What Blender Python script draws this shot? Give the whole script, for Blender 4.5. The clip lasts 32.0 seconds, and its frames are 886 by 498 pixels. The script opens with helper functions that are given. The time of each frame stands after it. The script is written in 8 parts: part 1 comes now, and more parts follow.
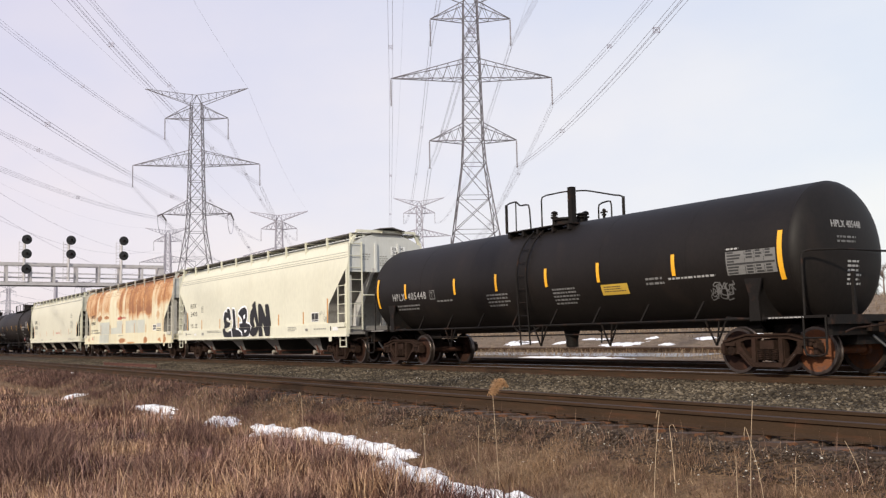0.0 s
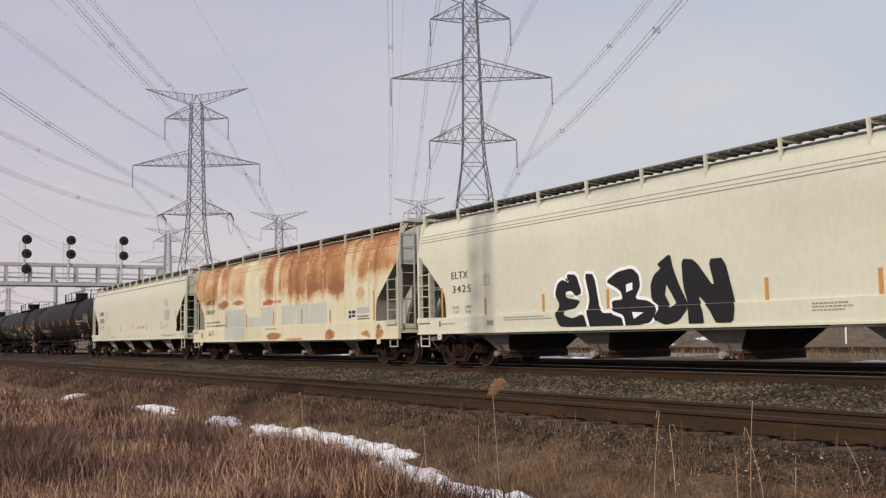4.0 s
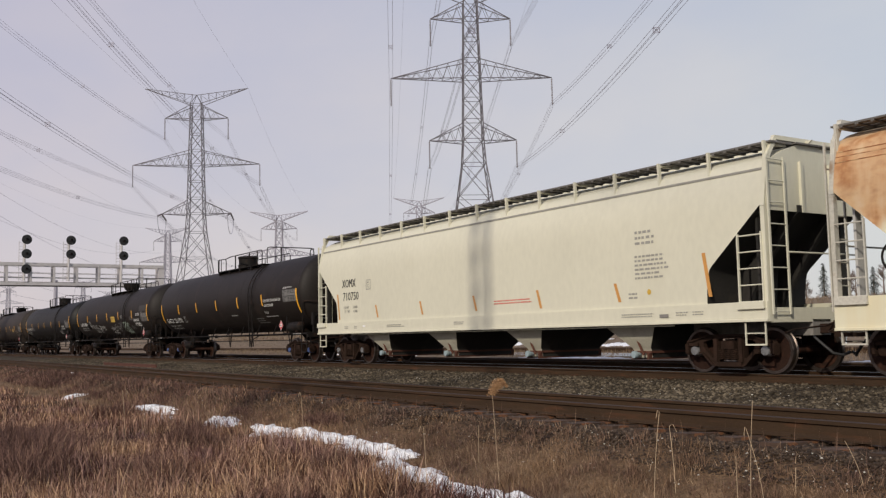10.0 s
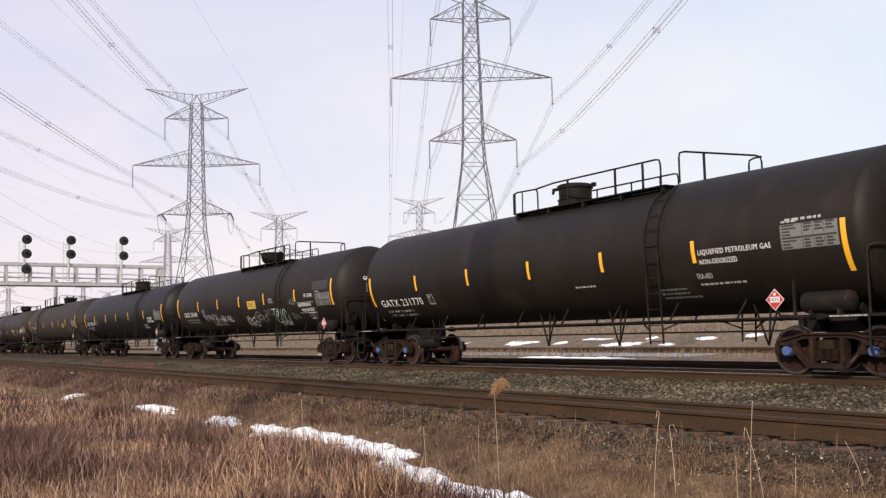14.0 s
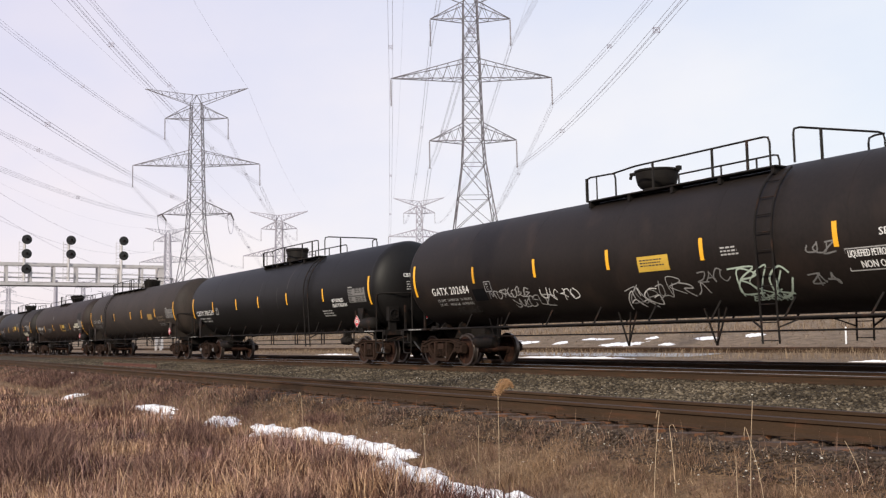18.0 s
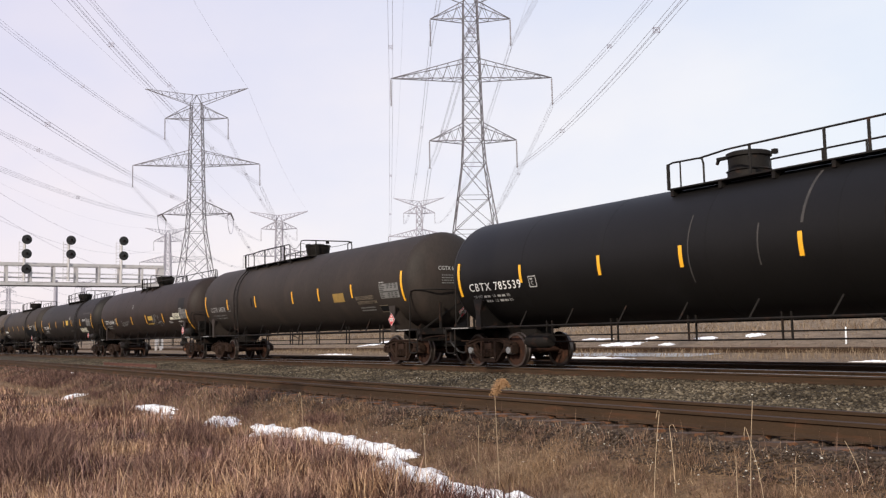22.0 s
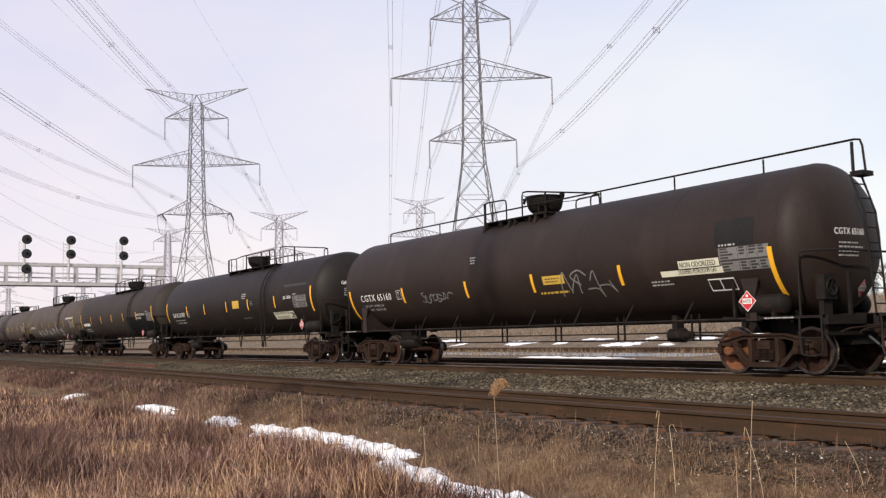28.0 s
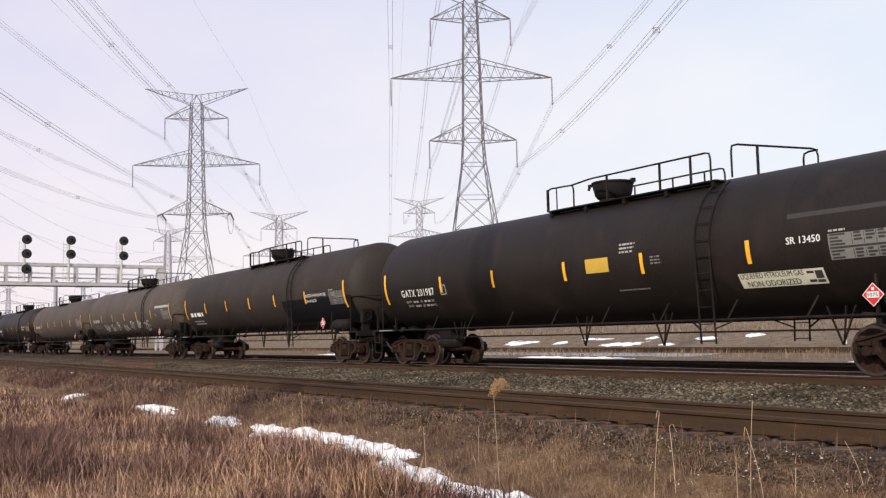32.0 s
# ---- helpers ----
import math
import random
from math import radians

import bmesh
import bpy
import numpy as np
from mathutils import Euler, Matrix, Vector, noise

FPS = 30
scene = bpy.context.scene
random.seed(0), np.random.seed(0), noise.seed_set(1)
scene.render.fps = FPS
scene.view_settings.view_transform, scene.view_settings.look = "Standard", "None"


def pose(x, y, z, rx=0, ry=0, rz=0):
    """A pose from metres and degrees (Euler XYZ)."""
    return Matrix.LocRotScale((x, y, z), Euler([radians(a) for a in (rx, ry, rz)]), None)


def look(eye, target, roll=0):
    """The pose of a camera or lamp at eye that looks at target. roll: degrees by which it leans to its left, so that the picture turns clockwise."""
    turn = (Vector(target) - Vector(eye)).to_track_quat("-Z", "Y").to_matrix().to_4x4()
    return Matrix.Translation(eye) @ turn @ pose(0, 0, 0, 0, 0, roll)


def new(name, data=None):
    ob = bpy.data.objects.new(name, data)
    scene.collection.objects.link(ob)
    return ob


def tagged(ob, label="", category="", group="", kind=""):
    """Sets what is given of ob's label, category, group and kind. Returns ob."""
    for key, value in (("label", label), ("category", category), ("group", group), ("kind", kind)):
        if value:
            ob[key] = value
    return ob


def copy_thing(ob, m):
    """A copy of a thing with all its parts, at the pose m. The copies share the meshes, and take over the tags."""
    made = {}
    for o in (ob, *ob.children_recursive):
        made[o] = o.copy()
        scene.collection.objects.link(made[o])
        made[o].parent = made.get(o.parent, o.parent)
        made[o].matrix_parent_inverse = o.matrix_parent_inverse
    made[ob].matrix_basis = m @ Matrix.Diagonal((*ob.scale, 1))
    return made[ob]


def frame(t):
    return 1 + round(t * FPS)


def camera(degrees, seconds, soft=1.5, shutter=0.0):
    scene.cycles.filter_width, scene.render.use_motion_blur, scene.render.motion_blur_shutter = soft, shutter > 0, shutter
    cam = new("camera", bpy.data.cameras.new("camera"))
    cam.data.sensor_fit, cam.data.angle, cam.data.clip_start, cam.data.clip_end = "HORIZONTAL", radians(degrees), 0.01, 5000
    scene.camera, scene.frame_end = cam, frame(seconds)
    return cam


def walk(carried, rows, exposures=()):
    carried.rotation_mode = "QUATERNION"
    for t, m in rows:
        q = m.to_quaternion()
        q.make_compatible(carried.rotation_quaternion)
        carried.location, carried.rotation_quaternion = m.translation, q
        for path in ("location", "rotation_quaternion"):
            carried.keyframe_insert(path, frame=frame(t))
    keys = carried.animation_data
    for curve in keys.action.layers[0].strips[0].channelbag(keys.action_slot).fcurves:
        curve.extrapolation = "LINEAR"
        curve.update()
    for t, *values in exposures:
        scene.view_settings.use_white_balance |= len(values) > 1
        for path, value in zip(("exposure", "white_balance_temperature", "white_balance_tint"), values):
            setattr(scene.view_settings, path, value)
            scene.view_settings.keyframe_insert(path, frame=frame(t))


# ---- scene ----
from mathutils.geometry import tessellate_polygon

# The world: x runs along the railway, y away from the camera, z = 0 is the top of the rails.
SECONDS = 32.0
NEAR_Y, TRAIN_Y, THIRD_Y = 8.24, 16.29, 20.6     # middle lines of the three tracks

cam = camera(50.3, SECONDS, soft=1.3, shutter=0.06)
EYE = (0.0, 0.0, 0.867)
AIM = (-0.83446, 0.54328, 0.09206)
VIEW = look(EYE, [e + 10 * a for e, a in zip(EYE, AIM)], -1.188)
walk(cam, [(0.0, VIEW), (SECONDS, VIEW)],
     exposures=[(0.0, 0.0), (1.0, -0.15), (2.0, -0.31), (3.0, -0.47), (3.6, -0.49), (6.0, -0.48), (9.0, -0.48), (10.0, -0.48), (11.0, -0.47), (12.0, -0.32), (13.0, -0.11), (14.0, 0.06), (17.0, 0.07), (32.0, 0.07)])

# ---- light ----
SUN_WAY = Vector((0.42, -0.78, 0.46)).normalized()      # towards the sun: behind the camera
world = bpy.data.worlds.new("hazy_sky")
scene.world = world
world.use_nodes = True
wn = world.node_tree.nodes
wl = world.node_tree.links
sky = wn.new("ShaderNodeTexSky")
sky.sky_type = "NISHITA"
sky.sun_disc = False
sky.sun_elevation = math.asin(SUN_WAY.z)
sky.sun_rotation = math.atan2(SUN_WAY.x, SUN_WAY.y)
sky.dust_density, sky.air_density, sky.ozone_density = 2.0, 1.0, 2.0
where = wn.new("ShaderNodeTexCoord")
split = wn.new("ShaderNodeSeparateXYZ")
wl.new(where.outputs["Generated"], split.inputs[0])
rise = wn.new("ShaderNodeValToRGB")                     # thin cloud: whiter low down, bluer above
rise.color_ramp.elements[0].color, rise.color_ramp.elements[1].color = (0.93, 0.895, 0.885, 1), (0.54, 0.60, 0.77, 1)
for at, c in ((0.10, (0.925, 0.897, 0.898)), (0.30, (0.82, 0.825, 0.90)), (0.55, (0.64, 0.69, 0.87))):
    rise.color_ramp.elements.new(at).color = (*c, 1)
wl.new(split.outputs[2], rise.inputs[0])
across = wn.new("ShaderNodeMath")                       # a slow change of tint along the horizon
across.operation = "MULTIPLY_ADD"
across.inputs[1].default_value = 1.0
wl.new(split.outputs[0], across.inputs[0])
wl.new(split.outputs[1], across.inputs[2])
tint = wn.new("ShaderNodeMapRange")
tint.inputs[1].default_value, tint.inputs[2].default_value = -0.9, 0.35
wl.new(across.outputs[0], tint.inputs[0])
pair = wn.new("ShaderNodeMixRGB")
pair.inputs[1].default_value, pair.inputs[2].default_value = (0.985, 0.915, 0.965, 1), (1.0, 1.035, 1.02, 1)
wl.new(tint.outputs[0], pair.inputs[0])
tinted = wn.new("ShaderNodeMixRGB")
tinted.blend_type = "MULTIPLY"
tinted.inputs[0].default_value = 1.0
wl.new(rise.outputs[0], tinted.inputs[1])
wl.new(pair.outputs[0], tinted.inputs[2])
veil = wn.new("ShaderNodeTexNoise")
veil.inputs["Scale"].default_value, veil.inputs["Detail"].default_value = 3.0, 6
streaks = wn.new("ShaderNodeMapping")                   # wisps drawn out along one way
streaks.inputs["Rotation"].default_value, streaks.inputs["Scale"].default_value = (0.0, 0.5, 0.6), (0.6, 1.6, 2.6)
wl.new(where.outputs["Generated"], streaks.inputs[0])
wl.new(streaks.outputs[0], veil.inputs["Vector"])
soft_veil = wn.new("ShaderNodeMapRange")
soft_veil.inputs[1].default_value, soft_veil.inputs[2].default_value = 0.3, 0.7
soft_veil.inputs[3].default_value, soft_veil.inputs[4].default_value = 9.75, 10.45
wl.new(veil.outputs["Fac"], soft_veil.inputs[0])
gain = wn.new("ShaderNodeVectorMath")
gain.operation = "SCALE"
wl.new(tinted.outputs[0], gain.inputs[0])
wl.new(soft_veil.outputs[0], gain.inputs["Scale"])
haze = wn.new("ShaderNodeMixRGB")
haze.inputs[0].default_value = 0.86
wl.new(sky.outputs[0], haze.inputs[1])
wl.new(gain.outputs[0], haze.inputs[2])
wisp = wn.new("ShaderNodeMapRange")                     # bluer gaps between the wisps
wisp.inputs[1].default_value, wisp.inputs[2].default_value = 0.35, 0.65
wl.new(veil.outputs["Fac"], wisp.inputs[0])
gaps = wn.new("ShaderNodeMixRGB")
gaps.inputs[1].default_value, gaps.inputs[2].default_value = (0.965, 0.99, 1.035, 1), (1.02, 1.005, 0.985, 1)
wl.new(wisp.outputs[0], gaps.inputs[0])
airy = wn.new("ShaderNodeMixRGB")
airy.blend_type = "MULTIPLY"
airy.inputs[0].default_value = 1.0
wl.new(haze.outputs[0], airy.inputs[1])
wl.new(gaps.outputs[0], airy.inputs[2])
wl.new(airy.outputs[0], wn["Background"].inputs[0])
wn["Background"].inputs[1].default_value = 0.105
sun_data = bpy.data.lights.new("sun", "SUN")
sun_data.energy, sun_data.angle, sun_data.color = 3.9, radians(0.5), (1.0, 0.91, 0.76)
sun = new("sun", sun_data)
sun.matrix_world = look((0, 0, 60), Vector((0, 0, 60)) - SUN_WAY)


# ---- materials ----
def material(name, colour, rough=0.7, metal=0.0, vary=0.25, scale=3.0, fine=40.0, bump=0.15, tint=None, tint_at=0.55,
             tint_width=0.15, streak=(1, 1, 1), rnd=0.0, spec=0.5):
    """A worn surface: base colour with blotches at two scales, an optional second colour in patches, fine relief."""
    m = bpy.data.materials.new(name)
    m.use_nodes = True
    n, l = m.node_tree.nodes, m.node_tree.links
    b = n["Principled BSDF"]
    b.inputs["Roughness"].default_value, b.inputs["Metallic"].default_value = rough, metal
    b.inputs["Specular IOR Level"].default_value = spec
    co = n.new("ShaderNodeTexCoord")
    mp = n.new("ShaderNodeMapping")
    mp.inputs["Scale"].default_value = streak
    l.new(co.outputs["Object"], mp.inputs[0])
    big, small = n.new("ShaderNodeTexNoise"), n.new("ShaderNodeTexNoise")
    for tex, sc, det in ((big, scale, 4), (small, fine, 3)):
        tex.inputs["Scale"].default_value, tex.inputs["Detail"].default_value = sc, det
        l.new(mp.outputs[0], tex.inputs["Vector"])
    add = n.new("ShaderNodeMath")
    add.operation = "ADD"
    l.new(big.outputs["Fac"], add.inputs[0]), l.new(small.outputs["Fac"], add.inputs[1])
    rng = n.new("ShaderNodeMapRange")
    rng.inputs[1].default_value, rng.inputs[2].default_value = 0.6, 1.4
    rng.inputs[3].default_value, rng.inputs[4].default_value = 1 - vary, 1 + vary
    l.new(add.outputs[0], rng.inputs[0])
    hue = n.new("ShaderNodeHueSaturation")
    hue.inputs["Color"].default_value = (*colour, 1)
    l.new(rng.outputs[0], hue.inputs["Value"])
    if rnd:
        info, r2, mul = n.new("ShaderNodeObjectInfo"), n.new("ShaderNodeMapRange"), n.new("ShaderNodeMath")
        r2.inputs[3].default_value, r2.inputs[4].default_value = 1 - rnd, 1 + rnd
        mul.operation = "MULTIPLY"
        l.new(info.outputs["Random"], r2.inputs[0])
        l.new(r2.outputs[0], mul.inputs[0]), l.new(rng.outputs[0], mul.inputs[1])
        l.new(mul.outputs[0], hue.inputs["Value"])
    out = hue.outputs[0]
    if tint:
        tex = n.new("ShaderNodeTexNoise")
        tex.inputs["Scale"].default_value, tex.inputs["Detail"].default_value = scale * 1.7, 6
        l.new(mp.outputs[0], tex.inputs["Vector"])
        r3, mix = n.new("ShaderNodeMapRange"), n.new("ShaderNodeMixRGB")
        r3.inputs[1].default_value, r3.inputs[2].default_value = tint_at, tint_at + tint_width
        l.new(tex.outputs["Fac"], r3.inputs[0])
        l.new(r3.outputs[0], mix.inputs[0]), l.new(out, mix.inputs[1])
        mix.inputs[2].default_value = (*tint, 1)
        out = mix.outputs[0]
    l.new(out, b.inputs["Base Color"])
    if bump:
        bp = n.new("ShaderNodeBump")
        bp.inputs["Strength"].default_value, bp.inputs["Distance"].default_value = bump, 0.02
        l.new(small.outputs["Fac"], bp.inputs["Height"])
        l.new(bp.outputs[0], b.inputs["Normal"])
    return m


M = {
    "rail_side": material("rusty_rail", (0.044, 0.0256, 0.0142), 0.85, 0.0, 0.35, 2, 60, 0.3, (0.076, 0.0350, 0.0180), 0.54, 0.14, streak=(0.5, 1, 4), spec=0.2),
    "rail_dull": material("dull_purple_grey_rail_head", (0.055, 0.042, 0.040), 0.8, 0.0, 0.3, 2, 40, 0.08, (0.10, 0.062, 0.045), 0.58, 0.15, streak=(0.15, 4, 1), spec=0.08),
    "rail_top": material("worn_rail_head", (0.42, 0.42, 0.44), 0.35, 0.9, 0.2, 2, 40, 0.05, streak=(0.1, 4, 1)),
    "tie": material("old_wood_tie", (0.060, 0.034, 0.022), 0.9, 0, 0.35, 3, 50, 0.5, (0.20, 0.080, 0.032), 0.52, 0.12, (0.6, 3, 3), rnd=0.3),
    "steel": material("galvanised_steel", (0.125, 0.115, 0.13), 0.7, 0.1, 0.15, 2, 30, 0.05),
    # paler, bluer copy of steel: distance haze is mixed into the colour
    "far_steel": material("haze_tinted_steel", (0.32, 0.305, 0.36), 0.7, 0.1, 0.1, 2, 30, 0.0),
    "wire": material("aluminium_wire", (0.31, 0.29, 0.35), 0.6, 0.3, 0.1, 1, 5, 0.0),
    "insulator": material("brown_porcelain", (0.16, 0.13, 0.14), 0.3, 0, 0.1, 2, 10, 0.0),
    "gantry": material("weathered_aluminium_paint", (0.52, 0.49, 0.49), 0.6, 0.2, 0.15, 1.5, 25, 0.05, (0.42, 0.38, 0.34), 0.62, 0.1),
    "black_paint": material("flat_black_paint", (0.015, 0.014, 0.015), 0.6, 0, 0.3, 3, 40, 0.05),
    "lens": material("dark_signal_lens", (0.03, 0.01, 0.012), 0.15, 0, 0.2, 3, 20, 0.0),
    "tank_black": material("black_tank_paint", (0.0124, 0.0086, 0.0070), 0.60, 0, 0.40, 0.9, 18, 0.08, (0.027, 0.0172, 0.0130), 0.55, 0.25, (0.9, 1, 0.5), spec=0.27),
    "tank_deep": material("deep_black_tank_paint", (0.0098, 0.0074, 0.0063), 0.58, 0, 0.35, 0.9, 18, 0.06, (0.020, 0.0138, 0.0108), 0.56, 0.25, (0.9, 1, 0.5), spec=0.24),
    "tank_pale": material("pale_brown_tank_paint", (0.066, 0.050, 0.042), 0.68, 0, 0.30, 0.9, 16, 0.06, (0.115, 0.088, 0.066), 0.56, 0.25, (0.9, 1, 0.4), spec=0.3),
    "tank_new": material("glossy_black_tank_paint", (0.0058, 0.0049, 0.0047), 0.54, 0, 0.25, 0.9, 18, 0.04, (0.0105, 0.0096, 0.0096), 0.6, 0.25, (0.9, 1, 0.5), spec=0.24),
    "tank_grey": material("faded_grey_black_tank_paint", (0.0285, 0.0215, 0.0180), 0.66, 0, 0.30, 0.9, 16, 0.06, (0.046, 0.0325, 0.0262), 0.54, 0.25, (0.9, 1, 0.4), spec=0.24),
    "tank_brown": material("dusty_brown_black_tank_paint", (0.0225, 0.0142, 0.0114), 0.6, 0, 0.30, 0.8, 18, 0.06, (0.034, 0.0222, 0.0172), 0.54, 0.22, (0.9, 1, 0.45), spec=0.25),
    "frame_black": material("grimy_black_underframe", (0.0105, 0.0084, 0.0074), 0.7, 0, 0.4, 2, 25, 0.15, (0.040, 0.020, 0.013), 0.56, 0.18, spec=0.18),
    "truck": material("dusty_rusty_cast_steel", (0.0255, 0.0146, 0.0104), 0.85, 0, 0.40, 3, 35, 0.4, (0.038, 0.0205, 0.0150), 0.54, 0.16, rnd=0.25, spec=0.12),
    "wheel": material("rusty_wheel_plate", (0.028, 0.0138, 0.0098), 0.8, 0.0, 0.4, 3, 30, 0.2, (0.062, 0.027, 0.017), 0.52, 0.15, rnd=0.3, spec=0.12),
    "wheel_orange": material("fresh_orange_rust_wheel", (0.15, 0.050, 0.017), 0.85, 0, 0.35, 3, 30, 0.2, (0.10, 0.045, 0.03), 0.5, 0.12),
    "tread": material("worn_wheel_rim", (0.10, 0.080, 0.070), 0.35, 0.8, 0.3, 3, 40, 0.1, (0.07, 0.048, 0.036), 0.5, 0.2),
    "hub_blue": material("blue_bearing_cap", (0.060, 0.10, 0.26), 0.55, 0, 0.25, 8, 40, 0.1),
    "hub_grey": material("grey_bearing_cap", (0.20, 0.20, 0.21), 0.55, 0.3, 0.25, 8, 40, 0.1),
    "hopper_white": material("weathered_white_hopper_paint", (0.665, 0.645, 0.52), 0.6, 0, 0.08, 0.9, 14, 0.04, (0.615, 0.585, 0.46), 0.56, 0.3, (0.6, 1, 0.30)),
    "hopper_cream": material("cream_hopper_paint", (0.63, 0.605, 0.485), 0.55, 0, 0.06, 0.9, 14, 0.04, (0.585, 0.555, 0.435), 0.58, 0.3, (0.6, 1, 0.30)),
    "hopper_grey": material("light_grey_hopper_paint", (0.48, 0.47, 0.45), 0.6, 0, 0.12, 1.2, 14, 0.05, (0.36, 0.33, 0.30), 0.6, 0.2, (1, 1, 0.3)),
    "hopper_patch": material("grey_cover_up_paint", (0.53, 0.54, 0.475), 0.6, 0, 0.08, 1.0, 14, 0.04, (0.60, 0.60, 0.51), 0.55, 0.2),
    "hopper_worn": material("worn_grey_cream_paint", (0.50, 0.475, 0.41), 0.65, 0, 0.2, 1.5, 20, 0.05, (0.30, 0.22, 0.15), 0.62, 0.12),
    # slope_grey and slope_black: shade under the sloping sheets is put into the colour
    "slope_grey": material("shaded_grey_sheet", (0.25, 0.235, 0.21), 0.8, 0, 0.25, 1.2, 20, 0.1, (0.07, 0.055, 0.045), 0.55, 0.2),
    "slope_black": material("shade_black_coating", (0.016, 0.014, 0.012), 0.8, 0, 0.3, 1.2, 20, 0.1, (0.035, 0.027, 0.021), 0.55, 0.2),
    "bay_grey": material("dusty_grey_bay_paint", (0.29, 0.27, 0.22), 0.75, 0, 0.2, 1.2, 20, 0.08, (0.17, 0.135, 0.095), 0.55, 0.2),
    "end_grey": material("pale_grey_end_paint", (0.56, 0.56, 0.53), 0.65, 0, 0.08, 1.2, 16, 0.04, (0.44, 0.42, 0.38), 0.62, 0.2, (1, 1, 0.3)),
    # body cream made darker: the leaning bay sides' weaker sun is in the colour
    "bay_cream": material("shaded_cream_bay_paint", (0.44, 0.415, 0.335), 0.7, 0, 0.15, 1.2, 20, 0.06, (0.30, 0.255, 0.19), 0.58, 0.2),
    "cap_blue": material("pale_blue_shaft_cap", (0.27, 0.34, 0.37), 0.6, 0, 0.2, 6, 40, 0.05),
    "spray_white": material("fresh_white_spray_paint", (0.93, 0.93, 0.95), 0.5, 0, 0.03, 2, 30, 0.0),
    "spray_black": material("black_spray_paint", (0.009, 0.0085, 0.010), 0.55, 0, 0.25, 2, 30, 0.0),
    "panel_grey": material("grey_white_data_stencil", (0.17, 0.164, 0.156), 0.65, 0, 0.15, 4, 50, 0.0),
    "seam_pale": material("pale_cream_weld_seam", (0.60, 0.49, 0.33), 0.7, 0, 0.2, 2, 20, 0.05, (0.42, 0.24, 0.11), 0.58, 0.2),
    "rust": material("flaky_orange_rust", (0.30, 0.115, 0.045), 0.85, 0, 0.35, 4, 40, 0.2, (0.55, 0.36, 0.19), 0.50, 0.12),
    "faint_patch": material("thin_blue_black_cover_up_paint", (0.0135, 0.0125, 0.0125), 0.7, 0, 0.3, 1.0, 14, 0.02, (0.020, 0.0155, 0.0135), 0.52, 0.2, spec=0.25),
    "dark_patch": material("matt_black_cover_up_paint", (0.0055, 0.0056, 0.0064), 0.75, 0, 0.2, 1.0, 14, 0.02, spec=0.15),
    "faded_patch": material("bleached_grey_paint_patch", (0.034, 0.031, 0.029), 0.7, 0, 0.2, 1.0, 14, 0.02),
    "rust_red": material("dull_red_stencil_paint", (0.58, 0.12, 0.095), 0.65, 0, 0.2, 8, 60, 0.0),
    "gate_dirty": material("pale_paint_with_rust_dirt", (0.34, 0.31, 0.26), 0.75, 0, 0.4, 4, 30, 0.1, (0.13, 0.075, 0.045), 0.50, 0.12),
    # grime on underframe parts; on the bays the dark tone also paints in shade
    "hopper_dark": material("grimy_shaded_grey_hopper_paint", (0.22, 0.205, 0.19), 0.75, 0, 0.25, 1.5, 20, 0.1, (0.12, 0.10, 0.085), 0.55, 0.2, (1, 1, 0.4)),
    "grating": material("dark_steel_grating", (0.14, 0.13, 0.12), 0.7, 0.2, 0.3, 3, 60, 0.2),
    "yellow": material("yellow_reflective_sheeting", (0.85, 0.42, 0.025), 0.4, 0, 0.08, 6, 60, 0.02),
    "faded_yellow": material("faded_orange_reflective_sheeting", (0.56, 0.27, 0.07), 0.5, 0, 0.15, 6, 60, 0.02),
    "dull_yellow": material("dirty_yellow_label", (0.54, 0.34, 0.045), 0.6, 0, 0.12, 5, 40, 0.02),
    "green_mark": material("pale_green_spray_paint", (0.42, 0.50, 0.42), 0.65, 0, 0.2, 8, 60, 0.0),
    "dirty_label": material("grimy_yellow_label", (0.27, 0.165, 0.04), 0.65, 0, 0.2, 5, 40, 0.02),
    "tan_mark": material("faded_tan_stencil", (0.19, 0.150, 0.105), 0.7, 0, 0.3, 6, 50, 0.0, (0.10, 0.08, 0.06), 0.55, 0.15),
    "ice": material("dull_grey_ice", (0.26, 0.265, 0.27), 0.45, 0, 0.25, 1.2, 14, 0.2, (0.14, 0.11, 0.085), 0.58, 0.15),
    "scuff": material("pale_scuff_in_paint", (0.040, 0.035, 0.032), 0.7, 0, 0.4, 3, 30, 0.0),
    "chip": material("bright_stone_chip", (0.55, 0.52, 0.46), 0.8, 0, 0.3, 9, 60, 0.2),
    "white_mark": material("white_stencil_paint", (0.76, 0.75, 0.73), 0.6, 0, 0.12, 8, 60, 0.0),
    "dim_mark": material("dirty_white_stencil_paint", (0.36, 0.35, 0.34), 0.65, 0, 0.25, 8, 60, 0.0),
    "faint_mark": material("worn_faint_stencil_paint", (0.16, 0.155, 0.15), 0.65, 0, 0.35, 8, 60, 0.0),
    "black_mark": material("black_stencil_paint", (0.035, 0.033, 0.032), 0.6, 0, 0.2, 8, 60, 0.0),
    "grey_mark": material("faded_grey_stencil_paint", (0.30, 0.29, 0.26), 0.65, 0, 0.2, 8, 60, 0.0),
    "red": material("red_label_paint", (0.52, 0.025, 0.035), 0.5, 0, 0.1, 8, 60, 0.0),
    "snow": material("old_granular_snow", (0.88, 0.87, 0.885), 0.7, 0, 0.08, 5.0, 30, 0.9, (0.50, 0.42, 0.36), 0.63, 0.12),
    "reed": material("pale_dry_reed", (0.50, 0.37, 0.24), 0.8, 0, 0.2, 5, 40, 0.1, rnd=0.15),
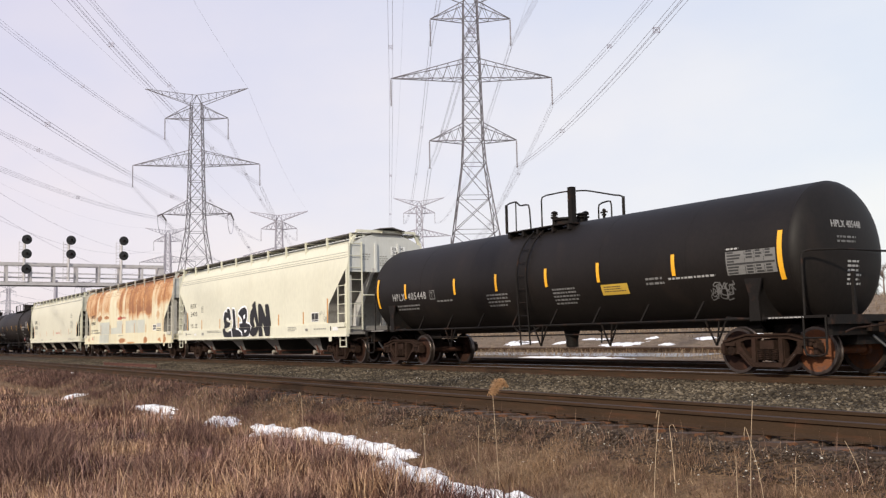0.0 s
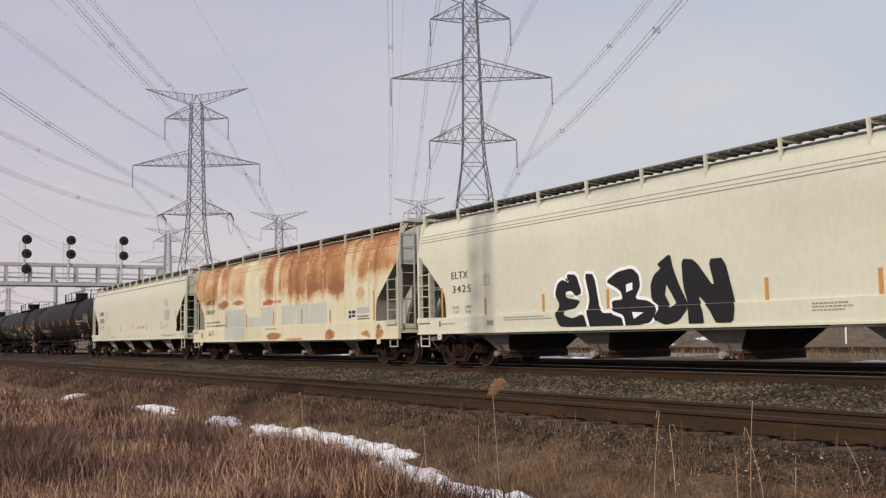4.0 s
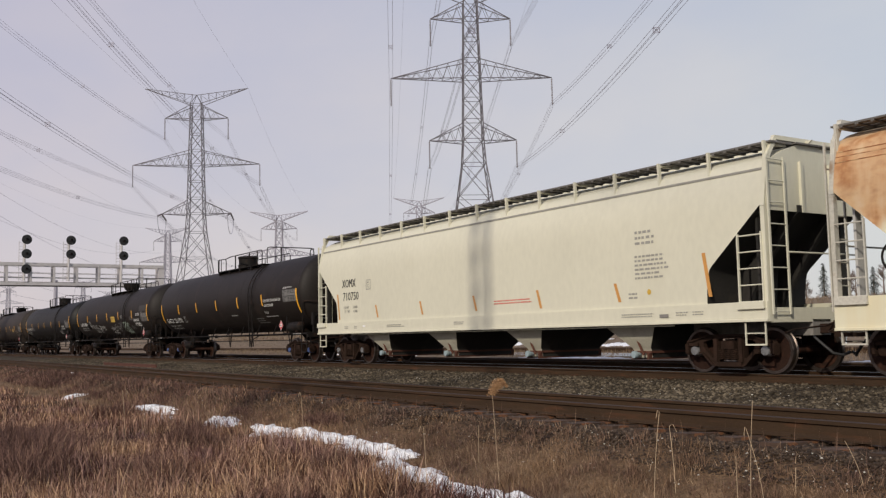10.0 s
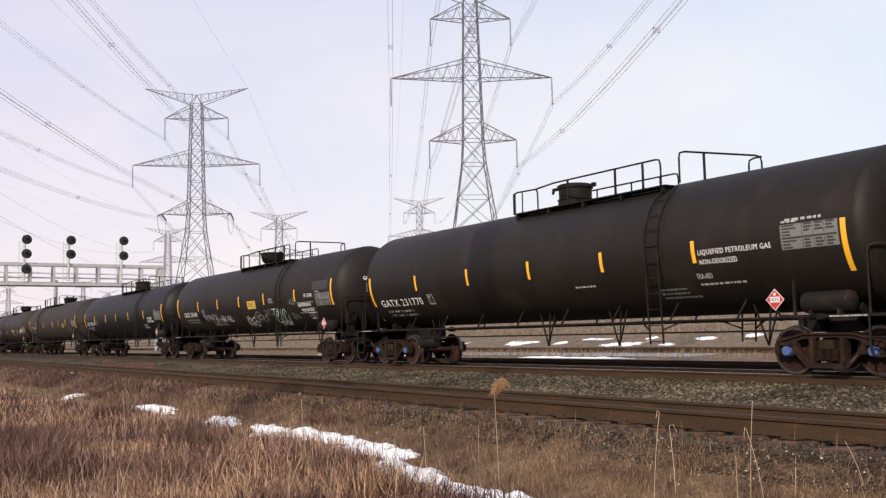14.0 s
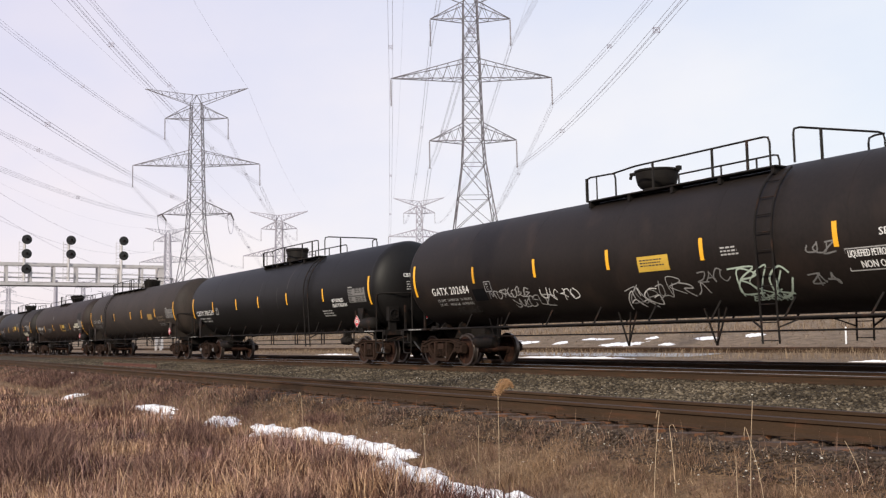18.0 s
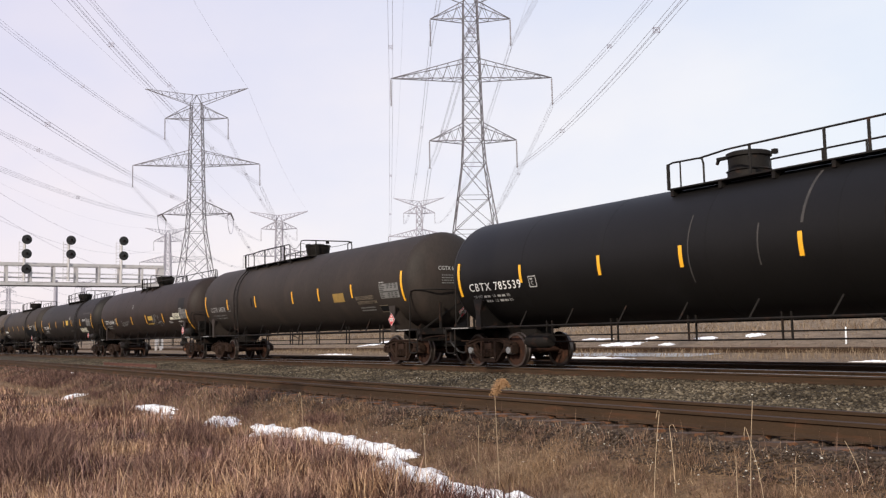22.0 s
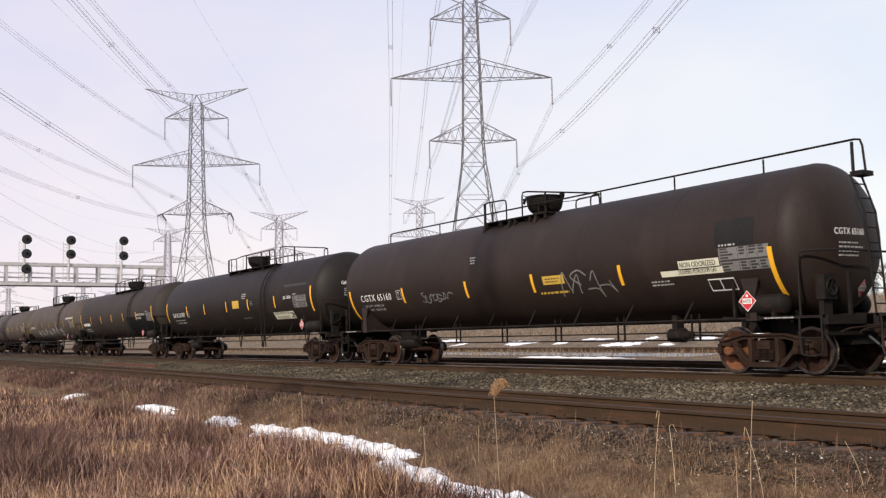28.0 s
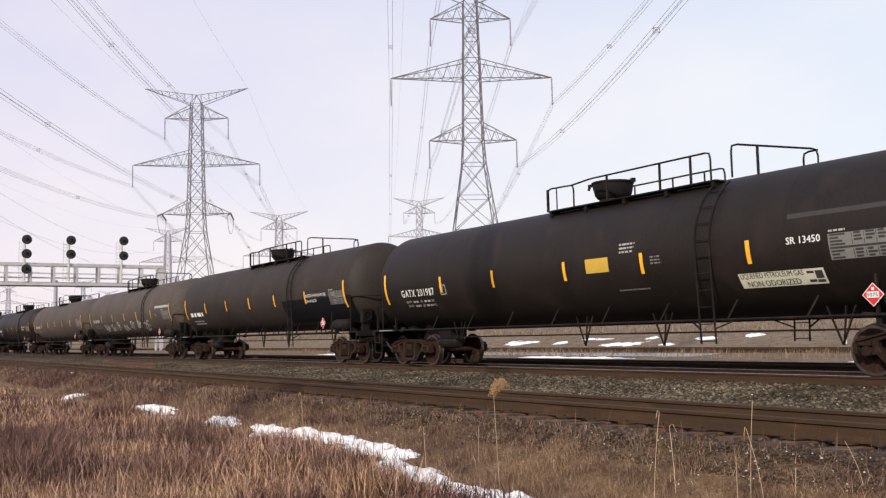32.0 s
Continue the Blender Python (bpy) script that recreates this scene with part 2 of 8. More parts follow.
    "plume": material("tan_reed_plume", (0.38, 0.22, 0.11), 0.95, 0, 0.3, 30, 90, 0.5),
    "pipe_white": material("white_plastic", (0.75, 0.76, 0.78), 0.4, 0, 0.05, 5, 40, 0.0),
    "far_wood": material("distant_bare_twigs", (0.21, 0.165, 0.15), 0.95, 0, 0.3, 1, 6, 0.0),
    "conifer": material("dark_conifer_needles", (0.055, 0.065, 0.050), 0.9, 0, 0.35, 2, 10, 0.0),
    "bark": material("grey_brown_bark", (0.16, 0.12, 0.095), 0.9, 0, 0.3, 2, 30, 0.3),
}


def leafy(name, a, b, c, spread=0.70, cool=None, warm=None):
    """Dry blades whose colour changes from blade to blade and, between cool and warm, from patch to patch."""
    m = bpy.data.materials.new(name)
    m.use_nodes = True
    n, l = m.node_tree.nodes, m.node_tree.links
    p = n["Principled BSDF"]
    p.inputs["Roughness"].default_value = 0.85
    p.inputs["Specular IOR Level"].default_value = 0.2
    geo, ramp, co, tex = n.new("ShaderNodeNewGeometry"), n.new("ShaderNodeValToRGB"), n.new("ShaderNodeTexCoord"), n.new("ShaderNodeTexNoise")
    add = n.new("ShaderNodeMath")
    add.operation = "MULTIPLY_ADD"
    tex.inputs["Scale"].default_value, tex.inputs["Detail"].default_value = 0.55, 3
    l.new(co.outputs["Object"], tex.inputs["Vector"])
    l.new(geo.outputs["Random Per Island"], add.inputs[0])
    add.inputs[1].default_value = spread
    tm = n.new("ShaderNodeMapRange")
    tm.inputs[1].default_value, tm.inputs[2].default_value = 0.3, 0.7
    tm.inputs[3].default_value, tm.inputs[4].default_value = 0.13 - 0.35 * spread + 0.055, 0.51 - 0.35 * spread + 0.055
    l.new(tex.outputs["Fac"], tm.inputs[0])
    l.new(tm.outputs[0], add.inputs[2])
    ramp.color_ramp.elements[0].color, ramp.color_ramp.elements[1].color = (*a, 1), (*c, 1)
    e = ramp.color_ramp.elements.new(0.5)
    e.color = (*b, 1)
    l.new(add.outputs[0], ramp.inputs[0])
    out = ramp.outputs[0]
    if cool:
        wide, fit, hue, tinted = n.new("ShaderNodeTexNoise"), n.new("ShaderNodeMapRange"), n.new("ShaderNodeMixRGB"), n.new("ShaderNodeMixRGB")
        wide.inputs["Scale"].default_value, wide.inputs["Detail"].default_value = 1.1, 4
        fit.inputs[1].default_value, fit.inputs[2].default_value = 0.36, 0.64
        hue.inputs[1].default_value, hue.inputs[2].default_value = (*cool, 1), (*warm, 1)
        tinted.blend_type = "MULTIPLY"
        tinted.inputs[0].default_value = 1.0
        l.new(co.outputs["Object"], wide.inputs["Vector"]), l.new(wide.outputs["Fac"], fit.inputs[0]), l.new(fit.outputs[0], hue.inputs[0])
        l.new(out, tinted.inputs[1]), l.new(hue.outputs[0], tinted.inputs[2])
        out = tinted.outputs[0]
    l.new(out, p.inputs["Base Color"])
    return m


M["grass"] = leafy("dry_tan_grass", (0.022, 0.0097, 0.0088), (0.150, 0.0750, 0.0570), (0.56, 0.372, 0.287), 0.98, (0.80, 0.74, 0.86), (1.20, 1.19, 0.92))
M["brush"] = leafy("purple_brown_brush", (0.032, 0.016, 0.015), (0.110, 0.058, 0.048), (0.36, 0.22, 0.165))
M["fallen"] = leafy("pale_fallen_straw", (0.30, 0.20, 0.125), (0.42, 0.29, 0.19), (0.60, 0.44, 0.29))
M["tie_rust"] = material("dark_red_rust", (0.085, 0.030, 0.018), 0.85, 0, 0.3, 2, 40, 0.2)
M["grass_pale"] = leafy("pale_matted_grass", (0.066, 0.038, 0.0275), (0.172, 0.1030, 0.0700), (0.40, 0.265, 0.178), 0.70, (0.85, 0.82, 0.95), (1.15, 1.15, 0.98))
M["grass_far"] = leafy("far_straw_grass", (0.085, 0.054, 0.038), (0.190, 0.135, 0.092), (0.40, 0.30, 0.20))
M["gravel"] = leafy("mixed_ballast_gravel", (0.013, 0.0090, 0.0060), (0.058, 0.0445, 0.0295), (0.225, 0.180, 0.125))
M["cinder"] = leafy("dark_cinder_gravel", (0.022, 0.01385, 0.01001), (0.05, 0.03343, 0.02366), (0.145, 0.105, 0.07826))


def ground_material():
    """Ballast beside the rails, dark cinders on the shoulder, brown dead grass and soil beyond."""
    m = bpy.data.materials.new("trackside_ground")
    m.use_nodes = True
    n, l = m.node_tree.nodes, m.node_tree.links
    p = n["Principled BSDF"]
    p.inputs["Roughness"].default_value = 0.95
    p.inputs["Specular IOR Level"].default_value = 0.15
    co, sep = n.new("ShaderNodeTexCoord"), n.new("ShaderNodeSeparateXYZ")
    l.new(co.outputs["Object"], sep.inputs[0])
    wob = n.new("ShaderNodeTexNoise")
    wob.inputs["Scale"].default_value, wob.inputs["Detail"].default_value = 0.7, 5
    l.new(co.outputs["Object"], wob.inputs["Vector"])
    shift = n.new("ShaderNodeMath")
    shift.operation = "MULTIPLY_ADD"
    shift.inputs[1].default_value = 1.6
    l.new(wob.outputs["Fac"], shift.inputs[0]), l.new(sep.outputs[1], shift.inputs[2])
    ramp = n.new("ShaderNodeValToRGB")
    scale = n.new("ShaderNodeMapRange")
    scale.inputs[1].default_value, scale.inputs[2].default_value = 0.0, 40.0
    l.new(shift.outputs[0], scale.inputs[0]), l.new(scale.outputs[0], ramp.inputs[0])
    stops = [(0.0, (0.06, 0.0342, 0.0216)), (0.13, (0.075, 0.0437, 0.027)), (0.158, (0.205, 0.1311, 0.0747)), (0.178, (0.135, 0.0836, 0.0477)), (0.200, (0.038, 0.0247, 0.018)),
             (0.235, (0.055, 0.042, 0.032)), (0.275, (0.066, 0.052, 0.036)), (0.36, (0.066, 0.052, 0.036)), (0.385, (0.050, 0.036, 0.026)),
             (0.58, (0.045, 0.036, 0.029)), (0.625, (0.17, 0.122, 0.085)), (1.0, (0.20, 0.148, 0.105))]
    els = ramp.color_ramp.elements
    for i, (at, c) in enumerate(stops):
        e = els[i] if i < 1 else (els.new(at) if i < len(stops) - 1 else els[-1])
        e.position, e.color = at, (*c, 1)
    fine, mid = n.new("ShaderNodeTexNoise"), n.new("ShaderNodeTexNoise")
    for tex, sc in ((fine, 28), (mid, 2.2)):
        tex.inputs["Scale"].default_value, tex.inputs["Detail"].default_value = sc, 5
        l.new(co.outputs["Object"], tex.inputs["Vector"])
    mulf = n.new("ShaderNodeMath")
    mulf.operation = "MULTIPLY"
    l.new(fine.outputs["Fac"], mulf.inputs[0]), l.new(mid.outputs["Fac"], mulf.inputs[1])
    val = n.new("ShaderNodeMapRange")
    val.inputs[1].default_value, val.inputs[2].default_value, val.inputs[3].default_value, val.inputs[4].default_value = 0.12, 0.4, 0.55, 1.5
    l.new(mulf.outputs[0], val.inputs[0])
    hue = n.new("ShaderNodeHueSaturation")
    l.new(ramp.outputs[0], hue.inputs["Color"]), l.new(val.outputs[0], hue.inputs["Value"])
    l.new(hue.outputs[0], p.inputs["Base Color"])
    bp = n.new("ShaderNodeBump")
    bp.inputs["Strength"].default_value, bp.inputs["Distance"].default_value = 0.8, 0.06
    l.new(fine.outputs["Fac"], bp.inputs["Height"]), l.new(bp.outputs[0], p.inputs["Normal"])
    return m


M["ground"] = ground_material()


def rusting_paint():
    """Cream paint that rusts through from the top of the side downwards, in streaks."""
    m = bpy.data.materials.new("cream_paint_with_orange_rust")
    m.use_nodes = True
    n, l = m.node_tree.nodes, m.node_tree.links
    p = n["Principled BSDF"]
    p.inputs["Roughness"].default_value = 0.75
    co, sep = n.new("ShaderNodeTexCoord"), n.new("ShaderNodeSeparateXYZ")
    l.new(co.outputs["Object"], sep.inputs[0])

    def noise_at(scale, detail):
        mp, t = n.new("ShaderNodeMapping"), n.new("ShaderNodeTexNoise")
        mp.inputs["Scale"].default_value = scale
        t.inputs["Scale"].default_value, t.inputs["Detail"].default_value = 1.0, detail
        l.new(co.outputs["Object"], mp.inputs[0]), l.new(mp.outputs[0], t.inputs["Vector"])
        return t.outputs["Fac"]

    def mix(kind, a, b, c=None):
        q = n.new("ShaderNodeMath")
        q.operation = kind
        for i, v in enumerate((a, b, c)):
            if v is not None:
                if isinstance(v, (int, float)):
                    q.inputs[i].default_value = v
                else:
                    l.new(v, q.inputs[i])
        return q.outputs[0]

    def span_of(v, a, b, c, d):
        r = n.new("ShaderNodeMapRange")
        for i, k in enumerate((a, b, c, d)):
            r.inputs[i + 1].default_value = k
        l.new(v, r.inputs[0])
        return r.outputs[0]

    blot, streak, fine = noise_at((1.1, 0.3, 1.3), 7), noise_at((3.0, 1, 0.5), 6), noise_at((6, 4, 9), 8)

    def along(stops, edge):
        """A value that steps from panel to panel along the car, with soft edges."""
        wob = mix("MULTIPLY_ADD", fine, 0.16, mix("MULTIPLY_ADD", blot, 0.22, sep.outputs[0]))
        r = n.new("ShaderNodeValToRGB")
        els = r.color_ramp.elements
        flat = []
        for (x0, v0), (x1, v1) in zip(stops, stops[1:]):
            flat += [(x0 + edge, v0), (x1 - edge, v0)]
        flat = [((x + 0.19 + 10) / 20, v) for x, v in flat]
        for i, (at, v) in enumerate(flat):
            e = els[i] if i < 1 else (els.new(at) if i < len(flat) - 1 else els[-1])
            e.position, e.color = at, (v, v, v, 1)
        l.new(span_of(wob, -10.0, 10.0, 0.0, 1.0), r.inputs[0])
        return r.outputs[0]

    # how far each panel has rusted, and down to what height
    amount = along([(-9.7, 0.62), (-6.5, 0.30), (-6.15, 0.72), (-5.1, 0.56), (-3.1, 0.20), (-1.4, 0.50), (-0.95, 0.80), (-0.1, 0.26), (0.35, 0.68), (1.3, 0.92), (2.95, 0.82), (4.4, 0.82), (6.1, 0.24), (6.55, 0.62), (7.8, 0.70), (9.7, 0.7)], 0.05)
    foot = span_of(along([(-9.7, 0.42), (-6.2, 0.66), (-3.1, 0.8), (-0.95, 0.58), (1.3, 0.30), (2.95, 0.40), (4.4, 0.36), (6.1, 0.82), (7.8, 0.78), (9.7, 0.78)], 0.06), 0.0, 1.0, 2.0, 3.0)
    above = mix("SUBTRACT", mix("ADD", sep.outputs[2], mix("ADD", mix("MULTIPLY_ADD", streak, 0.45, -0.22), mix("MULTIPLY_ADD", blot, 0.9, -0.45))), foot)
    cover = mix("MULTIPLY", amount, span_of(above, -0.25, 0.35, 0.0, 1.0))
    brow = mix("MULTIPLY", span_of(sep.outputs[2], 3.92, 4.05, 0.0, 0.35), span_of(blot, 0.40, 0.55, 0.0, 1.0))
    cover = mix("MAXIMUM", cover, mix("ADD", mix("MULTIPLY", cover, 0.8), brow))
    grain = mix("ADD", mix("MULTIPLY_ADD", blot, 0.85, -0.425), mix("ADD", mix("MULTIPLY_ADD", streak, 0.55, -0.275), mix("MULTIPLY_ADD", fine, 0.20, -0.10)))
    total = mix("ADD", cover, mix("MULTIPLY", grain, span_of(cover, 0.0, 0.25, 0.25, 1.0)))
    # rust blots of their own above the grey patches and low on the side
    for bx, bz, rx, rz, k in ((-5.75, 2.44, 0.55, 0.20, 0.95), (-4.0, 2.47, 0.60, 0.11, 0.85), (-0.65, 2.36, 0.45, 0.13, 0.7), (7.25, 2.35, 0.32, 0.22, 0.5), (3.7, 2.75, 0.45, 0.18, 0.5), (5.4, 2.62, 0.7, 0.25, 0.45),
                              (-0.1, 1.0, 0.75, 0.12, 0.9), (5.0, 1.02, 0.35, 0.14, 0.9), (7.6, 0.98, 0.3, 0.16, 0.8), (8.55, 1.05, 0.25, 0.25, 0.9), (2.0, 0.87, 0.8, 0.05, 0.7), (-8.5, 1.1, 0.15, 0.12, 0.7)):
        u, w = mix("MULTIPLY_ADD", sep.outputs[0], 1 / rx, -bx / rx), mix("MULTIPLY_ADD", sep.outputs[2], 1 / rz, -bz / rz)
        far = mix("ADD", mix("ADD", mix("MULTIPLY", u, u), mix("MULTIPLY", w, w)), mix("ADD", mix("MULTIPLY_ADD", blot, 4.4, -2.2), mix("MULTIPLY_ADD", fine, 2.8, -1.4)))
        total = mix("ADD", total, span_of(far, 0.5, 1.4, k, 0.0))
    mask = span_of(total, 0.12, 0.74, 0.0, 0.92)
    ramp = n.new("ShaderNodeValToRGB")
    ramp.color_ramp.elements[0].color, ramp.color_ramp.elements[1].color = (0.53, 0.235, 0.072, 1), (0.27, 0.088, 0.028, 1)
    ramp.color_ramp.elements[0].position, ramp.color_ramp.elements[1].position = 0.35, 0.75
    l.new(span_of(mix("ADD", mix("MULTIPLY", total, 0.95), mix("ADD", mix("MULTIPLY_ADD", fine, 0.40, -0.20), mix("MULTIPLY_ADD", streak, 0.45, -0.225))), 0.20, 1.20, 0.0, 1.0), ramp.inputs[0])
    pale = n.new("ShaderNodeMixRGB")
    pale.inputs[1].default_value, pale.inputs[2].default_value = (0.70, 0.66, 0.495, 1), (0.68, 0.60, 0.405, 1)
    l.new(span_of(streak, 0.4, 0.7, 0, 1), pale.inputs[0])
    out = n.new("ShaderNodeMixRGB")
    l.new(mask, out.inputs[0]), l.new(pale.outputs[0], out.inputs[1]), l.new(ramp.outputs[0], out.inputs[2])
    l.new(out.outputs[0], p.inputs["Base Color"])
    bp = n.new("ShaderNodeBump")
    bp.inputs["Strength"].default_value, bp.inputs["Distance"].default_value = 0.15, 0.01
    l.new(fine, bp.inputs["Height"]), l.new(bp.outputs[0], p.inputs["Normal"])
    return m


M["hopper_rusty"] = rusting_paint()


# ---- mesh building ----
class Shape:
    """Collects vertices and faces of one mesh from plain solids."""

    def __init__(self):
        self.v, self.f = [], []

    def add(self, verts, faces):
        o = len(self.v)
        self.v += [tuple(p) for p in verts]
        self.f += [tuple(o + i for i in f) for f in faces]
        return self

    def box(self, x0, x1, y0, y1, z0, z1):
        return self.add([(x, y, z) for x in (x0, x1) for y in (y0, y1) for z in (z0, z1)],
                        [(0, 1, 3, 2), (4, 6, 7, 5), (0, 4, 5, 1), (2, 3, 7, 6), (0, 2, 6, 4), (1, 5, 7, 3)])

    def bar(self, a, b, w, h=None, up=(0, 0, 1)):
        """A straight rectangular bar from a to b."""
        a, b = Vector(a), Vector(b)
        h = w if h is None else h
        d = (b - a).normalized()
        up = Vector(up)
        if abs(d.dot(up)) > 0.95:
            up = Vector((1, 0, 0)) if abs(d.x) < 0.9 else Vector((0, 1, 0))
        s = d.cross(up).normalized()
        u = s.cross(d)
        c = [(-1, -1), (1, -1), (1, 1), (-1, 1)]
        vs = [p + s * (i * w / 2) + u * (j * h / 2) for p in (a, b) for i, j in c]
        return self.add(vs, [(3, 2, 1, 0), (4, 5, 6, 7), (0, 1, 5, 4), (1, 2, 6, 5), (2, 3, 7, 6), (3, 0, 4, 7)])

    def tube(self, pts, r, seg=6):
        """A round pipe through the points."""
        pts = [Vector(p) for p in pts]
        rings = []
        ref = None
        for i, p in enumerate(pts):
            d = (pts[min(i + 1, len(pts) - 1)] - pts[max(i - 1, 0)]).normalized()
            if ref is None or abs(ref.dot(d)) > 0.95:
                ref = Vector((0, 0, 1)) if abs(d.z) < 0.9 else Vector((1, 0, 0))
            s = d.cross(ref).normalized()
            u = s.cross(d)
            ref = u
            rings.append([p + (s * math.cos(k * 2 * math.pi / seg) + u * math.sin(k * 2 * math.pi / seg)) * r for k in range(seg)])
        vs = [q for ring in rings for q in ring]
        fs = [(i * seg + k, i * seg + (k + 1) % seg, (i + 1) * seg + (k + 1) % seg, (i + 1) * seg + k) for i in range(len(pts) - 1) for k in range(seg)]
        fs += [tuple(range(seg))[::-1], tuple((len(pts) - 1) * seg + k for k in range(seg))]
        return self.add(vs, fs)

    def turned(self, profile, axis="x", seg=32, at=(0, 0, 0), caps=True):
        """A solid of revolution; profile: (place along the axis, radius)."""
        vs, fs = [], []
        for s, r in profile:
            for k in range(seg):
                a = k * 2 * math.pi / seg
                c, d = r * math.cos(a), r * math.sin(a)
                p = (s, c, d) if axis == "x" else (c, s, d) if axis == "y" else (c, d, s)
                vs.append((p[0] + at[0], p[1] + at[1], p[2] + at[2]))
        for i in range(len(profile) - 1):
            for k in range(seg):
                fs.append((i * seg + k, i * seg + (k + 1) % seg, (i + 1) * seg + (k + 1) % seg, (i + 1) * seg + k))
        if caps:
            fs += [tuple(range(seg))[::-1], tuple((len(profile) - 1) * seg + k for k in range(seg))]
        return self.add(vs, fs)

    def plate(self, outline, y0, y1):
        """A plate in the xz plane, given by its outline, from y0 to y1."""
        n = len(outline)
        vs = [(x, y0, z) for x, z in outline] + [(x, y1, z) for x, z in outline]
        fs = [tuple(range(n)), tuple(range(2 * n - 1, n - 1, -1))] + [(i, i + n, (i + 1) % n + n, (i + 1) % n) for i in range(n)]
        return self.add(vs, fs)

    def rings(self, rows, closed=False, caps=True):
        """Skins a row of rings with equal numbers of points."""
        n = len(rows[0])
        vs = [p for row in rows for p in row]
        fs = []
        for i in range(len(rows) - 1):
            for k in range(n if closed else n - 1):
                fs.append((i * n + k, i * n + (k + 1) % n, (i + 1) * n + (k + 1) % n, (i + 1) * n + k))
        if caps:
            fs += [tuple(range(n))[::-1], tuple((len(rows) - 1) * n + k for k in range(n))]
        return self.add(vs, fs)

    def mesh(self, name, mat, smooth=True):
        me = bpy.data.meshes.new(name)
        me.from_pydata(self.v, [], self.f)
        b = bmesh.new()
        b.from_mesh(me)
        bmesh.ops.recalc_face_normals(b, faces=b.faces)
        b.to_mesh(me)
        b.free()
        me.materials.append(mat)
        if smooth:
            me.polygons.foreach_set("use_smooth", [True] * len(me.polygons))
            me.set_sharp_from_angle(angle=radians(38))
        return me


def part(name, shape, mat, parent, label="", at=None):
    """One mesh object under a thing or a part; shape may be a ready mesh."""
    me = shape.mesh(name, mat) if isinstance(shape, Shape) else shape
    ob = new(name, me)
    ob.parent = parent
    if at is not None:
        ob.location = at
    return tagged(ob, label)


def thing(name, label, category, at=(0, 0, 0), group="", kind=""):
    ob = new(name)
    ob.empty_display_size = 0.2
    ob.location = at
    return tagged(ob, label, category, group, kind)


def raw_mesh(name, verts, faces, mat, smooth=False):
    """A large mesh straight from arrays."""
    me = bpy.data.meshes.new(name)
    me.from_pydata(verts.tolist() if isinstance(verts, np.ndarray) else verts, [], faces.tolist() if isinstance(faces, np.ndarray) else faces)
    me.materials.append(mat)
    if smooth:
        me.polygons.foreach_set("use_smooth", [True] * len(me.polygons))
    return me


def pierced(outer, holes=()):
    """Points and triangles of a flat outline with holes, as (u, v) pairs."""
    loops = [[Vector((a, b, 0)) for a, b in q] for q in (outer, *holes)]
    return [tuple(p[:2]) for q in loops for p in q], tessellate_polygon(loops)


def pierced_plate(s, outer, holes, y0, y1):
    """Adds a plate in the xz plane with holes right through it."""
    pts, tris = pierced(outer, holes)
    n = len(pts)
    s.add([(a, y, b) for y in (y0, y1) for a, b in pts], [tuple(t) for t in tris] + [tuple(i + n for i in t[::-1]) for t in tris])
    o = len(s.v) - 2 * n
    for q in (outer, *holes):
        m = len(q)
        s.f += [(o + i, o + (i + 1) % m, o + (i + 1) % m + n, o + i + n) for i in range(m)]
        o += m
    return s


LETTERS = {}


def letters(text, height, narrow=1.0, space=1.0):
    """The flat outline mesh of a text as points (u, v) and faces; its lower left corner is the origin."""
    if (text, height, narrow, space) not in LETTERS:
        cu = bpy.data.curves.new("lettering", "FONT")
        cu.body, cu.size, cu.resolution_u, cu.offset = text, 1.0, 2, 0.0
        cu.space_character = space
        ob = new("lettering", cu)
        me = bpy.data.meshes.new_from_object(ob)
        v = np.array([p.co[:2] for p in me.vertices])
        f = [tuple(q.vertices) for q in me.polygons]
        bpy.data.objects.remove(ob)
        bpy.data.meshes.remove(me)
        bpy.data.curves.remove(cu)
        v -= v.min(0)
        v *= height / 0.70
        v[:, 0] *= narrow
        LETTERS[(text, height, narrow, space)] = (v, f)
    return LETTERS[(text, height, narrow, space)]


# ---- ground ----
PROFILE = [(-3000, -0.8), (-20, -0.72), (3.5, -0.66), (5.2, -0.62), (5.8, -0.55), (6.3, -0.38), (6.72, -0.180), (6.95, -0.156), (7.5, -0.165), (8.1, -0.21), (9.6, -0.215), (10.6, -0.30), (13.0, -0.28), (14.4, -0.19),
           (17.8, -0.185), (19.2, -0.185), (22.3, -0.20), (23.2, -0.25), (24.5, -0.13), (27, -0.05), (29, 0.01), (31.0, 0.02), (31.6, 0.12), (36, 0.65), (40, 0.75), (45, 0.95), (52, 1.6), (60, 2.8), (67, 3.3), (110, 3.5), (3000, 4.0)]


def ground_z(x, y):
    """Height of the ground; works on numbers and arrays."""
    z = np.interp(y, [p[0] for p in PROFILE], [p[1] for p in PROFILE])
    rough = np.clip((6.5 - y) / 1.5, 0, 1) + np.clip((y - 31.5) / 3, 0, 1)
    return z + rough * (0.05 * np.sin(x * 0.9 + 1.3 * np.sin(y * 1.1)) + 0.035 * np.sin(x * 2.3 + y * 1.9))


